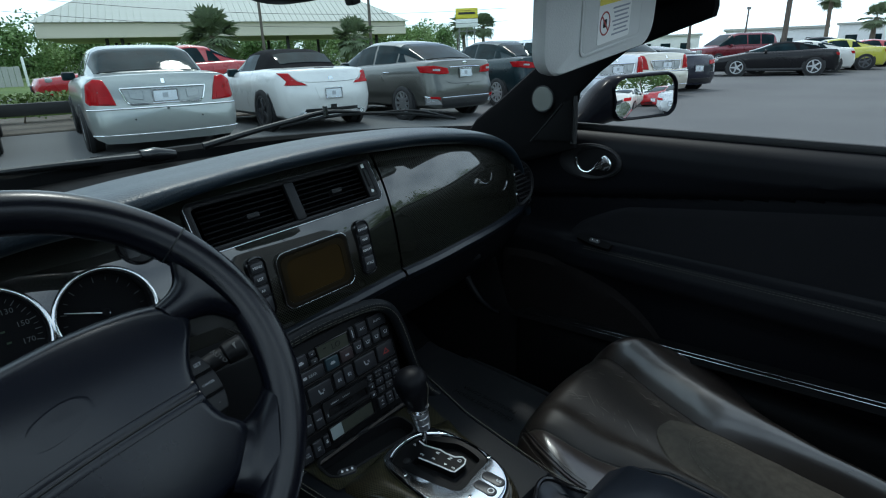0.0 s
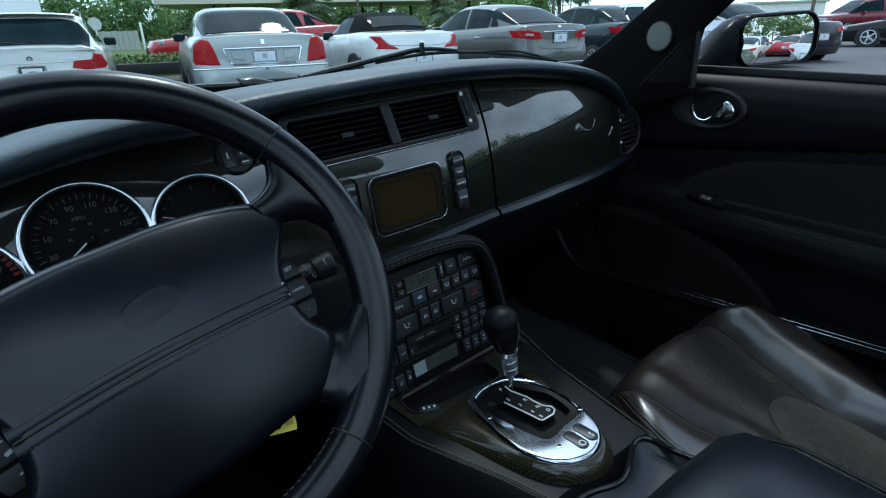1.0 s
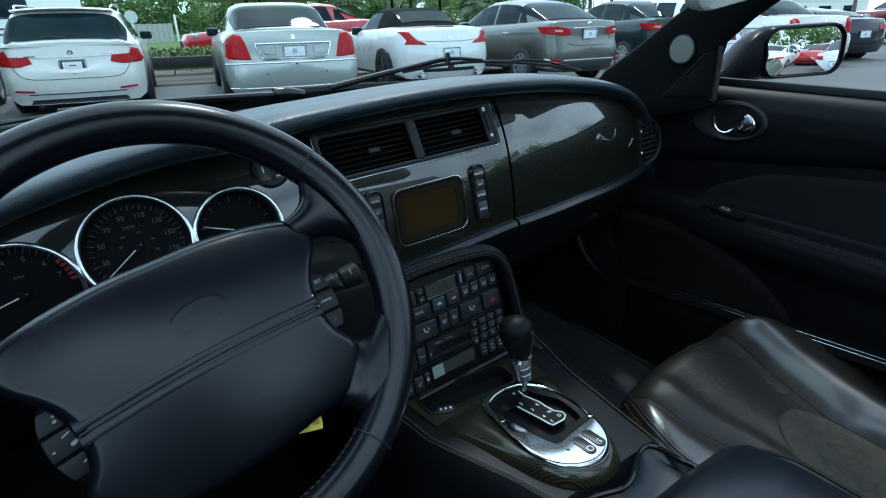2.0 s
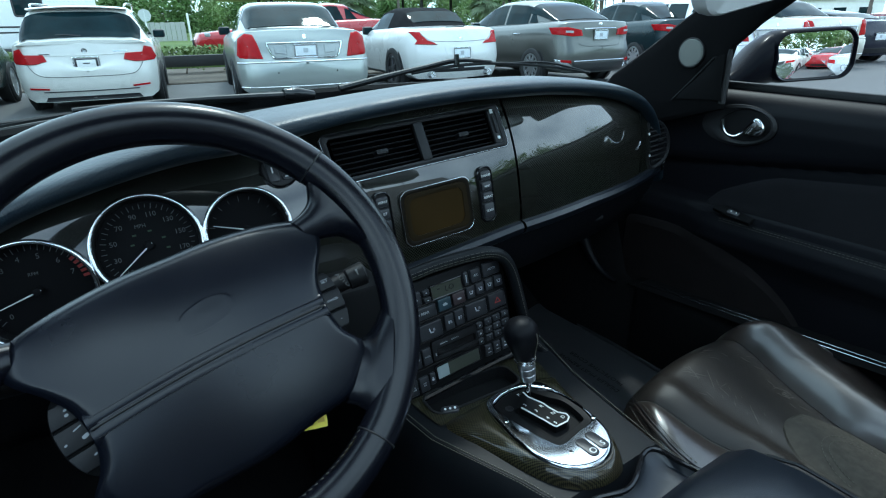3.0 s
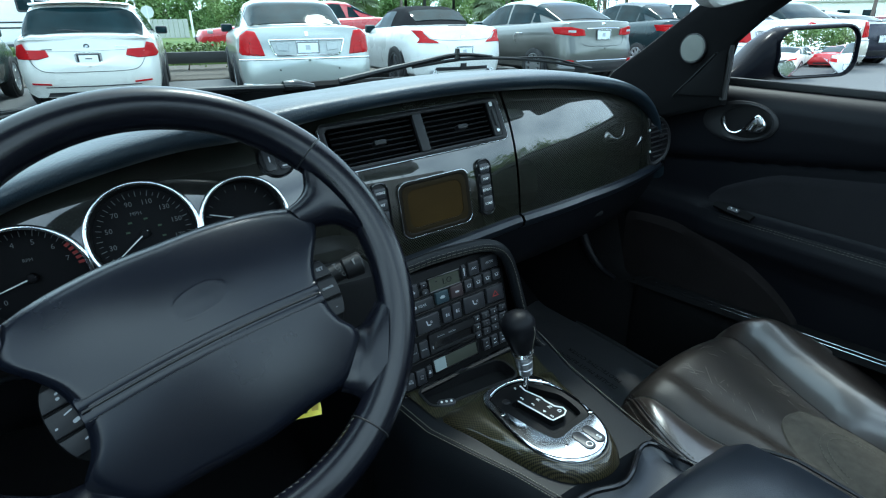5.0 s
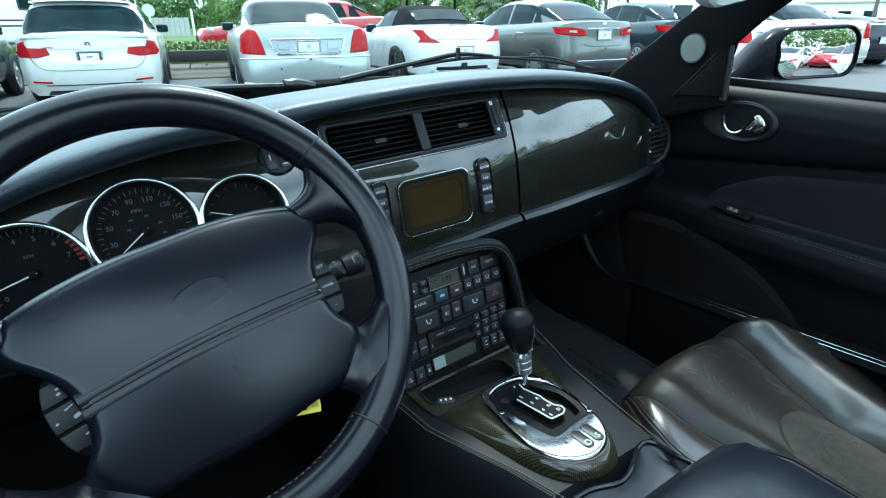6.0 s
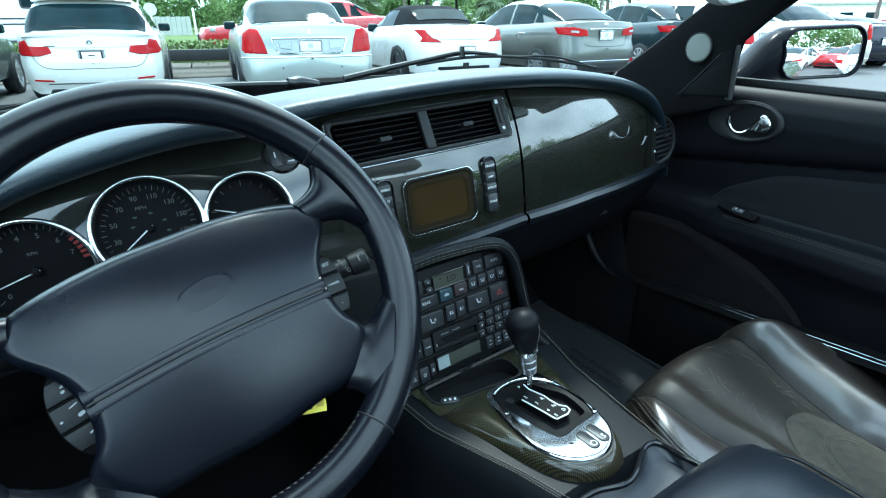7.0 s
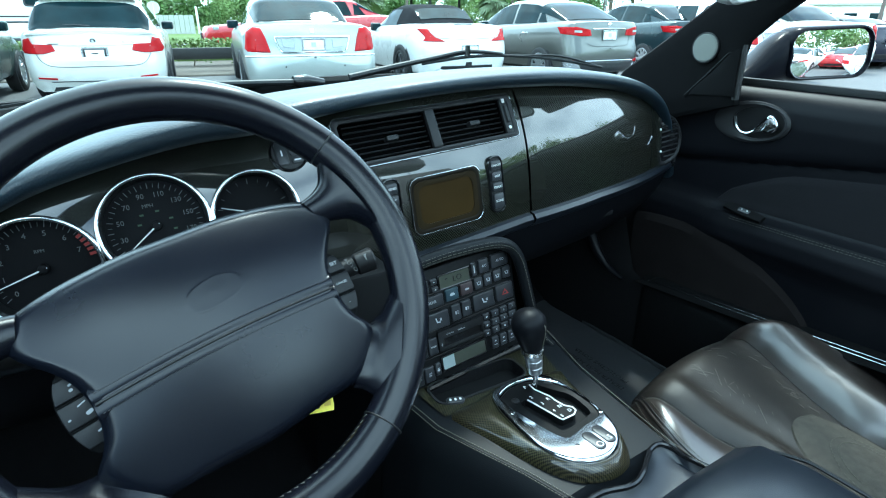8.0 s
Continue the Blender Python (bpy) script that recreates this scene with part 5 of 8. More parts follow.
seam("seam", [on_seat(seam_l(0.46 * i / 60), 0.46 * i / 60, -0.001) for i in range(61)])
seam("seam", [on_seat(seam_r(0.46 * i / 60), 0.46 * i / 60, -0.0008) for i in range(61)], 0.0008)
bm = bmesh.new()
for i in range(100):
    s = 0.004 * i
    bm = tube([on_seat(seam_l(s) - 0.006, s, 0.0004), on_seat(seam_l(s + 0.0024) - 0.006, s + 0.0024, 0.0004)], 0.0004, 4, bm=bm)
for k in (0.0, 0.010):
    arc_ = [(0.424 + (0.050 - k) * math.cos(a), 0.318 - (0.062 - k) * math.sin(a)) for a in (radians(4 + 172 * i / 56) for i in range(57))]
    for a, b in zip(arc_[::2], arc_[1::2]):
        bm = tube([on_seat(*a, 0.0045), on_seat(*b, 0.0045)], 0.0006, 4, bm=bm)
for k in (0.004, 0.010):
    for i in range(30):
        x = 0.548 + 0.003 * i
        bm = tube([on_seat(x, k, 0.0004), on_seat(x + 0.0018, k, 0.0004)], 0.0004, 4, bm=bm)


def edge_line(off):
    """The corner seam, from the front edge round to the cushion's flank."""
    pts = []
    for i in range(15):
        u = i / 14
        x, y = 0.262 - 0.056 * math.sin(u * 1.9) + off, 0.086 - 0.150 * u ** 1.1
        pts.append(on_seat(x, max(0.004, seat_front(x) - y), 0.0012))
    return pts


seam("piping", edge_line(0.0), 0.0024, SEAT_LEATHER)
seam("seam", edge_line(0.004), 0.0012)
for off in (-0.006, 0.009):
    pts = spline(edge_line(off), 4)
    for a, b in zip(pts[::2], pts[1::2]):
        bm = tube([a, b], 0.0005, 4, bm=bm)
tagged(put("stitching", bm, STITCH, seat), kind="stuff")
# scuffs: shallow pale scratches in the leather
SCUFF = mat("scuffed_hide", (0.11, 0.10, 0.085), 0.7)
rng = random.Random(4)
bm = bmesh.new()
for cx, cs, n, ang in ((0.45, 0.035, 10, 0.4), (0.45, 0.06, 5, 1.4), (0.37, 0.05, 8, 1.2), (0.478, 0.165, 16, 0.9), (0.40, 0.11, 3, 2.0), (0.34, 0.10, 3, 1.3), (0.50, 0.095, 3, 0.2)):
    for i in range(n):
        x, s = cx + rng.gauss(0, 0.013), max(0.02, cs + rng.gauss(0, 0.010))
        a, l = ang + rng.gauss(0, 0.5), rng.uniform(0.004, 0.02)
        bm = tube([on_seat(x, s, 0.0001), on_seat(x + l * math.cos(a) * 0.5, s + l * math.sin(a) * 0.5, 0.0002), on_seat(x + l * math.cos(a), s + l * math.sin(a) * 0.9, 0.0001)], 0.00028, 4, bm=bm)
for k in range(6):
    p0, p1 = (0.395 + 0.010 * rng.random(), 0.075 + 0.02 * k), (0.372 + 0.010 * rng.random(), 0.10 + 0.02 * k)
    bm = tube([on_seat(*p0, 0.0002), on_seat(*p1, 0.0002)], 0.00035, 4, bm=bm)
tagged(put("scuffs", bm, SCUFF, seat, "pale scratches"), kind="stuff")


def seat_back(parent, cx, y, z):
    """A bolstered backrest with its headrest: rows from the cushion up."""
    rows = []
    for i in range(15):
        k = i / 14
        w = 0.25 * (1 - 0.16 * k ** 2 - 0.35 * max(0.0, k - 0.85) ** 1.5 / 0.058 * 0.35)
        lean = y - 0.16 * k
        th = 0.075 * (1 - 0.3 * k)
        row = []
        for j in range(28):
            a = 2 * math.pi * j / 28
            c, q = math.cos(a), math.sin(a)
            u = math.copysign(abs(c) ** 0.55, c)
            v = math.copysign(abs(q) ** 0.7, q)
            row.append((cx + w * u, lean + th * v + (0.035 * abs(u) ** 3 if v > 0 else 0.0), z + 0.68 * k))
        rows.append(row)
    put("backrest", loft(rows, closed=True, caps=True), SEAT_LEATHER, parent)
    rows = []
    for k, w, h in ((0.0, 0.10, 0.030), (0.03, 0.128, 0.044), (0.09, 0.135, 0.050), (0.15, 0.128, 0.044), (0.19, 0.10, 0.028)):
        rows.append([(cx + w * math.copysign(abs(math.cos(a)) ** 0.6, math.cos(a)), y - 0.165 + h * math.copysign(abs(math.sin(a)) ** 0.7, math.sin(a)), z + 0.73 + k) for a in (2 * math.pi * j / 24 for j in range(24))])
    put("headrest", loft(rows, closed=True, caps=True), SEAT_LEATHER, parent)
    for dx in (-0.06, 0.06):
        put("headrest_post", tube([(cx + dx, y - 0.162, z + 0.66), (cx + dx, y - 0.165, z + 0.76)], 0.006, 8), CHROME, parent)


seat_back(seat, 0.41, -0.50, 0.52)
# driver's seat, never in view; its tall back darkens what the airbag pad reflects
drv = thing("driver_seat", "black leather driver seat", "car seat", pose(-0.38, -0.3, 0.36))
rows = []
for k, dz in ((-0.26, 0.0), (-0.2, 0.05), (-0.1, 0.035), (0.0, 0.03), (0.1, 0.035), (0.2, 0.05), (0.26, 0.0)):
    rows.append([(-0.38 + k, yy, zz + dz * (0.3 if zz < 0.45 else 1)) for yy, zz in ((-0.06, 0.40), (-0.05, 0.50), (-0.08, 0.535), (-0.2, 0.53), (-0.4, 0.50), (-0.54, 0.48), (-0.55, 0.40))])
put("cushion", loft(rows), SEAT_LEATHER, drv)
seat_back(drv, -0.38, -0.52, 0.50)
shell = thing("cabin_side", "black painted inner side of the cabin", "cabin side", pose(0.7, 0.5, 0.3), kind="structure")
for sd in (-1, 1):
    put("side_wall", box(0.03, 1.0, 0.56, (sd * 0.72, 0.86, 0.58), 0.005, 1), PLASTIC, shell)
rear = thing("rear_bulkhead", "black rear seat bulkhead of the car", "bulkhead", pose(0, -1.0, 0.36), kind="structure")
put("bulkhead", box(1.36, 0.3, 0.66, (0, -1.15, 0.68), 0.05, 3), LEATHER, rear)
dd = thing("driver_door", "black leather driver door panel", "car door", pose(-0.72, 0, 0.36))
put("door_panel", box(0.08, 1.5, 0.66, (-0.74, -0.25, 0.69), 0.02, 3), LEATHER, dd)

# ---- windscreen frame, visor, mirror ----
frame_ = thing("windscreen_frame", "black windscreen pillar with a tweeter", "windscreen frame", pose(0.62, 0.4, 1.0), kind="structure")
HEADLINE = mat("black_headlining", (0.0055, 0.0055, 0.006), 0.95, spec=0.06, grain=0.6, grain_scale=1400)
# stations: height, front edge and rear edge of the pillar's inner face
rows = []
for z, yf, yr, x in ((0.93, 0.60, 0.40, 0.640), (0.985, 0.56, 0.236, 0.636), (1.03, 0.520, 0.236, 0.632), (1.075, 0.452, 0.235, 0.628), (1.10, 0.416, 0.229, 0.625), (1.14, 0.360, 0.186, 0.621), (1.18, 0.302, 0.130, 0.616), (1.212, 0.245, 0.034, 0.610), (1.230, 0.20, -0.024, 0.604), (1.245, 0.16, -0.028, 0.60), (1.27, 0.08, -0.028, 0.59)):
    rows.append([(x + 0.09, yf + 0.02, z), (x + 0.03, yf + 0.008, z), (x + 0.006, yf - 0.012, z), (x, yf - 0.04, z), (x, 0.5 * (yf + yr), z + 0.002), (x, yr + 0.03, z + 0.004), (x + 0.006, yr + 0.008, z + 0.004), (x + 0.016, yr + 0.004, z + 0.004), (x + 0.045, yr + 0.05, z)])
put("pillar", loft(rows), HEADLINE, frame_)
rows = [[(x, max(y, -0.028) if abs(x) > 0.5 else y, z + 0.03 * (1 - (x / 0.62) ** 2)) for y, z in ((0.12, 1.262), (0.08, 1.25), (0.0, 1.262), (-0.10, 1.285), (-0.12, 1.30), (0.0, 1.31), (0.10, 1.295))] for x in (-0.64, -0.56, -0.4, -0.2, 0, 0.2, 0.4, 0.56, 0.64)]
put("header_rail", loft(rows, closed=True), HEADLINE, frame_)
rows = [[(-x, y, z) for x, y, z in r] for r in [[(0.632, 0.52, 1.03), (0.632, 0.30, 1.03), (0.70, 0.40, 1.03)], [(0.621, 0.36, 1.14), (0.621, 0.20, 1.14), (0.69, 0.28, 1.14)], [(0.59, 0.10, 1.27), (0.59, -0.1, 1.27), (0.66, 0.0, 1.27)]]]
put("far_pillar", loft(rows, closed=True), HEADLINE, frame_)
TWEET = mat("pale_grey_grille", (0.165, 0.172, 0.155), 0.8, grain=0.8, grain_scale=1500)
tw = Matrix(((0, 0, -1, 0.6225), (-1, 0, 0, 0.312), (0, 1, 0, 1.089), (0, 0, 0, 1)))
put("tweeter_ring", ringplate(ellipse(0.0555, 0.0555, 36), ellipse(0.051, 0.051, 36), 0.003, lift=0.0018), PLASTIC, frame_).matrix_basis = under(frame_, tw)
put("tweeter", loft([[(r * math.cos(a), r * math.sin(a), h) for a in (2 * math.pi * i / 36 for i in range(36))] for r, h in ((0.0255, -0.003), (0.0255, 0.001), (0.0235, 0.0028), (0.012, 0.0036), (0.0001, 0.0038))], closed=True), TWEET, frame_, "pale grey tweeter grille").matrix_basis = under(frame_, tw)
sail = put("sail_panel", loft([[(0.634, 0.350, 0.992), (0.631, 0.334, 1.000), (0.631, 0.247, 1.006), (0.634, 0.240, 1.002)], [(0.630, 0.332, 1.012), (0.627, 0.318, 1.016), (0.627, 0.249, 1.022), (0.630, 0.242, 1.022)], [(0.627, 0.294, 1.049), (0.624, 0.284, 1.049), (0.624, 0.250, 1.056), (0.627, 0.243, 1.056)], [(0.624, 0.262, 1.086), (0.621, 0.256, 1.084), (0.621, 0.250, 1.088), (0.624, 0.243, 1.090)]]), MATT_BLACK, frame_, "black plastic corner trim")
put("sail_crease", tube([(0.632, 0.345, 0.996), (0.627, 0.305, 1.036), (0.622, 0.262, 1.082)], 0.0022, 6), PANEL_BLACK, frame_)
SAIL_PRINT = mat("dull_grey_print", (0.05, 0.05, 0.055), 0.6)
for i, w in enumerate((0.010, 0.004, 0.004, 0.005)):
    mark = put("sail_mark", box(w, 0.004, 0.0006), SAIL_PRINT, sail)
    mark.matrix_basis = under(sail, Matrix(((0, 0, -1, 0.6285), (-1, 0, 0, 0.292 - 0.0072 * i), (0, 1, 0, 1.0165 + 0.0006 * i), (0, 0, 0, 1))))
put("quarter_seal", tube([(0.642, 0.244, 0.999), (0.640, 0.243, 1.05), (0.634, 0.240, 1.098)], [0.0065, 0.006, 0.004], 8), RUBBER, frame_)

visor = thing("sun_visor", "grey vinyl sun visor with a warning label", "sun visor", pose(0.336, 0.035, 1.175, 90, 0, 0) @ pose(0, 0, 0, 6, 0, 8.5))
part("visor_board", loft([[(x * k, 0.075 + (y) * (k if k < 1 else 1), z) for x, y in rounded(0.294, 0.15, 0.036, 8)] for k, z in ((0.96, -0.012), (0.99, -0.009), (1.0, 0.0), (0.99, 0.009), (0.96, 0.012), (0.5, 0.0125), (0.05, 0.0125))], closed=True), VISOR, visor)
part("mirror_cover", ringplate(rounded(0.165, 0.12, 0.012, 5), rounded(0.157, 0.112, 0.010, 5), 0.003, lift=0.0015), VISOR, visor, m=pose(0.009, 0.076, 0.0135, 0, 0, 1))
part("cover_lid", plate(rounded(0.158, 0.113, 0.010, 5), 0.003, 0.002), VISOR, visor, m=pose(0.009, 0.076, 0.0150, 0, 0, 1))
lab = part("warning_label", plate(rounded(0.098, 0.062, 0.004, 4), 0.0005), PAPER, visor, "white paper warning label", m=pose(0.010, 0.056, 0.0157, 0, 0, 1) @ Matrix.Diagonal((0.90, 1.00, 1, 1)))
part("label_head", plate(rounded(0.098, 0.014, 0.003, 3), 0.0003), YELLOW, lab, "yellow heading", m=pose(0, 0.024, 0.0004))
text("WARNING", 0.011, DIAL, lab, pose(0.008, 0.0235, 0.0006))
part("label_sign", ringplate(ellipse(0.030, 0.030, 28), ellipse(0.026, 0.026, 28), 0.0002, lift=0.0003), RED_INK, lab, m=pose(-0.03, -0.006, 0.0004))
part("label_sign_bar", box(0.028, 0.0025, 0.0003), RED_INK, lab, m=pose(-0.03, -0.006, 0.0005, 0, 0, -45))
part("label_icon", box(0.010, 0.010, 0.0002), DIAL, lab, m=pose(-0.03, -0.006, 0.0003))
bm = bmesh.new()
for i in range(7):
    bm = box(0.052 - 0.006 * (i % 3), 0.0022, 0.0002, (0.018, 0.010 - 0.0055 * i, 0.0003), bm=bm)
part("label_lines", bm, mat("grey_print", (0.3, 0.32, 0.36), 0.6), lab)
part("visor_pivot", tube([(0.130, 0.140, 0.0), (0.130, 0.185, 0.0)], 0.006, 8), PLASTIC, visor)

rvm = thing("rear_view_mirror", "black rear view mirror under the windscreen header", "rear view mirror", pose(-0.122, 0.06, 1.2612, 90, 0, 0))
part("housing", plate(ellipse(0.115, 0.060, 40), 0.03, 0.004), PLASTIC, rvm)
part("mirror_glass", plate(ellipse(0.105, 0.050, 40), 0.001), GLOSS, rvm, m=pose(0, 0, 0.0012))
part("dimming_lever", box(0.010, 0.016, 0.012, (0, 0, 0), 0.002), PLASTIC, rvm, m=pose(0.058, -0.022, 0, 0, 0, 15))
part("lever_tip", tube([(0.060, -0.028, 0), (0.066, -0.024, 0.002)], 0.0012, 6), PLASTIC, rvm)
part("mounting_arm", tube([(0.0, 0.02, -0.02), (0.0, 0.04, -0.04)], 0.008, 8), PLASTIC, rvm)

MU = Vector((0.851, -0.525, 0)).normalized()
MM = Matrix(((MU.x, 0, MU.y, 0.942), (MU.y, 0, -MU.x, 0.2285), (0, 1, 0, 1.075), (0, 0, 0, 1))) @ pose(0, 0, 0, -2.0, 0, 3)
mirror = thing("door_mirror", "dark door mirror housing with a rectangular glass", "door mirror", MM)
MPAINT = mat("dark_mirror_paint", (0.004, 0.0045, 0.007), 0.22, spec=0.06)
mo = rounded(0.162, 0.092, 0.030, 8)
bm = loft([[(x * k + dx, y * q, z) for x, y in mo] for k, q, dx, z in ((1.0, 1.0, 0, -0.004), (1.05, 1.08, 0, 0.003), (1.09, 1.14, 0, 0.0), (1.12, 1.2, -0.002, -0.02), (1.10, 1.2, -0.006, -0.05), (0.98, 1.05, -0.012, -0.085), (0.7, 0.7, -0.02, -0.11), (0.3, 0.3, -0.03, -0.12), (0.02, 0.02, -0.03, -0.121))], closed=True)
part("housing", bm, MPAINT, mirror)
MIRR = mat("mirror_glass", (0.93, 0.94, 0.95), 0.0, 1.0, vary=0.0)
MIRR.node_tree.nodes["Principled BSDF"].inputs["Roughness"].default_value = 0.0
for l in list(MIRR.node_tree.links):
    if l.to_socket.name == "Roughness":
        MIRR.node_tree.links.remove(l)
CURVE = 0.85
rings = [[(x * k, y * k, -((x * k) ** 2 + (y * k) ** 2) / (2 * CURVE)) for x, y in mo] for k in (1.0, 0.9, 0.78, 0.66, 0.54, 0.42, 0.3, 0.18, 0.07)]
bm = loft(rings, closed=True)
bm.faces.new([v for v in bm.verts][-len(mo):])
part("glass", bm, MIRR, mirror, "clear convex mirror glass")
part("arm", loft([[(x, (hi + lo) / 2 + (hi - lo) / 2 * math.copysign(abs(math.sin(q)) ** 0.7, math.sin(q)), zc + zr * math.copysign(abs(math.cos(q)) ** 0.7, math.cos(q))) for q in (2 * math.pi * i / 20 for i in range(20))] for x, hi, lo, zc, zr in ((-0.060, 0.052, -0.054, -0.045, 0.038), (-0.092, 0.046, -0.058, -0.044, 0.044), (-0.120, 0.026, -0.064, -0.042, 0.046), (-0.150, -0.006, -0.069, -0.040, 0.046), (-0.185, -0.032, -0.073, -0.040, 0.046), (-0.235, -0.040, -0.078, -0.042, 0.050))], closed=True, caps=True), MPAINT, mirror)

# windscreen: laminated glass with a faint blue-green tint
TINT = bpy.data.materials.new("tinted_laminated_glass")
TINT.use_nodes = True
tn, tl = TINT.node_tree.nodes, TINT.node_tree.links
clear, gloss, both = tn.new("ShaderNodeBsdfTransparent"), tn.new("ShaderNodeBsdfGlossy"), tn.new("ShaderNodeMixShader")
clear.inputs["Color"].default_value = (0.945, 1.0, 0.99, 1)
gloss.inputs["Roughness"].default_value = 0.02
both.inputs[0].default_value = 0.03
tl.new(clear.outputs[0], both.inputs[1])
tl.new(gloss.outputs[0], both.inputs[2])
tl.new(both.outputs[0], tn["Material Output"].inputs["Surface"])
rows = []
for i in range(25):
    x = -0.62 + 1.24 * i / 24
    base = Vector((x, 0.722 - 0.22 * (x / 0.72) ** 2, 1.018 - 0.018 * (x / 0.72) ** 2))
    top = Vector((x * 0.97, 0.115, 1.264 + 0.03 * (1 - (x / 0.62) ** 2)))
    rows.append([base.lerp(top, j / 8) + Vector((0, 0.010, 0.016)) * math.sin(math.pi * j / 8) for j in range(9)])
glass = put("windscreen", loft(rows), TINT, frame_, "clear faintly tinted windscreen")
glass.visible_shadow = False

# ---- cowl, wipers, bonnet ----
cowl = thing("scuttle_panel", "black plastic scuttle below the windscreen", "scuttle", pose(0, 0.8, 1.0), kind="structure")
put("scuttle", loft([[(x, y - 0.22 * (x / 0.72) ** 2, z - 0.018 * (x / 0.72) ** 2) for y, z in ((0.722, 0.99), (0.726, 1.020), (0.735, 1.027), (0.76, 1.026), (0.85, 1.012), (0.95, 0.996))] for x in [-0.72 + 0.06 * i for i in range(25)]]), MATT_BLACK, cowl)
BONNET = mat("dark_bonnet_paint", (0.012, 0.013, 0.018), 0.2, coat=1.0)
bonnet = thing("bonnet", "glossy dark painted bonnet", "bonnet", pose(0, 1.5, 0.9), kind="structure")
put("bonnet_skin", loft([[(x, y - 0.22 * (x / 0.72) ** 2, z - 0.07 * (x / 0.72) ** 2) for y, z in ((0.95, 0.990), (1.15, 0.966), (1.5, 0.918), (1.9, 0.85), (2.25, 0.76), (2.45, 0.64), (2.5, 0.45))] for x in [-0.86 + 0.086 * i for i in range(21)]]), BONNET, bonnet)


def wiper(pts_arm, pts_blade, name="windscreen_wiper"):
    t = thing(name, "black windscreen wiper resting on the scuttle", "wiper", Matrix.Translation(pts_arm[0]))
    put("wiper_arm", tube(spline(pts_arm, 5), [0.0070 - 0.0002 * i for i in range((len(pts_arm) - 1) * 5 + 1)], 8), PLASTIC, t)
    bl = put("wiper_blade", tube(spline(pts_blade, 5), 0.0036, 6), RUBBER, t)
    put("blade_bow", tube(spline([p if i % 2 == 0 else (p[0], p[1], p[2] + 0.008) for i, p in enumerate(pts_blade)], 5), 0.0026, 6), PLASTIC, bl)
    return t


w1 = wiper([(-0.02, 0.70, 1.022), (-0.10, 0.70, 1.026), (-0.25, 0.70, 1.030), (-0.40, 0.69, 1.03)], [(-0.12, 0.715, 1.020), (-0.28, 0.71, 1.024), (-0.42, 0.69, 1.024), (-0.56, 0.65, 1.014)])
put("pivot_cap", tube([(0.0, 0.70, 1.020), (-0.035, 0.70, 1.024), (-0.06, 0.70, 1.026)], [0.008, 0.014, 0.010], 12), GLOSS, w1)
w2 = wiper([(0.056, 0.704, 1.027), (0.154, 0.695, 1.044), (0.241, 0.68, 1.059), (0.314, 0.663, 1.071), (0.391, 0.64, 1.065)], [(0.214, 0.686, 1.048), (0.319, 0.662, 1.06), (0.416, 0.632, 1.061), (0.513, 0.593, 1.052), (0.604, 0.546, 1.036)])
put("pivot_cap", tube([(0.314, 0.663, 1.061), (0.314, 0.663, 1.083)], [0.007, 0.005], 12), GLOSS, w2)


# ---- the car stands nose up by a little ----
for ob in list(scene.objects):
    if ob.parent is None and ob not in (cam, sun, ground):
        ob.matrix_basis = TILT @ ob.matrix_basis

# ---- parked cars ----
TYRE = mat("tyre_rubber", (0.02, 0.02, 0.021), 0.75, grain=0.4, grain_scale=120)
ALLOY = mat("alloy_rim", (0.55, 0.56, 0.58), 0.3, 0.9, vary=0.06)
DARK_ALLOY = mat("dark_alloy_rim", (0.12, 0.12, 0.13), 0.35, 0.8)
LAMP_RED = mat("red_lamp_lens", (0.34, 0.006, 0.010), 0.15, coat=0.06, spec=0.16, vary=0.25, vary_scale=16)
LAMP_CLEAR = mat("clear_lamp_lens", (0.36, 0.38, 0.38), 0.1, coat=0.6, vary=0.2, vary_scale=25)
GLASS_DARK = mat("car_glass", (0.009, 0.020, 0.024), 0.04, vary=0.9, vary_scale=2.6, spec=0.085)
PLATE_WHITE = mat("plate_white", (0.72, 0.76, 0.80), 0.4, vary=0.06, vary_scale=30)
TRIM = mat("black_trim", (0.018, 0.018, 0.02), 0.4)
CLOTH_TOP = mat("black_soft_top", (0.010, 0.010, 0.012), 0.95, spec=0.1, grain=0.5, grain_scale=300, vary=0.2, vary_scale=12)


def paint(name, c, metallic=0.0, rough=0.28):
    return mat(name, c, rough, metallic, vary=0.04, vary_scale=2.0, coat=0.9 if max(c) > 0.05 else 0.5, spec=0.5 if max(c) > 0.05 else 0.12)


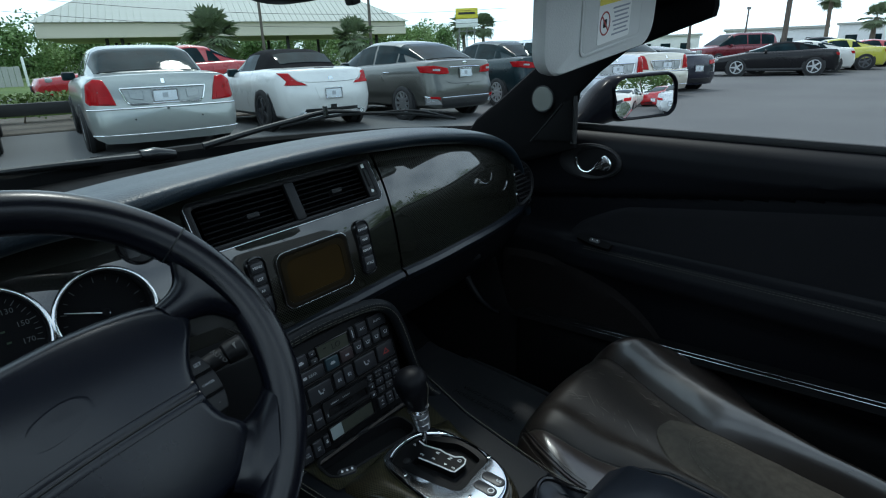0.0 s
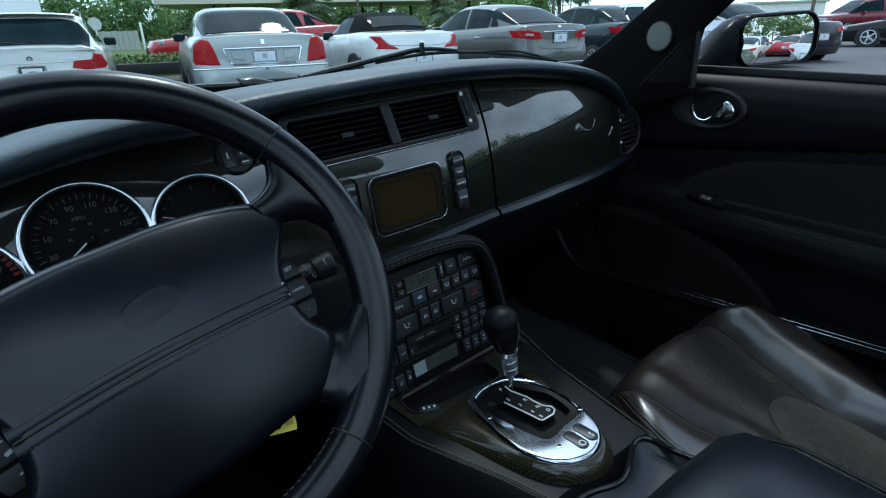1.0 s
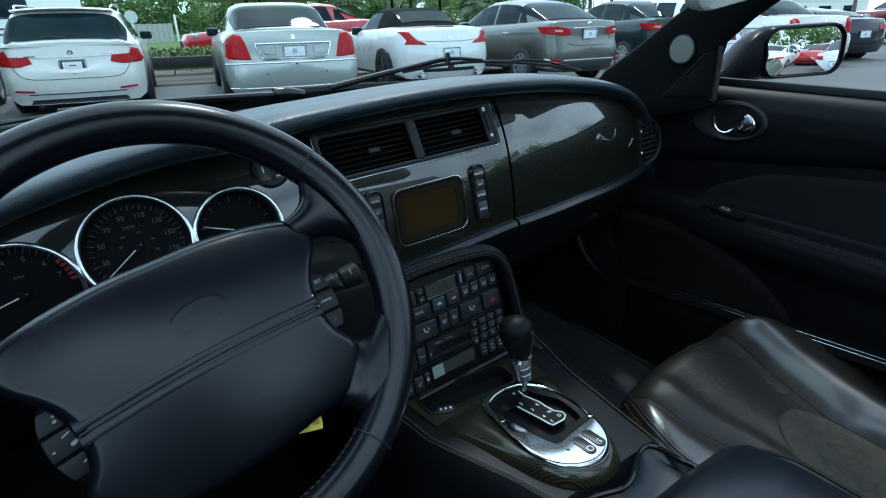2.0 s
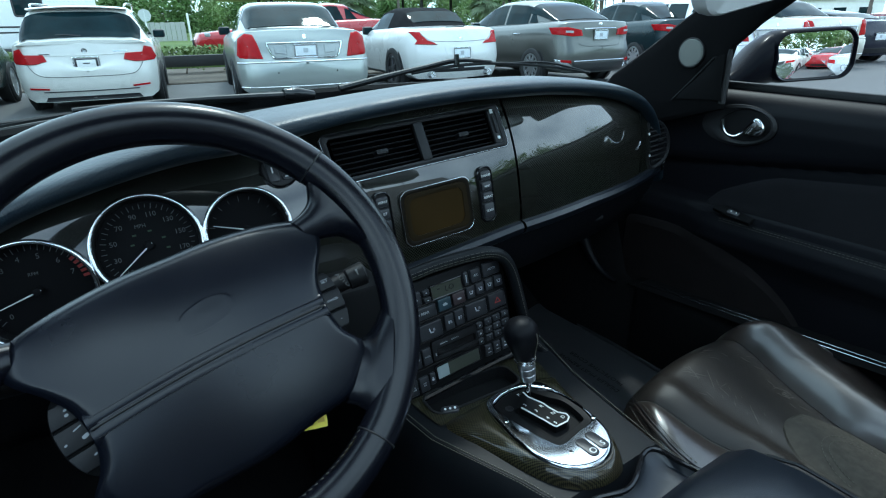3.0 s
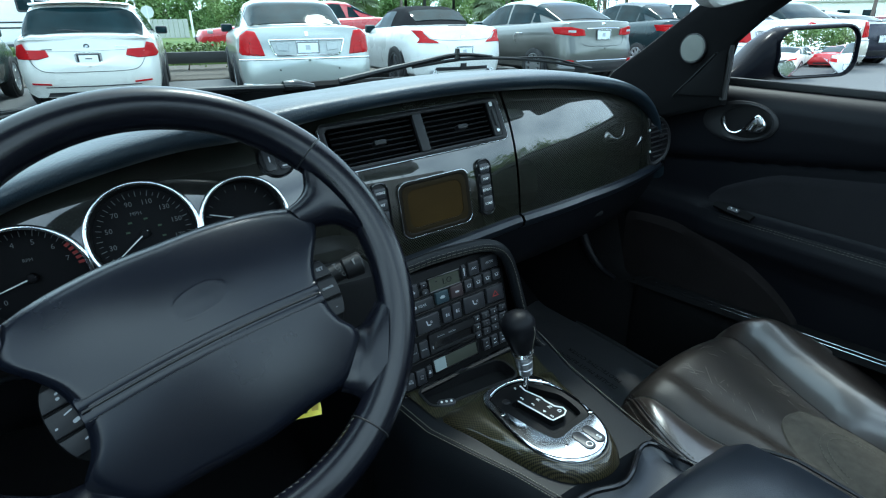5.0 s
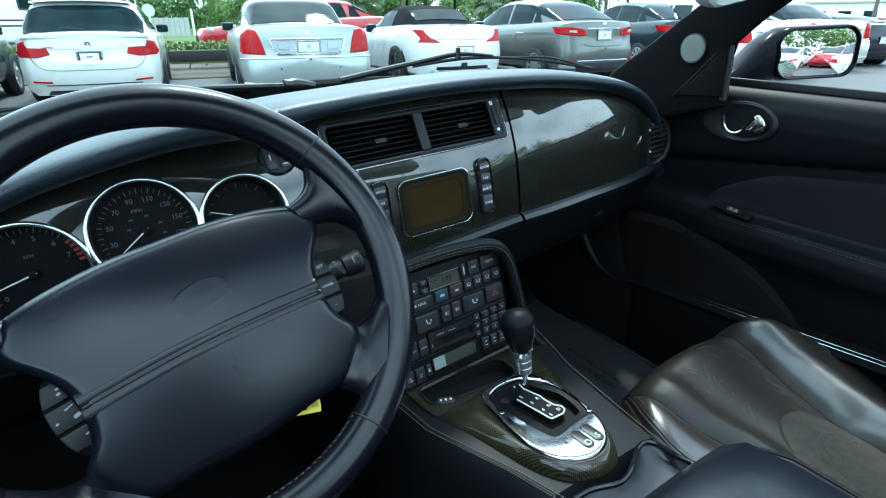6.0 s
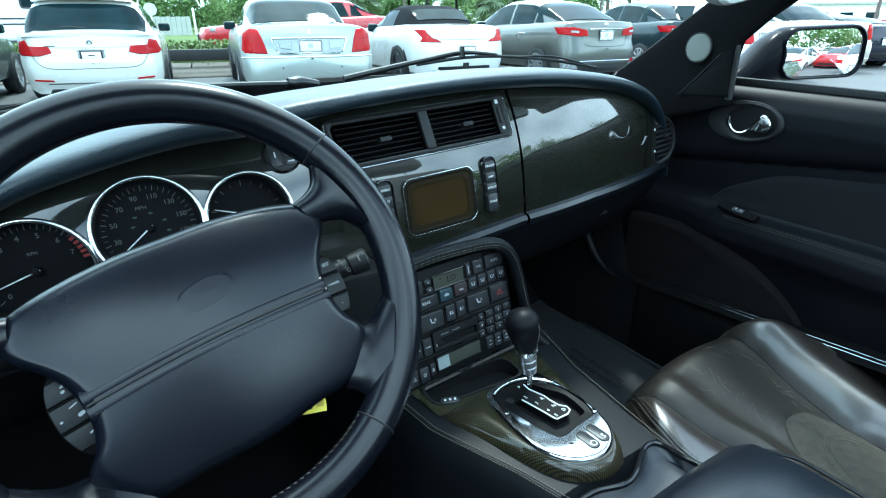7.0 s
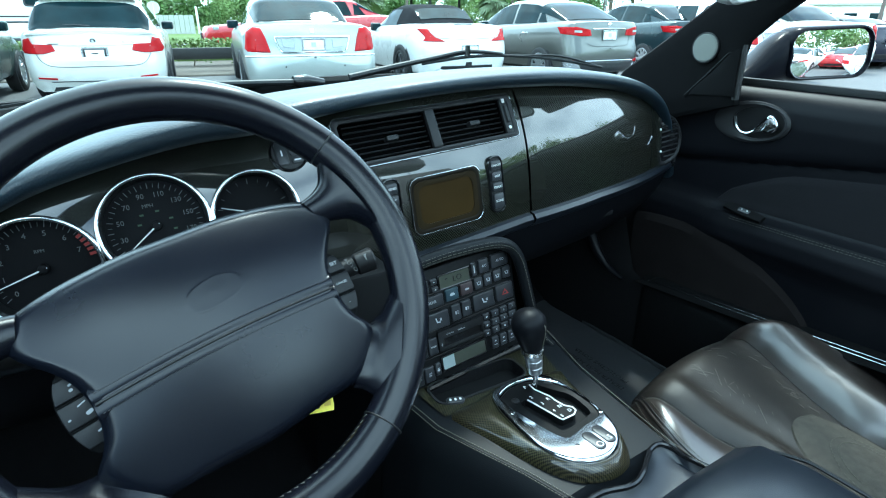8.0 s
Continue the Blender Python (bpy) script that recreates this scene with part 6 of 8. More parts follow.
def wheel_at(parent, x, y, r, side, rim_mat, spokes=5, width=0.21):
    """A tyre with a spoked rim; side: -1 left, 1 right."""
    m = Matrix.Translation((x, y, r)) @ Matrix.Rotation(radians(90 * side), 4, "Y")
    tyre = part("wheel", loft([[(q * math.cos(a), q * math.sin(a), z) for a in (2 * math.pi * i / 32 for i in range(32))] for q, z in ((r * 0.70, 0.0), (r * 0.74, 0.012), (r * 0.9, 0.016), (r * 0.98, 0.0), (r, -0.03), (r, -width + 0.03), (r * 0.95, -width))], closed=True), TYRE, parent, m=m)
    part("rim", ringplate(ellipse(1.42 * r, 1.42 * r, 32), ellipse(1.24 * r, 1.24 * r, 32), 0.03, lift=0.006), rim_mat, tyre)
    part("rim_well", plate(ellipse(1.30 * r, 1.30 * r, 32), 0.01), TRIM, tyre, m=pose(0, 0, -0.045))
    part("hub", plate(ellipse(0.34 * r, 0.34 * r, 20), 0.03, 0.008), rim_mat, tyre, m=pose(0, 0, -0.002))
    first = None
    for i in range(spokes):
        k = pose(0, 0, -0.004, 0, 0, 360 * i / spokes + 18)
        if first is None:
            first = part("spoke", plate([(0.10 * r, -0.10 * r), (0.66 * r, -0.065 * r), (0.66 * r, 0.065 * r), (0.10 * r, 0.10 * r)], 0.025, 0.006), rim_mat, tyre, m=k)
        else:
            o = new("spoke", first.data)
            o.parent, o.matrix_basis = tyre, k
    return tyre


class Car:
    """A car: x across, y from its tail forward, z up. Curves give its belt, deck, width and tail."""

    def __init__(self, name, label, m, spec):
        self.s, self.t = spec, thing(name, label, "car", m)

    def c(self, key, v):
        p = self.s[key]
        return float(np.interp(v, [q[0] for q in p], [q[1] for q in p]))

    def tail(self, x, z):
        """The tail's face: how far forward it lies at x, z."""
        hw = self.s["W"] / 2
        k = abs(x) / hw
        return self.c("tail", z) + self.s.get("bow", 0.10) * k ** 2 + self.s.get("corner", 0.22) * max(0, k - 0.78) ** 2 / 0.0484

    def nose(self, x, z):
        hw = self.s["W"] / 2
        k = abs(x) / hw
        return self.s["L"] - self.c("nose", z) - 0.16 * k ** 2 - 0.25 * max(0, k - 0.75) ** 2 / 0.0625

    def section(self, y):
        hw, zb = self.c("plan", y) * self.s["W"] / 2, self.s.get("zb", 0.2)
        zs, zt = self.c("belt", y), self.c("deck", y)
        ribs = [(0, zb), (0.55 * hw, zb), (0.84 * hw, zb + 0.01), (0.94 * hw, zb + 0.07), (0.975 * hw, zb + 0.2), (0.995 * hw, zb + (zs - zb) * 0.5), (1.0 * hw, zb + (zs - zb) * 0.72), (0.985 * hw, zs - 0.07), (0.955 * hw, zs - 0.02), (0.90 * hw, zs + (zt - zs) * 0.45), (0.80 * hw, zs + (zt - zs) * 0.75), (0.5 * hw, zt - 0.008), (0, zt)]
        return ribs + [(-x, z) for x, z in ribs[-2:0:-1]]

    def body(self, material):
        L, n = self.s["L"], 44
        rows = []
        for i in range(n + 1):
            y = L * (0.5 - 0.5 * math.cos(math.pi * i / n))
            rows.append([(x, min(max(y, self.tail(x, z)), self.nose(x, z)), z) for x, z in self.section(y)])
        bm = bmesh.new()
        loft(rows, closed=True, bm=bm)
        for y, f in ((0.0, self.tail), (L, self.nose)):
            sec = self.section(y)
            zc = 0.5 * (self.s.get("zb", 0.2) + self.c("deck", y))
            rings = [[(x * k, f(x * k, zc + (z - zc) * k), zc + (z - zc) * k) for x, z in sec] for k in (1, 0.93, 0.85, 0.7, 0.5, 0.25, 0.02)]
            loft(rings, closed=True, bm=bm)
        bmesh.ops.remove_doubles(bm, verts=bm.verts, dist=0.0005)
        return part("body", bm, material, self.t)

    def shell(self, y, s):
        """The greenhouse: s from 0 at the belt to 1 at the roof's middle."""
        zr, wb, wt = self.c("roof", y), self.c("gwidth", y), self.s["wt"]
        zs = min(self.c("belt", y) - 0.01, zr - 0.02)
        pts = ((wb, zs), (wb + (wt - wb) * 0.5, zs + (zr - zs) * 0.55), (wt + (wb - wt) * 0.12, zs + (zr - zs) * 0.86), (wt * 0.86, zr - 0.02), (wt * 0.6, zr - 0.006), (0, zr))
        at = (0, 0.35, 0.58, 0.68, 0.80, 1.0)
        return float(np.interp(s, at, [p[0] for p in pts])), float(np.interp(s, at, [p[1] for p in pts]))

    def cabin(self, material, name="roof"):
        ys = self.s["cab"]
        rows = []
        for i in range(37):
            y = ys[0] + (ys[1] - ys[0]) * i / 36
            half = [self.shell(y, s) for s in (0, 0.2, 0.35, 0.48, 0.58, 0.63, 0.68, 0.74, 0.80, 0.9, 1.0)]
            rows.append([(x, y, z) for x, z in half] + [(-x, y, z) for x, z in half[-2::-1]])
        return part(name, loft(rows, caps=True), material, self.t)

    def pane(self, name, ya, yb, s0, s1, side, material=None, lift=0.006, sh0=0.0, sh1=0.0, label=""):
        """A pane on the greenhouse; side 0 spans it from side to side; sh: how far its ends slant."""
        rows = []
        for i in range(13):
            row = []
            span = [s0 + (s1 - s0) * j / 10 for j in range(11)]
            if side == 0:
                span = [(s, 1) for s in span] + [(s, -1) for s in span[-2::-1]]
            else:
                span = [(s, side) for s in span]
            for s, q in span:
                k = (s - s0) / (s1 - s0)
                y = (ya + sh0 * k) * (1 - i / 12) + (yb + sh1 * k) * i / 12
                x, z = self.shell(y, s)
                up = 0.006 if side == 0 else 0
                row.append((q * (x + lift), y - (lift if side == 0 and self.s.get("rear_lift", 1) and ya < self.s["L"] * 0.4 else 0), z + up))
            rows.append(row)
        return part(name, loft(rows), material or GLASS_DARK, self.t, label)

    def on_tail(self, name, outline, material, lift=0.008, parent=None, label="", thick=0.02):
        """A piece that follows the tail's face; outline in x, z."""
        outline = [(x, z + self.s.get("drop", 0.0)) for x, z in outline]
        cx, cz = sum(p[0] for p in outline) / len(outline), sum(p[1] for p in outline) / len(outline)
        fine = []
        for (a, b), (c, d) in zip(outline, outline[1:] + outline[:1]):
            fine += [(a + (c - a) * i / 4, b + (d - b) * i / 4) for i in range(4)]
        rings = [[(x, self.tail(x, z) + thick, z) for x, z in fine], [(x, self.tail(x, z) - lift * 0.6, z) for x, z in fine]]
        for k in (0.94, 0.7, 0.4, 0.05):
            rings.append([(cx + (x - cx) * k, self.tail(cx + (x - cx) * k, cz + (z - cz) * k) - lift, cz + (z - cz) * k) for x, z in fine])
        return part(name, loft(rings, closed=True), material, parent or self.t, label)

    def strip(self, name, pts, r, material, lift=0.0):
        """A thin bar or joint on the tail, through points in x, z."""
        path = [Vector((x, 0, z + self.s.get("drop", 0.0))) for x, z in pts]
        path = spline(path, 6)
        return part(name, tube([(p.x, self.tail(p.x, p.z) - lift, p.z) for p in path], r, 6), material, self.t)

    def number_plate(self, x, z, w=0.31, h=0.155, frame=None):
        z += self.s.get("drop", 0.0)
        y = self.tail(x, z) - 0.012
        k = part("number_plate", box(w, 0.008, h, (0, 0, 0), 0.003), PLATE_WHITE, self.t, "white number plate", m=pose(x, y, z))
        fr = [(a, b) for a, b in rounded(w + 0.02, h + 0.02, 0.01, 3)]
        part("plate_frame", ringplate(fr, rounded(w - 0.02, h - 0.03, 0.006, 3), 0.004, lift=0.004), frame or SATIN, k, m=pose(0, -0.006, 0, 90))
        part("plate_mark", box(w * 0.22, 0.002, h * 0.4), mat("plate_grey", (0.4, 0.43, 0.46), 0.5), k, m=pose(0, -0.005, 0))
        return k

    def wheels(self, ys, r, rim_mat, spokes=5, arch=1.16):
        for y in ys:
            for side in (-1, 1):
                hw = self.c("plan", y) * self.s["W"] / 2
                wheel_at(self.t, side * (hw + 0.012), y, r, side, rim_mat, spokes)
                m = Matrix.Translation((side * (hw * 1.0 + 0.001), y, r)) @ Matrix.Rotation(radians(90 * side), 4, "Y")
                n = 30
                pts = [(r * arch * math.cos(a), r * arch * math.sin(a)) for a in (2 * math.pi * i / n for i in range(n))]
                # flat black disc paints in the arch's shaded hollow; the body has no opening
                part("wheel_arch", plate([p for p in pts if abs(p[0]) < 9], 0.06), TRIM, self.t, m=m @ pose(0, 0, -0.012))

    def door_mirror(self, y, side, material, z=None):
        x = self.c("gwidth", y) + 0.12
        k = part("door_mirror", box(0.20, 0.10, 0.14, (0, 0, 0), 0.035, 3), material, self.t, m=pose(side * x, y, (z or self.c("belt", y)) + 0.07))
        part("mirror_face", box(0.16, 0.01, 0.10, (0, -0.050, 0), 0.004), GLASS_DARK, k)


def rear_row(x, y, head):
    return pose(x, y, 0, 0, 0, -head)


def mirrored(pts):
    return [(-x, z) for x, z in pts][::-1]


# white estate
WHITE = paint("white_paint", (0.66, 0.65, 0.61))
e = Car("estate_car", "white estate car parked with its tailgate towards the bonnet", rear_row(-0.04, 9.20, 9.5), dict(
    L=4.62, W=1.81, zb=0.16, wt=0.60, bow=0.06, corner=0.20, cab=(0.10, 3.55), drop=-0.07,
    belt=((0, 0.93), (0.5, 0.97), (2.5, 0.95), (3.6, 0.92), (4.62, 0.70)), deck=((0, 0.98), (0.3, 1.0), (3.3, 1.0), (3.6, 0.98), (4.62, 0.74)),
    plan=((0, 0.97), (0.4, 0.99), (1.2, 1.0), (3.5, 1.0), (4.62, 0.88)), tail=((0.2, 0.10), (0.35, 0.02), (0.62, 0.0), (0.66, 0.05), (0.95, 0.10), (1.1, 0.16)),
    nose=((0.2, 0.1), (0.5, 0.0), (0.75, 0.1)), roof=((0.10, 0.98), (0.20, 1.08), (0.34, 1.28), (0.45, 1.40), (0.8, 1.43), (1.6, 1.455), (2.4, 1.43), (2.75, 1.37), (3.2, 1.16), (3.55, 0.99)),
    gwidth=((0.1, 0.80), (0.6, 0.83), (2.5, 0.84), (3.55, 0.76))))
e.body(WHITE)
e.cabin(WHITE)
e.pane("rear_window", 0.135, 0.40, 0.26, 1.0, 0, lift=0.010, label="dark tinted tailgate window")
for sd in (-1, 1):
    e.pane("rear_quarter_window", 0.55, 1.15, 0.1, 0.55, sd, sh0=0.12)
    e.pane("rear_door_window", 1.20, 1.95, 0.08, 0.55, sd)
    e.pane("front_door_window", 2.02, 3.1, 0.08, 0.55, sd, sh1=-0.45)
    f = (lambda p: p) if sd > 0 else mirrored
    lamp = e.on_tail("tail_lamp", f([(0.47, 0.78), (0.62, 0.745), (0.86, 0.755), (0.895, 0.80), (0.85, 0.93), (0.76, 0.955), (0.745, 0.875), (0.50, 0.865)]), LAMP_RED, 0.018, label="red wraparound tail lamp")
    e.on_tail("reflector", f([(0.52, 0.40), (0.75, 0.42), (0.75, 0.445), (0.52, 0.425)]), LAMP_RED, 0.008)
    e.door_mirror(2.95, sd, TRIM)
e.pane("windscreen", 2.85, 3.48, 0.15, 1.0, 0)
e.number_plate(0.0, 0.745, frame=CHROME)
ep = e.tail(0, 0.745 + e.s.get("drop", 0.0)) - 0.0185
part("dealer_card", box(0.235, 0.002, 0.094, (0, 0, 0), 0.002), PAPER, e.t, "white dealer card in the plate frame", m=pose(0, ep - 0.003, 0.745 + e.s.get("drop", 0.0)))
part("card_backing", box(0.285, 0.002, 0.125, (0, 0, 0), 0.002), TRIM, e.t, m=pose(0, ep, 0.745 + e.s.get("drop", 0.0)))
part("card_print", box(0.085, 0.001, 0.014, (0, 0, 0)), TRIM, e.t, m=pose(0, ep - 0.0045, 0.745 + e.s.get("drop", 0.0)))
bd = part("badge", plate(ellipse(0.075, 0.075, 24), 0.01, 0.003), TRIM, e.t, "round badge", m=pose(0, e.tail(0, 0.835) - 0.002, 0.835, 90))
part("badge_centre", plate(ellipse(0.045, 0.045, 20), 0.003), SATIN, bd, m=pose(0, 0, 0.002))
e.on_tail("model_script", [(0.36, 0.885), (0.53, 0.885), (0.53, 0.905), (0.36, 0.905)], SATIN, 0.004)
e.on_tail("script", [(-0.55, 0.865), (-0.42, 0.865), (-0.42, 0.88), (-0.55, 0.88)], TRIM, 0.004)
e.strip("tailgate_joint", [(-0.72, 0.76), (-0.62, 0.62), (-0.45, 0.575), (0, 0.57), (0.45, 0.575), (0.62, 0.62), (0.72, 0.76)], 0.004, TRIM, 0.002)
e.strip("tailgate_crease", [(-0.6, 0.862), (0, 0.852), (0.6, 0.862)], 0.006, WHITE, 0.002)
e.strip("bumper_line", [(-0.6, 0.375), (0, 0.37), (0.6, 0.375)], 0.008, TRIM, 0.0)
e.on_tail("diffuser", [(-0.62, 0.24), (0.62, 0.24), (0.58, 0.30), (-0.58, 0.30)], TRIM, 0.01)
part("spoiler", loft([[(x, 0.30 + 0.10 * (x / 0.62) ** 2 + dy, 1.395 - 0.03 * (x / 0.62) ** 2 + dz) for dy, dz in ((0.25, 0.04), (0.03, 0.035), (0, 0.015), (0.04, 0.005), (0.25, 0.0))] for x in [-0.62 + 0.124 * i for i in range(11)]]), WHITE, e.t)
part("rear_wiper", tube([(0.0, 0.150, 1.03), (-0.2, 0.155, 1.05), (-0.42, 0.18, 1.045)], [0.016, 0.011, 0.007], 8), TRIM, e.t)
for sd in (-1, 1):
    part("roof_rail", tube(spline([(sd * 0.58, 0.6, 1.40), (sd * 0.60, 0.8, 1.46), (sd * 0.60, 2.2, 1.47), (sd * 0.58, 2.45, 1.41)], 5), 0.014, 8), SATIN, e.t)
e.wheels((0.92, 3.73), 0.325, DARK_ALLOY)

# silver saloon with tall red lamps
SILVER = paint("silver_green_paint", (0.31, 0.33, 0.318), 0.55, 0.33)
SALOON = dict(
    L=5.45, W=1.96, zb=0.19, wt=0.62, bow=0.12, corner=0.20, cab=(0.98, 3.95),
    belt=((0, 0.96), (1.0, 1.0), (2.5, 0.98), (4.0, 0.95), (5.45, 0.78)), deck=((0, 1.05), (0.25, 1.075), (1.2, 1.10), (3.9, 1.02), (5.45, 0.84)),
    plan=((0, 0.955), (0.5, 0.985), (1.4, 1.0), (4.2, 1.0), (5.45, 0.9)), tail=((0.2, 0.06), (0.30, 0.01), (0.52, 0.0), (0.62, 0.015), (0.66, 0.075), (0.95, 0.12), (1.08, 0.19)),
    nose=((0.2, 0.05), (0.5, 0.0), (0.8, 0.08)), roof=((0.98, 1.08), (1.25, 1.24), (1.55, 1.40), (1.85, 1.475), (2.4, 1.495), (2.9, 1.48), (3.2, 1.41), (3.6, 1.20), (3.95, 1.03)),
    gwidth=((0.98, 0.78), (1.6, 0.84), (3.0, 0.86), (3.95, 0.78)))


def tall_lamp_saloon(name, label, m, material):
    a = Car(name, label, m, SALOON)
    a.body(material)
    a.cabin(material)
    a.pane("rear_window", 1.04, 1.66, 0.33, 1.0, 0, lift=0.012, label="large tinted rear window")
    for sd in (-1, 1):
        a.pane("rear_door_window", 1.75, 2.45, 0.1, 0.55, sd, sh0=0.12)
        a.pane("front_door_window", 2.52, 3.4, 0.1, 0.55, sd, sh1=-0.35)
        f = (lambda p: p) if sd > 0 else mirrored
        lamp = a.on_tail("tail_lamp", f([(0.60, 0.690), (0.90, 0.700), (0.935, 0.74), (0.90, 0.96), (0.80, 1.025), (0.70, 1.01), (0.655, 0.90)]), LAMP_RED, 0.022, label="tall red tail lamp")
        a.on_tail("lamp_lens", f([(0.66, 0.71), (0.80, 0.715), (0.80, 0.80), (0.68, 0.80)]), LAMP_RED, 0.030, parent=lamp)
        a.on_tail("reversing_lamp", f([(0.27, 0.745), (0.43, 0.765), (0.44, 0.865), (0.27, 0.86)]), LAMP_CLEAR, 0.024)
        part("parking_sensor", plate(ellipse(0.025, 0.025, 12), 0.006), TRIM, a.t, m=pose(sd * 0.42, a.tail(sd * 0.42, 0.50) - 0.003, 0.50, 90))
        a.door_mirror(3.3, sd, TRIM)
    a.pane("windscreen", 3.3, 3.9, 0.15, 1.0, 0)
    a.on_tail("plate_recess", [(-0.44, 0.70), (0.44, 0.70), (0.52, 0.885), (-0.52, 0.885)], LAMP_CLEAR, 0.006)
    a.strip("recess_trim", [(-0.53, 0.89), (-0.50, 0.80), (-0.45, 0.705), (-0.3, 0.69), (0.3, 0.69), (0.45, 0.705), (0.50, 0.80), (0.53, 0.89)], 0.012, CHROME, 0.012)
    a.strip("recess_top", [(-0.53, 0.892), (0, 0.895), (0.53, 0.892)], 0.012, CHROME, 0.012)
    a.number_plate(0, 0.79)
    a.strip("bumper_chrome", [(-0.94, 0.635), (-0.6, 0.640), (0, 0.640), (0.6, 0.640), (0.94, 0.635)], 0.012, CHROME, 0.006)
    a.strip("bumper_chrome_low", [(-0.93, 0.31), (0, 0.305), (0.93, 0.31)], 0.009, CHROME, 0.004)
    a.on_tail("emblem", [(-0.022, 0.945), (0.022, 0.945), (0.022, 1.005), (-0.022, 1.005)], CHROME, 0.008)
    a.wheels((1.20, 4.2), 0.34, ALLOY, 8)
    return a


lin = tall_lamp_saloon("saloon_car", "silver saloon with tall red tail lamps and chrome trim", rear_row(2.61, 7.63, 11.7), SILVER)
# pale bar on the rear window, standing for a bright reflection there
pp = part("rear_glint", box(0.30, 0.06, 0.012, (0.30, 1.34, 1.118), 0.004), mat("glint_grey", (0.13, 0.15, 0.15), 0.7), lin.t)
rec = [("door_moulding", -0.985), ("door_moulding", 0.985)]
for nm, x in rec:
    part(nm, box(0.02, 3.4, 0.06, (x * 0.98, 2.7, 0.55), 0.008), SILVER, lin.t)

# white roadster with a closed black soft top
PEARL = paint("pearl_white_paint", (0.70, 0.70, 0.685))
z = Car("roadster", "white roadster with its black soft top closed", rear_row(5.44, 7.78, 7) @ Matrix.Diagonal((1, 1, 1.055, 1)), dict(
    L=4.25, W=1.845, zb=0.2, wt=0.50, bow=0.16, corner=0.26, cab=(0.80, 3.0),
    belt=((0, 0.86), (0.5, 0.93), (0.9, 0.955), (1.8, 0.92), (3.0, 0.90), (4.25, 0.62)), deck=((0, 0.93), (0.25, 0.985), (0.9, 1.01), (2.8, 0.94), (4.25, 0.68)),
    plan=((0, 0.93), (0.5, 0.985), (0.95, 1.0), (1.8, 0.955), (3.3, 0.985), (4.25, 0.85)), tail=((0.2, 0.14), (0.35, 0.05), (0.55, 0.0), (0.75, 0.04), (0.93, 0.14), (1.0, 0.2)),
    nose=((0.2, 0.1), (0.45, 0.0), (0.7, 0.12)), roof=((0.80, 1.0), (1.0, 1.12), (1.2, 1.24), (1.45, 1.305), (1.9, 1.315), (2.2, 1.27), (2.6, 1.09), (3.0, 0.93)),
    gwidth=((0.8, 0.58), (1.2, 0.72), (2.2, 0.74), (3.0, 0.70))))
z.body(PEARL)
z.cabin(CLOTH_TOP, "soft_top")
z.pane("rear_window", 0.93, 1.20, 0.60, 1.0, 0, lift=0.012)
for sd in (-1, 1):
    z.pane("door_window", 1.62, 2.45, 0.06, 0.52, sd, sh1=-0.30)
    f = (lambda p: p) if sd > 0 else mirrored
    lamp = z.on_tail("tail_lamp", f([(0.44, 0.735), (0.58, 0.738), (0.80, 0.745), (0.76, 0.80), (0.84, 0.93), (0.70, 0.925), (0.62, 0.84)]), LAMP_RED, 0.014, label="boomerang shaped red tail lamp")
    z.on_tail("lamp_insert", f([(0.50, 0.765), (0.60, 0.80), (0.70, 0.90), (0.66, 0.88), (0.56, 0.80)]), LAMP_CLEAR, 0.019, parent=lamp)
    part("exhaust", tube([(sd * 0.55, 0.16, 0.275), (sd * 0.55, 0.02, 0.28)], 0.05, 14), SATIN, z.t)
    z.door_mirror(2.35, sd, TRIM, 0.86)
    part("wing_vent", box(0.012, 0.05, 0.12, (sd * 0.875, 1.45, 0.80), 0.004), TRIM, z.t)
z.pane("windscreen", 2.2, 2.92, 0.15, 1.0, 0)
z.on_tail("plate_recess", [(-0.26, 0.50), (0.26, 0.50), (0.32, 0.705), (-0.32, 0.705)], PEARL, 0.004)
z.number_plate(0, 0.60)
z.on_tail("bumper_grille", [(-0.52, 0.31), (0.52, 0.31), (0.50, 0.365), (-0.50, 0.365)], TRIM, 0.006)
z.on_tail("fog_lamp", [(-0.06, 0.33), (0.06, 0.33), (0.055, 0.42), (-0.055, 0.42)], TRIM, 0.014)
z.strip("boot_joint", [(-0.62, 0.80), (-0.35, 0.778), (0, 0.772), (0.35, 0.778), (0.62, 0.80)], 0.003, TRIM, 0.001)
part("brake_light", box(0.36, 0.015, 0.022, (0, 0.27, 0.985), 0.004), TRIM, z.t)
part("badge", plate(ellipse(0.09, 0.075, 20), 0.008, 0.002), SATIN, z.t, m=pose(0, z.tail(0, 0.825) - 0.004, 0.825, 78))
z.wheels((0.92, 3.45), 0.34, DARK_ALLOY)

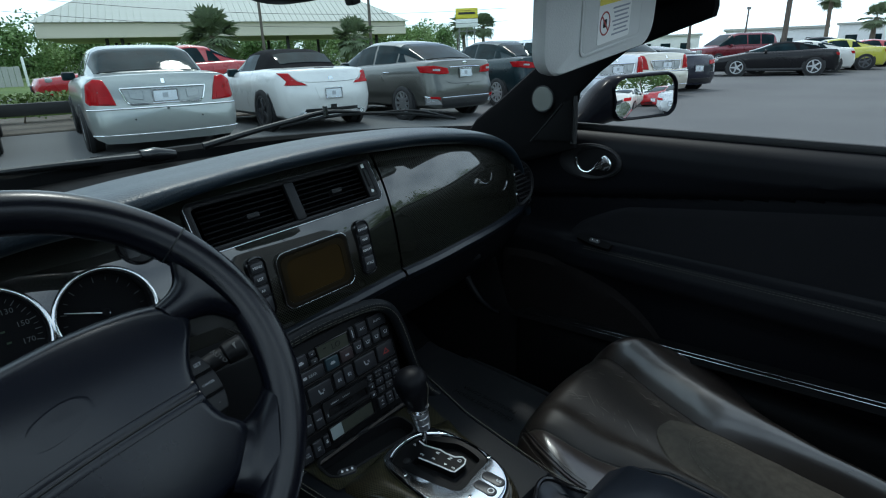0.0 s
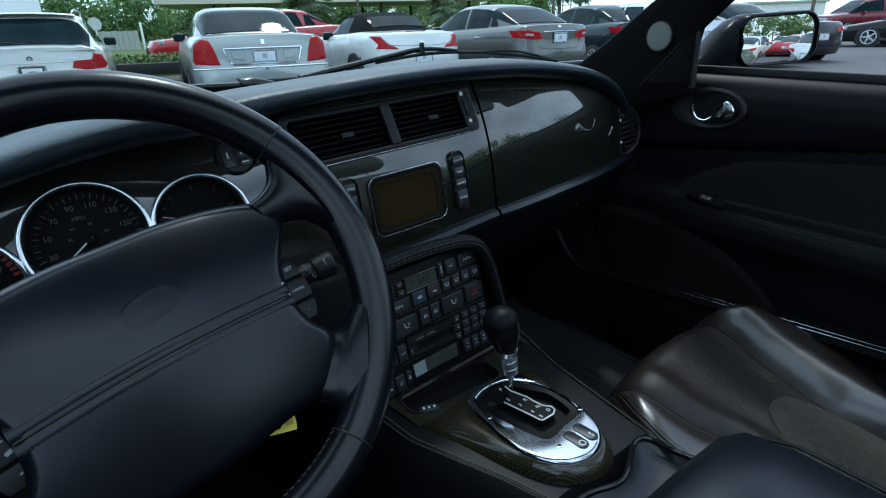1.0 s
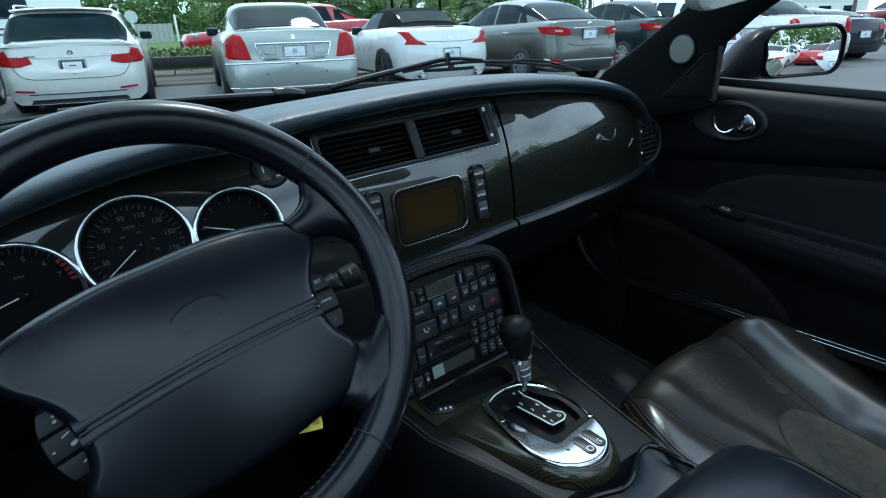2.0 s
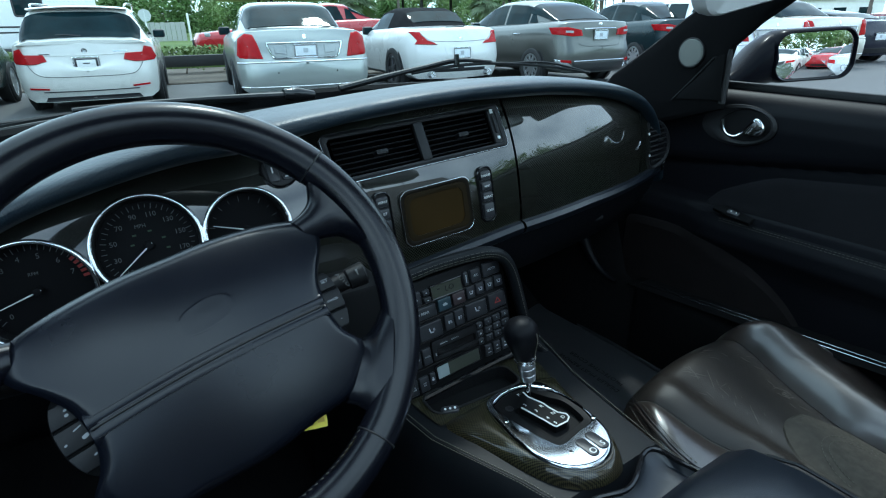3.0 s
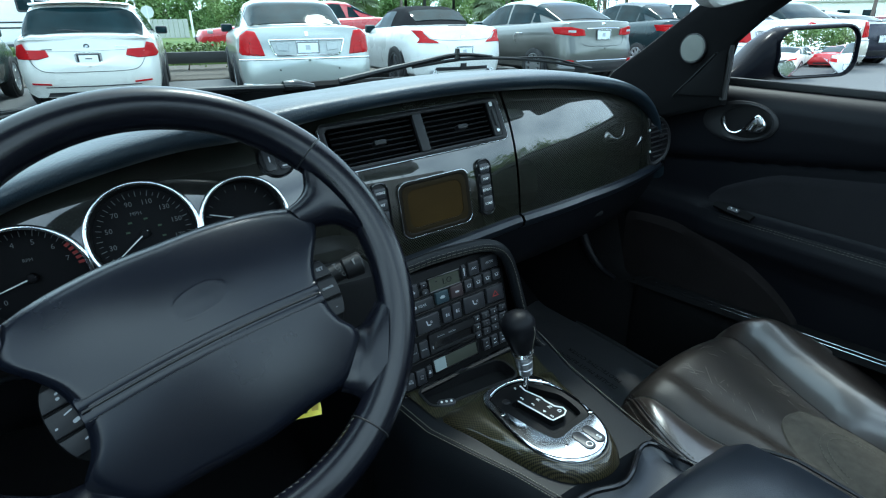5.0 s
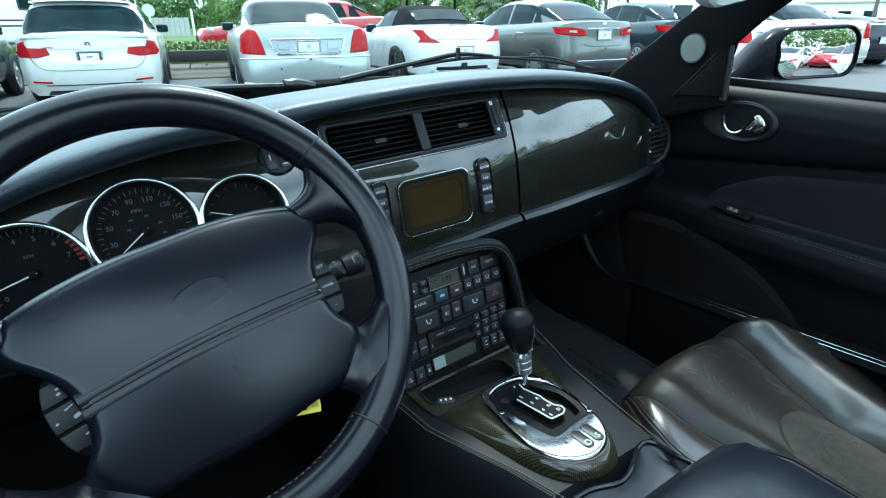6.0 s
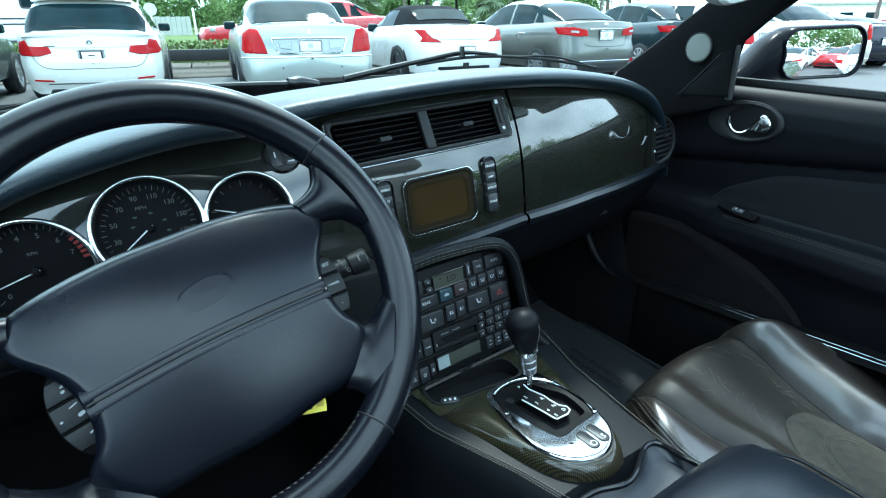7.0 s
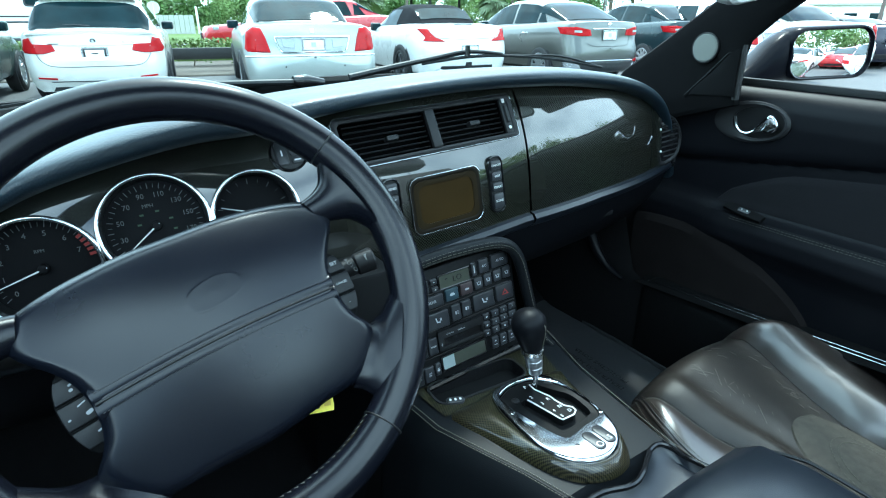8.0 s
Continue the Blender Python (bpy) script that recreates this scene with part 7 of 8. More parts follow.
# grey saloon
GREY = paint("warm_grey_paint", (0.095, 0.096, 0.088), 0.55, 0.3)
COMPACT = dict(
    L=4.62, W=1.77, zb=0.22, wt=0.58, bow=0.12, corner=0.24, cab=(0.50, 3.55),
    belt=((0, 1.0), (0.6, 1.04), (2.5, 0.97), (3.6, 0.92), (4.62, 0.74)), deck=((0, 1.06), (0.2, 1.10), (0.6, 1.12), (3.5, 0.99), (4.62, 0.78)),
    plan=((0, 0.95), (0.5, 0.985), (1.2, 1.0), (3.6, 0.99), (4.62, 0.86)), tail=((0.2, 0.10), (0.3, 0.03), (0.55, 0.0), (0.68, 0.02), (0.74, 0.07), (1.0, 0.09), (1.1, 0.13)),
    nose=((0.2, 0.1), (0.5, 0.0), (0.78, 0.1)), roof=((0.50, 1.10), (0.8, 1.24), (1.1, 1.37), (1.45, 1.455), (1.9, 1.49), (2.3, 1.475), (2.6, 1.41), (3.1, 1.18), (3.55, 0.97)),
    gwidth=((0.5, 0.70), (1.2, 0.77), (2.6, 0.79), (3.55, 0.72)))


def compact_saloon(name, label, m, material, chrome=True):
    a = Car(name, label, m, COMPACT)
    a.body(material)
    a.cabin(material)
    a.pane("rear_window", 0.57, 1.28, 0.36, 1.0, 0, lift=0.012, label="bluish rear window")
    for sd in (-1, 1):
        a.pane("rear_quarter_window", 0.98, 1.22, 0.12, 0.50, sd, sh0=0.20)
        a.pane("rear_door_window", 1.27, 1.98, 0.08, 0.56, sd)
        a.pane("front_door_window", 2.05, 3.05, 0.08, 0.56, sd, sh1=-0.42)
        f = (lambda p: p) if sd > 0 else mirrored
        lamp = a.on_tail("tail_lamp", f([(0.40, 0.855), (0.62, 0.85), (0.86, 0.885), (0.885, 1.00), (0.70, 1.005), (0.43, 0.955)]), LAMP_RED, 0.016, label="angular red tail lamp")
        a.on_tail("lamp_clear", f([(0.60, 0.905), (0.74, 0.915), (0.74, 0.95), (0.60, 0.945)]), LAMP_CLEAR, 0.021, parent=lamp)
        a.on_tail("bumper_corner", f([(0.60, 0.30), (0.84, 0.31), (0.86, 0.47), (0.74, 0.43), (0.64, 0.36)]), SATIN, 0.01)
        a.on_tail("reflector", f([(0.64, 0.40), (0.80, 0.42), (0.81, 0.46), (0.66, 0.45)]), LAMP_RED, 0.014)
        for yy in (1.45, 2.35):
            part("door_handle", box(0.03, 0.20, 0.03, (sd * 0.875, yy, 0.885), 0.01), SATIN, a.t)
        a.door_mirror(2.95, sd, material)
        a_pts = [(sd * (a.shell(y, 0.03)[0] + 0.008), y, a.shell(y, 0.03)[1]) for y in (0.95, 1.3, 2.0, 3.0)]
        if chrome:
            part("window_trim", tube(a_pts, 0.009, 6), CHROME, a.t)
    a.pane("windscreen", 2.7, 3.48, 0.15, 1.0, 0)
    a.strip("boot_chrome", [(-0.38, 0.965), (0, 0.972), (0.38, 0.965)], 0.014, CHROME, 0.01)
    a.number_plate(0, 0.865)
    a.on_tail("bumper_black", [(-0.58, 0.24), (0.58, 0.24), (0.62, 0.41), (-0.62, 0.41)], TRIM, 0.008)
    a.strip("bumper_line", [(-0.6, 0.43), (0, 0.435), (0.6, 0.43)], 0.012, SATIN, 0.006)
    a.strip("boot_joint", [(-0.52, 0.86), (-0.44, 0.70), (0, 0.68), (0.44, 0.70), (0.52, 0.86)], 0.003, TRIM, 0.001)
    part("badge", plate(ellipse(0.10, 0.085, 20), 0.01, 0.003), CHROME, a.t, m=pose(0, a.tail(0, 1.03) - 0.008, 1.03, 90))
    a.wheels((0.95, 3.65), 0.32, ALLOY, 10)
    return a


compact_saloon("saloon_car", "warm grey saloon with chrome window trim", rear_row(7.90, 6.85, 5.2), GREY)
compact_saloon("saloon_car", "dark blue green saloon parked in the row", rear_row(10.9, 6.9, 14), paint("dark_teal_paint", (0.012, 0.026, 0.032), 0.3), False)
compact_saloon("saloon_car", "dark green saloon parked in the row", rear_row(13.6, 8.6, 14), paint("dark_green_paint", (0.02, 0.05, 0.04), 0.3), False)
compact_saloon("saloon_car", "dark green saloon parked beside the white estate", rear_row(-2.42, 8.15, 8), paint("bottle_green_paint", (0.016, 0.042, 0.038), 0.4), False)

# ---- more parked cars ----


def coupe_spec(L, W, H, deck=0.98):
    return dict(
        L=L, W=W, zb=0.18, wt=0.54, bow=0.16, corner=0.26, cab=(0.55, 3.3), belt=((0, 0.88), (0.7, 0.95), (1.8, 0.90), (3.2, 0.88), (L, 0.62)), deck=((0, deck - 0.05), (0.25, deck), (0.8, deck + 0.02), (3.2, 0.92), (L, 0.66)),
        plan=((0, 0.94), (0.6, 0.99), (1.1, 1.0), (1.9, 0.97), (3.4, 0.99), (L, 0.84)), tail=((0.2, 0.10), (0.4, 0.0), (0.7, 0.03), (0.9, 0.10), (1.0, 0.18)), nose=((0.2, 0.08), (0.45, 0.0), (0.7, 0.15)),
        roof=((0.55, deck), (0.95, deck + 0.16), (1.45, H - 0.05), (1.9, H), (2.3, H - 0.04), (2.8, H - 0.22), (3.3, 0.93)), gwidth=((0.55, 0.62), (1.3, 0.72), (2.4, 0.74), (3.3, 0.68)))


def coupe(name, label, m, material, spec, top=None, rim=None, lamp=None):
    a = Car(name, label, m, spec)
    a.body(material)
    a.cabin(top or material, "soft_top" if top else "roof")
    a.pane("rear_window", 0.66, 1.36, 0.45, 1.0, 0, lift=0.012)
    a.pane("windscreen", 2.42, 3.2, 0.15, 1.0, 0)
    for sd in (-1, 1):
        a.pane("door_window", 1.55, 2.75, 0.08, 0.55, sd, sh0=0.15, sh1=-0.42)
        a.pane("quarter_window", 1.10, 1.48, 0.1, 0.5, sd, sh0=0.22)
        f = (lambda p: p) if sd > 0 else mirrored
        a.on_tail("tail_lamp", f([(0.46, 0.72), (0.84, 0.74), (0.86, 0.85), (0.50, 0.83)]), lamp or LAMP_RED, 0.012)
        hl = part("headlamp", box(0.30, 0.16, 0.11, (sd * spec["W"] * 0.36, spec["L"] - 0.42, 0.63), 0.04, 3), LAMP_CLEAR, a.t, m=pose(0, 0, 0))
        a.door_mirror(2.65, sd, material, 0.86)
        part("sill_skirt", box(0.04, 2.2, 0.10, (sd * spec["W"] * 0.485, 2.2, 0.25), 0.015), TRIM, a.t)
    a.number_plate(0, 0.62)
    a.on_tail("bumper_grille", [(-0.6, 0.24), (0.6, 0.24), (0.56, 0.36), (-0.56, 0.36)], TRIM, 0.008)
    part("grille", box(0.9, 0.08, 0.18, (0, spec["L"] - 0.05, 0.42), 0.03, 2), TRIM, a.t)
    a.wheels((0.95, 3.62), 0.345, rim or ALLOY)
    return a


RED = paint("red_paint", (0.38, 0.012, 0.018))
coupe("coupe_car", "red coupe parked across beyond the planting strip", rear_row(8.85, 16.85, -80) @ pose(0, 0, 0.24), RED, coupe_spec(5.9, 1.92, 1.46))
tall_lamp_saloon("saloon_car", "pale silver saloon with red tail lamps", rear_row(11.0, 5.3, 18), paint("pale_silver_paint", (0.55, 0.58, 0.62), 0.5, 0.3))
tall_lamp_saloon("saloon_car", "champagne coloured saloon with red tail lamps", rear_row(13.9, 5.45, 18), paint("champagne_paint", (0.55, 0.52, 0.44), 0.4, 0.3))
coupe("sports_car", "dark blue sports coupe with a vented tail", rear_row(16.2, 5.55, 20), paint("dark_blue_sports_paint", (0.015, 0.016, 0.03), 0.3), coupe_spec(4.4, 1.90, 1.25), rim=DARK_ALLOY)
coupe("convertible_car", "black convertible with its roof closed, parked side on", rear_row(26.9, 4.1, -20), paint("black_paint", (0.008, 0.008, 0.010)), coupe_spec(4.79, 1.89, 1.29), top=CLOTH_TOP)
coupe("coupe_car", "lime yellow coupe in the far row", rear_row(32.2, 3.3, -24), paint("lime_paint", (0.50, 0.48, 0.05)), coupe_spec(4.8, 1.9, 1.36), rim=DARK_ALLOY)
coupe("coupe_car", "white coupe in the far row", rear_row(29.3, 4.0, -22), WHITE, coupe_spec(4.7, 1.85, 1.32))
coupe("coupe_car", "red coupe at the end of the far row", rear_row(36.0, 2.6, -24), RED, coupe_spec(4.6, 1.85, 1.3))
compact_saloon("saloon_car", "black saloon behind the far row", rear_row(35.8, 4.6, -10), paint("black_saloon_paint", (0.01, 0.01, 0.012)), False)

# red sport utility vehicle
SUV = dict(
    L=5.15, W=2.02, zb=0.30, wt=0.74, bow=0.06, corner=0.16, cab=(0.10, 3.9), belt=((0, 1.12), (2.5, 1.13), (4.0, 1.10), (5.15, 1.0)), deck=((0, 1.16), (3.8, 1.18), (4.2, 1.16), (5.15, 1.06)),
    plan=((0, 0.98), (0.5, 1.0), (4.4, 1.0), (5.15, 0.94)), tail=((0.3, 0.04), (0.6, 0.0), (1.2, 0.06)), nose=((0.3, 0.04), (0.7, 0.0), (1.05, 0.06)),
    roof=((0.10, 1.2), (0.25, 1.6), (0.45, 1.84), (1.0, 1.88), (2.6, 1.88), (2.95, 1.82), (3.5, 1.48), (3.9, 1.18)), gwidth=((0.1, 0.90), (2.5, 0.92), (3.9, 0.84)))
a = Car("sport_utility_car", "dark red sport utility vehicle with a chrome grille", rear_row(38.6, 9.6, -52), SUV)
MAROON = paint("maroon_paint", (0.16, 0.012, 0.022), 0.3)
a.body(MAROON)
a.cabin(MAROON)
for sd in (-1, 1):
    a.pane("rear_side_window", 0.45, 1.25, 0.1, 0.56, sd)
    a.pane("rear_door_window", 1.33, 2.1, 0.1, 0.56, sd)
    a.pane("front_door_window", 2.18, 3.3, 0.1, 0.56, sd, sh1=-0.4)
    part("headlamp", box(0.34, 0.16, 0.24, (sd * 0.76, 5.03, 0.86), 0.04, 3), LAMP_CLEAR, a.t)
    a.door_mirror(3.2, sd, MAROON)
a.pane("windscreen", 3.0, 3.84, 0.15, 1.0, 0)
part("grille", box(1.1, 0.10, 0.20, (0, 5.09, 0.86), 0.03), CHROME, a.t)
part("lower_grille", box(1.2, 0.08, 0.16, (0, 5.10, 0.56), 0.03), TRIM, a.t)
a.wheels((0.95, 3.95), 0.40, ALLOY, 6)

# cars that the door mirror shows, behind
coupe("coupe_car", "bright red coupe parked behind", rear_row(1.75, -7.6, 155), RED, coupe_spec(4.6, 1.88, 1.33))
coupe("coupe_car", "silver coupe parked behind", rear_row(2.35, -4.9, 150), paint("silver_paint", (0.55, 0.57, 0.58), 0.5), coupe_spec(4.5, 1.85, 1.34))
coupe("coupe_car", "white coupe parked behind", rear_row(-0.5, -6.4, 168), WHITE, coupe_spec(4.5, 1.85, 1.3))
compact_saloon("saloon_car", "white saloon parked behind", rear_row(1.6, -14.5, 155), WHITE)
compact_saloon("saloon_car", "silver saloon parked behind", rear_row(-1.0, -14.0, 155), paint("grey_silver_paint", (0.4, 0.42, 0.43), 0.5))

# motor home at the far left
van = thing("motor_home", "white motor home with dark stripes and small windows", "motor home", rear_row(-5.5, 21.0, 55))
VW = paint("motor_home_white", (0.78, 0.80, 0.80))
part("coach_body", box(2.4, 7.5, 2.3, (0, 3.75, 1.65), 0.12, 3), VW, van)
part("skirt", box(2.3, 7.3, 0.3, (0, 3.75, 0.42), 0.04), TRIM, van)
for i, zz in enumerate((1.0, 1.16, 2.45)):
    part("stripe", box(0.012, 7.0, 0.05, (1.205, 3.75, zz), 0.003), TRIM, van)
for yy in (1.0, 2.8, 5.0):
    w = part("window", box(0.02, 0.9, 0.5, (1.205, yy, 1.75), 0.01), GLASS_DARK, van)
    part("window_frame", ringplate(rounded(1.0, 0.6, 0.08, 4), rounded(0.9, 0.5, 0.06, 4), 0.01, lift=0.01), TRIM, w, m=pose(1.21, yy, 1.75, 90, 0, 90))
for yy in (1.4, 6.0):
    for sd in (-1, 1):
        wheel_at(van, sd * 1.16, yy, 0.37, sd, SATIN, 6)

# ---- planting strip, rail, hedge, road ----
BEAM = mat("black_rail_timber", (0.018, 0.018, 0.018), 0.7, grain=0.4, grain_scale=40)
MULCH = ground_mat("mulch", (0.05, 0.042, 0.034), (0.19, 0.168, 0.145), 22, bump=0.9)
LEAF = mat("hedge_leaf", (0.12, 0.17, 0.04), 0.6, vary=0.5, vary_scale=1.5)
TREE_LEAF = mat("tree_leaf", (0.13, 0.21, 0.06), 0.6, vary=0.45, vary_scale=0.6)
TREE_LEAF_B = mat("tree_leaf_light", (0.19, 0.27, 0.085), 0.6, vary=0.4, vary_scale=0.6)
PALM_LEAF = mat("palm_leaf", (0.16, 0.20, 0.11), 0.6, vary=0.35, vary_scale=2)
BARK = mat("bark", (0.14, 0.11, 0.085), 0.9, grain=0.8, grain_scale=30, vary=0.3, vary_scale=4)
CONCRETE = ground_mat("concrete_path", (0.34, 0.34, 0.32), (0.5, 0.5, 0.47), 30)
STRIP = pose(0, 0, 0, 0, 0, -10)


def slab(name, x0, x1, y0, y1, z, material, label, h=0.1):
    ob = part(name, box(x1 - x0, y1 - y0, h, ((x0 + x1) / 2, (y0 + y1) / 2, z - h / 2), 0.02, 1), material, m=STRIP, smooth=False)
    return tagged(ob, label, name.replace("_", " "), kind="structure")


slab("planting_bed", -30, 22, 12.7, 17.0, 0.035, MULCH, "pale gravel and mulch of the planting strip")
slab("grass_verge", -60, 60, 17.2, 19.0, 0.08, GRASS, "mown grass verge beside the road")
slab("pavement", -60, 60, 19.0, 20.6, 0.10, CONCRETE, "pale concrete pavement beside the road")
slab("grass_field", -90, 120, 30.0, 140.0, 0.10, GRASS, "grass on the far side of the road")
slab("planting_mound", -0.6, 6.6, 17.0, 19.4, 0.24, GRASS, "low grass mound under the red coupe", 0.24)
rail = thing("guard_rail", "black timber guard rail on short posts", "guard rail", STRIP)
for i in range(14):
    part("rail_beam", box(2.75, 0.14, 0.24, (-20 + 2.8 * i, 13.75, 0.40), 0.02), BEAM, rail)
    part("post", box(0.16, 0.14, 0.4, (-18.6 + 2.8 * i, 13.90, 0.2), 0.02), BEAM, rail)


def leaves(n, place, size, seed, bm=None, flat=0.0):
    """Many small folded leaves; place() gives where each one sits."""
    r = random.Random(seed)
    verts, faces = [], []
    for i in range(n):
        p = place(r)
        d = Vector((r.gauss(0, 1), r.gauss(0, 1), r.gauss(0, 1) * (1 - flat))).normalized()
        w = d.orthogonal().normalized() @ Matrix.Rotation(r.uniform(0, 6.28), 3, d)
        l = size * r.uniform(0.6, 1.4)
        k = len(verts)
        verts += [p - d * l * 0.5, p + w * l * 0.32, p + d * l * 0.5, p - w * l * 0.32]
        faces.append((k, k + 1, k + 2, k + 3))
    me = bpy.data.meshes.new("leaves")
    me.from_pydata(verts, [], faces)
    return me


def leaf_part(name, me, material, parent, label="", kind=""):
    me.materials.append(material)
    ob = new(name, me)
    ob.parent = parent
    return tagged(ob, label, kind=kind)


hedge = thing("hedge", "clipped green hedge behind the guard rail", "hedge", STRIP)
leaf_part("hedge_leaves", leaves(26000, lambda r: Vector((r.uniform(-14, 12), 15.2 + r.gauss(0, 0.24), min(0.62, abs(r.gauss(0.46, 0.12))) + 0.04 * math.sin(r.uniform(0, 50)))), 0.085, 11), LEAF, hedge, kind="stuff")
for i in range(18):
    x = -13 + 1.4 * i
    part("hedge_stem", tube([(x, 15.2, 0.0), (x + 0.05, 15.15, 0.2), (x + 0.15, 15.1, 0.4)], [0.02, 0.015, 0.008], 5), BARK, hedge)


def tree(x, y, h, w, seed, material, n=2600, trunk=0.28):
    """A tree: trunk, limbs, and a crown of leaf clumps with gaps."""
    r = random.Random(seed)
    t = thing("tree", "leafy green broad tree", "tree", pose(x, y, 0, 0, 0, r.uniform(0, 360)), group="trees along the road")
    top = Vector((r.uniform(-0.3, 0.3), r.uniform(-0.3, 0.3), h * 0.55))
    bm = tube([(0, 0, -0.1), (0.03, 0.02, h * 0.2), top * 0.75, top], [h * 0.035, h * 0.026, h * 0.02, h * 0.012], 8)
    clumps = []
    for i in range(9):
        a, e = r.uniform(0, 6.28), r.uniform(0.25, 1.0)
        q = Vector((math.cos(a) * w * 0.42 * r.uniform(0.4, 1), math.sin(a) * w * 0.42 * r.uniform(0.4, 1), h * (trunk + (0.95 - trunk) * e)))
        s = top * r.uniform(0.45, 0.95)
        bm = tube([s, s.lerp(q, 0.5) + Vector((0, 0, 0.05 * h)), q], [h * 0.012, h * 0.008, h * 0.003], 5, bm=bm)
        clumps.append((q, w * r.uniform(0.14, 0.26)))
    for i in range(12):
        a = r.uniform(0, 6.28)
        clumps.append((Vector((math.cos(a) * w * 0.45 * r.random() ** 0.5, math.sin(a) * w * 0.45 * r.random() ** 0.5, h * r.uniform(trunk + 0.05, 0.9))), w * r.uniform(0.10, 0.2)))
    part("trunk", bm, BARK, t)

    def place(q):
        c, s = q.choice(clumps)
        d = Vector((q.gauss(0, 1), q.gauss(0, 1), q.gauss(0, 0.8)))
        return c + d.normalized() * s * q.random() ** 0.4

    leaf_part("crown", leaves(n, place, h * 0.066, seed + 50), material, t, kind="")
    return t


r0 = random.Random(8)
for i in range(26):
    k = i / 25
    az = radians(-20 + 66 * k)
    left = az < radians(9.5)
    d = (62 if left else 92) + r0.uniform(-4, 8)
    h = r0.uniform(3.4, 4.6) if left else r0.uniform(4.2, 5.4)
    tree(-0.4 + d * math.sin(az), d * math.cos(az), h, h * 1.7, 20 + i, TREE_LEAF if i % 2 else TREE_LEAF_B, n=6500, trunk=0.02)
# trees the mirror shows, plus unseen ones added to bound reflections and low skylight
for i, (x, y, h) in enumerate(((8, -34, 8), (1.5, -30, 9), (-4, -33, 8), (5, -38, 9), (14, -36, 8), (-11, -30, 9), (24, -30, 9), (-20, -20, 9), (-22, -4, 8), (-20, 9, 8), (29, -24, 9), (33, -17, 9), (34, -10, 8), (36, -4, 8), (20, -34, 9))):
    tree(x, y, h * 0.74, h * 1.1, 90 + i, TREE_LEAF if i % 2 else TREE_LEAF_B, trunk=0.15)


def palm(x, y, h, seed, n=26, span=1.7, skirt=True):
    r = random.Random(seed)
    t = thing("palm_tree", "cabbage palm with a round head of fan leaves", "palm tree", pose(x, y, 0), group="palms")
    part("trunk", tube([(0, 0, -0.1), (0.05, 0, h * 0.4), (0.0, 0.05, h * 0.8), (0, 0, h)], [0.2, 0.16, 0.15, 0.17], 9), BARK, t)
    for i in range(n):
        a, up = r.uniform(0, 6.28), r.uniform(-0.95, 1.45)
        l = span * r.uniform(0.64, 0.88)
        d = Vector((math.cos(a) * math.cos(up), math.sin(a) * math.cos(up), math.sin(up)))
        side = Vector((-math.sin(a), math.cos(a), 0))
        hub = Vector((0, 0, h)) + d * l * 0.75
        bm = tube([Vector((0, 0, h)), hub], 0.014, 4)
        rise = side.cross(d)
        for j in range(15):
            q = radians(-105 + 15 * j)
            e = d * math.cos(q) + side * math.sin(q)
            ln = l * (0.80 - 0.25 * abs(q) / 1.83) * r.uniform(0.85, 1.1)
            w = e.cross(rise) * 0.060 * l
            mid = hub + e * ln * 0.55 + rise * 0.05 * l
            tip = hub + e * ln - Vector((0, 0, 0.30 * ln * r.uniform(0.5, 1.2)))
            vs = [bm.verts.new(v) for v in (hub, mid - w, tip, mid + w)]
            bm.faces.new(vs[:3])
            bm.faces.new((vs[0], vs[2], vs[3]))
        part("frond", bm, PALM_LEAF, t, smooth=False)
    return t


def at(az, d):
    return -0.4 + d * math.sin(radians(az)), -0.37 + d * math.cos(radians(az))


for i, (az, d, h, sp) in enumerate(((25.2, 40, 2.75, 1.75), (38.0, 44, 2.5, 1.5), (48.6, 50, 3.5, 1.15), (50.5, 56, 3.6, 1.2), (79.5, 58, 4.6, 1.0), (82.6, 50, 2.7, 1.0), (62.0, 30, 4.4, 1.6), (-2.5, 48, 4.0, 2.0))):
    palm(*at(az, d), h, 60 + i, 72 if i < 4 else 42, sp)

# ---- long canopy building ----
CREAM = mat("cream_fascia", (0.62, 0.57, 0.47), 0.7, vary=0.06, vary_scale=0.6)
ROOF_METAL = mat("pale_metal_roof", (0.40, 0.41, 0.37), 0.6, 0.0, vary=0.08, vary_scale=0.7)
bx, by = at(12.0, 60)
ex, ey = at(43.0, 64)
length = math.hypot(ex - bx, ey - by)
can = thing("canopy_building", "long open canopy with a pale ribbed hip roof", "canopy", pose(bx, by, 0, 0, 0, math.degrees(math.atan2(ey - by, ex - bx))))
ZE, ZR, DEP = 3.45, 8.6, 15.0
part("fascia_board", box(length, DEP, 1.25, (length / 2, DEP / 2, ZE + 0.625), 0.03, 1), CREAM, can, smooth=False)
o = 0.35
part("hip_roof", loft([[(-o, -o, ZE + 1.26), (length + o, -o, ZE + 1.26), (length + o, DEP + o, ZE + 1.26), (-o, DEP + o, ZE + 1.26)], [(5.5, DEP / 2, ZR), (length - 6, DEP / 2, ZR), (length - 6, DEP / 2 + 0.1, ZR), (5.5, DEP / 2 + 0.1, ZR)]], closed=True, caps=True), ROOF_METAL, can, smooth=False)
for i in range(60):
    x = 0.3 + (length - 0.6) * i / 59
    k = min(1, x / 5.5, (length - x) / 6.0)
    yy, zz = -o + (DEP / 2 + o) * k, ZE + 1.26 + (ZR - ZE - 1.26) * k
    part("roof_rib", tube([(x, -o, ZE + 1.3), (x, yy, zz + 0.04)], 0.045, 4), ROOF_METAL, can, smooth=False)
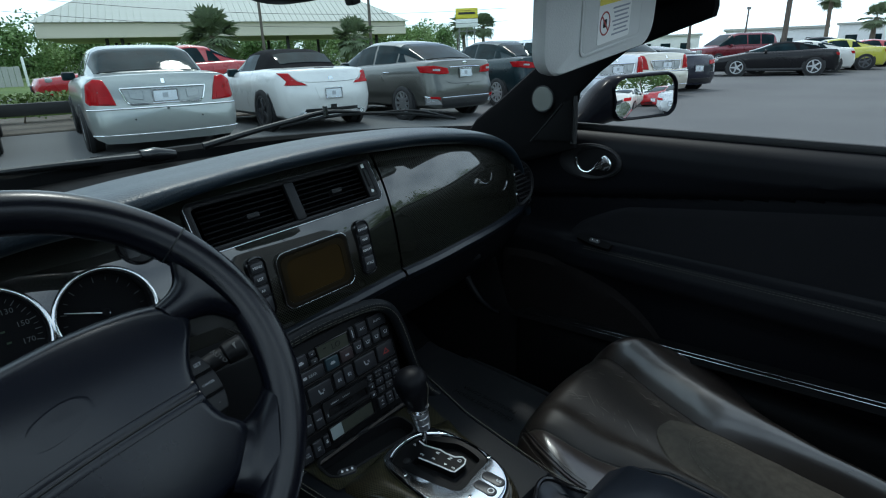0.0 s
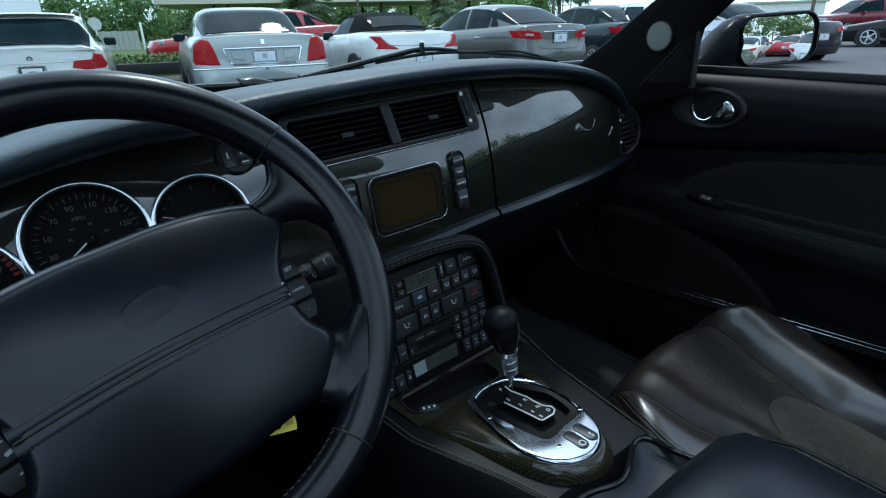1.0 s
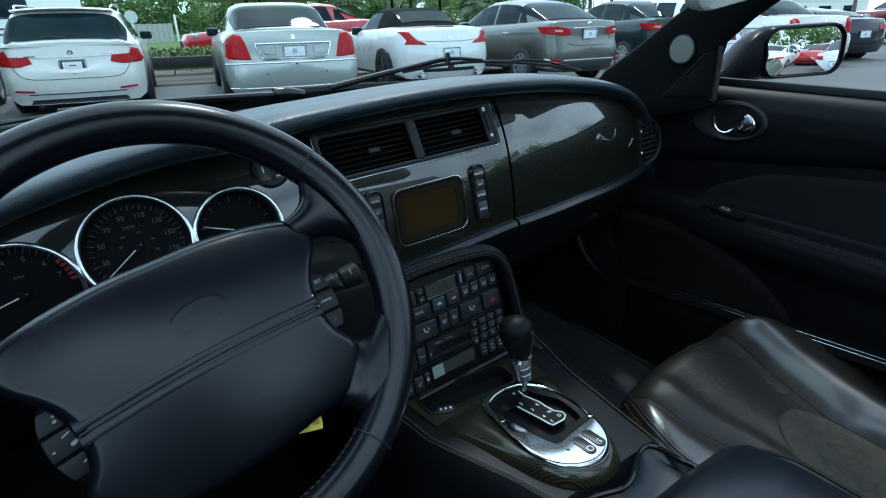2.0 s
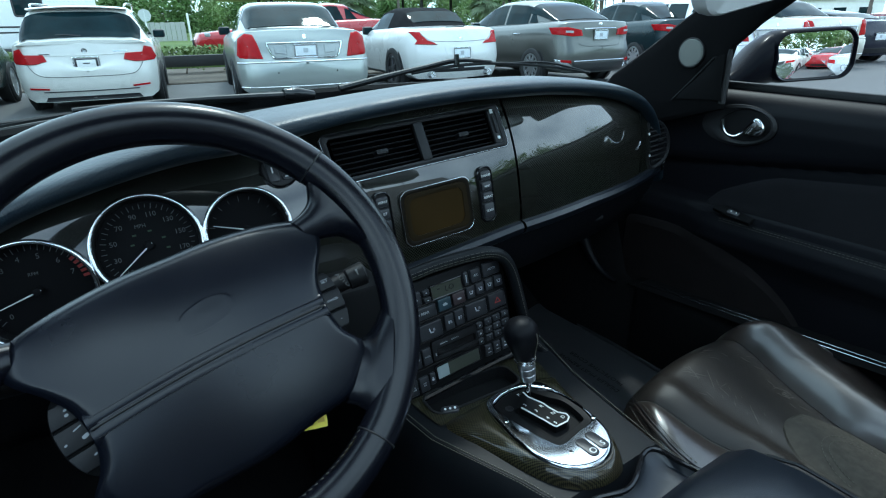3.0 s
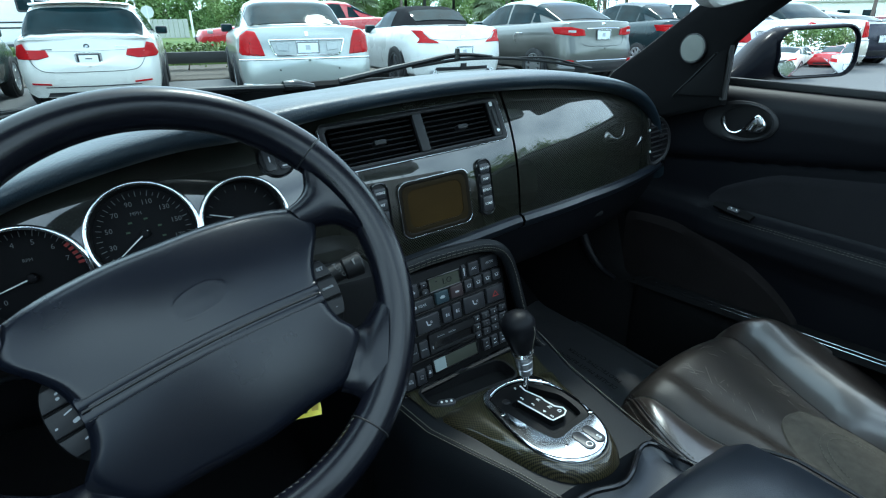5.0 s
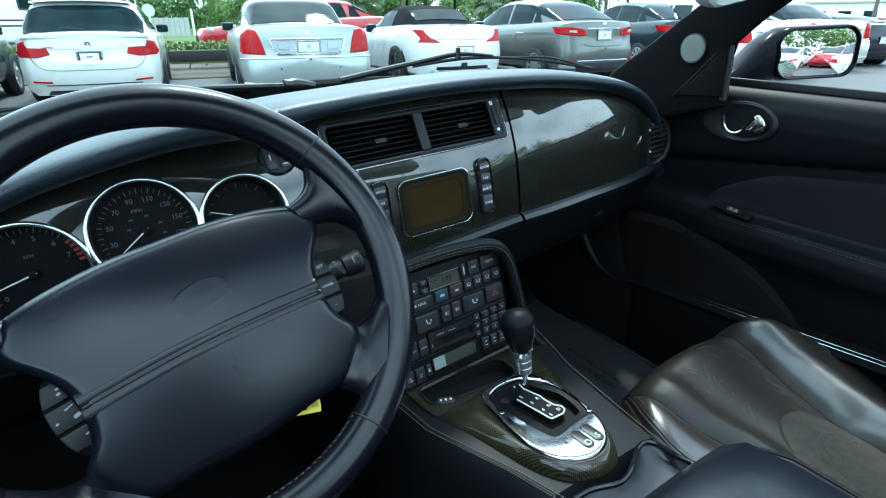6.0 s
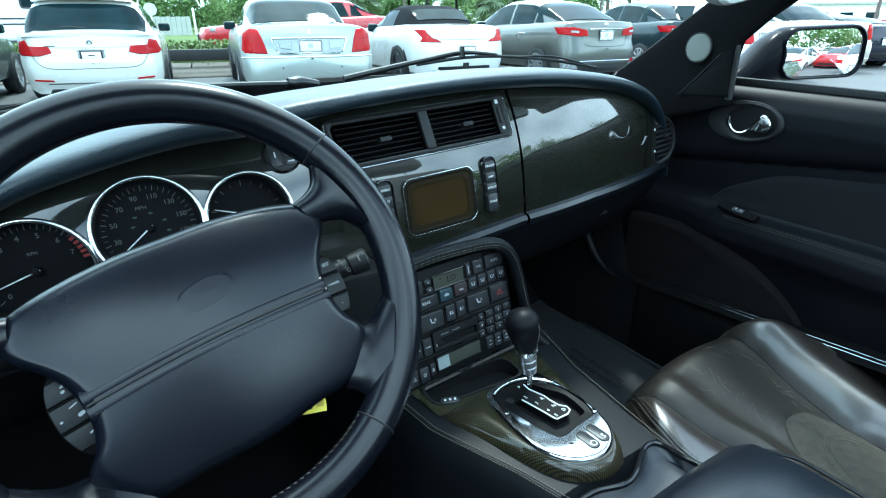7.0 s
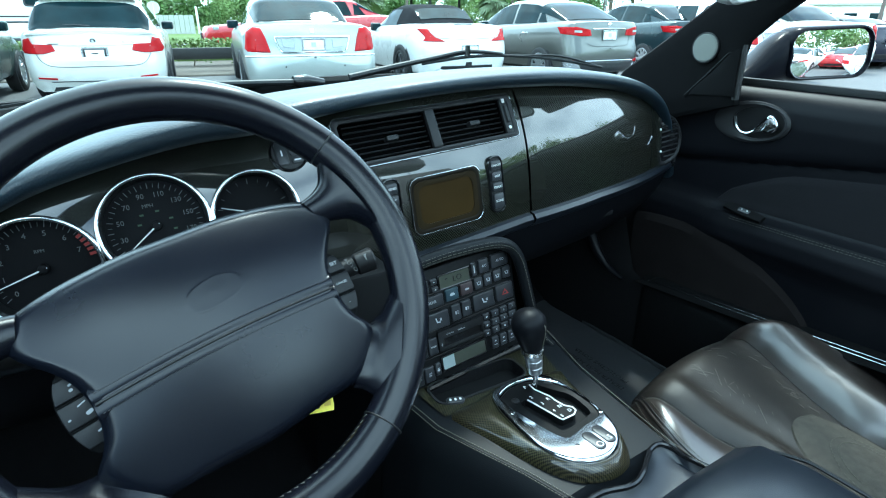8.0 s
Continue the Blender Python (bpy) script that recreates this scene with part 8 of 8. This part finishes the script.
for x in (5, 6.2, 13.5, 14.8, 21, 27, 30.5):
    for yy in (1.5, DEP - 1.5):
        part("column", box(0.28, 0.28, ZE, (x, yy, ZE / 2), 0.02), BEAM, can)

# ---- sign, poles, fence, wires, far buildings ----
STEEL = mat("grey_pole_steel", (0.22, 0.22, 0.22), 0.6, 0.3)
WOOD_POLE = mat("weathered_pole", (0.12, 0.10, 0.085), 0.9, grain=0.6, grain_scale=20)


def pole(az, d, h, r, material, lean=0.0, label="slim utility pole beside the road"):
    x, y = at(az, d)
    t = thing("utility_pole", label, "pole", pose(x, y, 0, 0, lean, 0))
    part("shaft", tube([(0, 0, -0.1), (0, 0, h * 0.6), (0, 0, h)], [r, r * 0.85, r * 0.65], 8), material, t)
    part("cap", box(r * 3, r * 3, r * 2, (0, 0, h), 0.01), STEEL, t)
    return t


pole(29.6, 40, 9, 0.10, WOOD_POLE)
pole(39.6, 46, 10, 0.12, WOOD_POLE)
lp = pole(76.6, 36, 11, 0.14, WOOD_POLE, -1)
pole(73.6, 62, 4.4, 0.10, WOOD_POLE, 3)
pole(69.2, 42, 3.0, 0.12, WOOD_POLE)
pole(48.0, 52, 4.0, 0.10, WOOD_POLE)
sx, sy = at(48.9, 47)
sg = thing("roadside_sign", "yellow and white roadside sign on a steel frame", "sign", pose(sx, sy, 0, 0, 0, -49))
part("sign_panel", box(1.75, 0.15, 0.75, (0, 0, 4.2), 0.02), YELLOW, sg, "yellow upper panel")
part("sign_panel", box(1.75, 0.15, 0.62, (0, 0, 3.48), 0.02), PAPER, sg, "white lower panel")
part("sign_bar", box(1.3, 0.02, 0.16, (0, -0.09, 4.2)), TRIM, sg)
for x in (-0.6, 0.0, 0.6):
    part("sign_post", box(0.09, 0.09, 3.2, (x, 0, 1.6)), STEEL, sg)
for zz in (2.9, 2.3, 1.7):
    part("cross_bar", box(1.5, 0.07, 0.06, (0, 0, zz)), STEEL, sg)
fx, fy = at(3.0, 44)
fn = thing("fence", "pale board fence before the trees", "fence", pose(fx, fy, 0, 0, 0, -6))
brd = None
for i in range(42):
    k = pose(-7.2 + 0.31 * i, 0, 0.64 + 0.01 * math.sin(i * 3.1))
    if brd is None:
        brd = part("board", box(0.29, 0.03, 1.28, (0, 0, 0), 0.006, 1), mat("pale_fence", (0.40, 0.40, 0.37), 0.8, vary=0.15, vary_scale=2), fn, m=k)
    else:
        ob = new("board", brd.data)
        ob.parent, ob.matrix_basis = fn, k
part("end_post", box(0.14, 0.14, 1.8, (5.9, 0, 0.9), 0.02), PAPER, fn)
qx, qy = at(7.3, 33)
st = thing("road_sign", "back of a pale round road sign on a post", "road sign", pose(qx, qy, 0, 0, 0, -6))
part("sign_disc", plate(ellipse(0.62, 0.62, 8), 0.02), mat("sign_back_grey", (0.55, 0.58, 0.56), 0.5), st, m=pose(0, -0.03, 1.58, 90))
part("sign_post", tube([(0, 0, 0), (0, 0, 1.8)], 0.035, 6), PAPER, st)
wires = thing("overhead_wires", "thin overhead wires between the poles", "wires", pose(20, 33, 6))
for k, zz in enumerate((6.2, 5.3)):
    p = [Vector(at(-6 + 4.2 * i, 46)).to_3d() + Vector((0, 0, zz - 0.22 * i + 0.02 * (i - 6) ** 2)) for i in range(15)]
    put("wire", tube(p, 0.018, 4), TRIM, wires)
for az, d, w, h, lab in ((75.8, 70, 9, 2.6, "low white building behind the far cars"), (64, 75, 16, 2.4, "long pale building in the distance"), (86, 80, 16, 3.0, "pale building beyond the far row")):
    x, y = at(az, d)
    b = thing("building", lab, "building", pose(x, y, 0, 0, 0, -az))
    part("wall", box(w, 6, h, (0, 3, h / 2), 0.03, 1), PAPER, b, smooth=False)
    part("roof", box(w + 0.5, 6.5, 0.25, (0, 3, h + 0.12), 0.03, 1), ROOF_METAL, b, smooth=False)
    for i in range(int(w / 2.2)):
        wn_ = part("window", box(1.1, 0.08, 0.9, (-w / 2 + 1.3 + 2.2 * i, -0.03, h * 0.5), 0.02, 1), GLASS_DARK, b, smooth=False)
        part("window_sill", box(1.2, 0.12, 0.08, (-w / 2 + 1.3 + 2.2 * i, -0.06, h * 0.5 - 0.5)), CREAM, wn_, smooth=False)
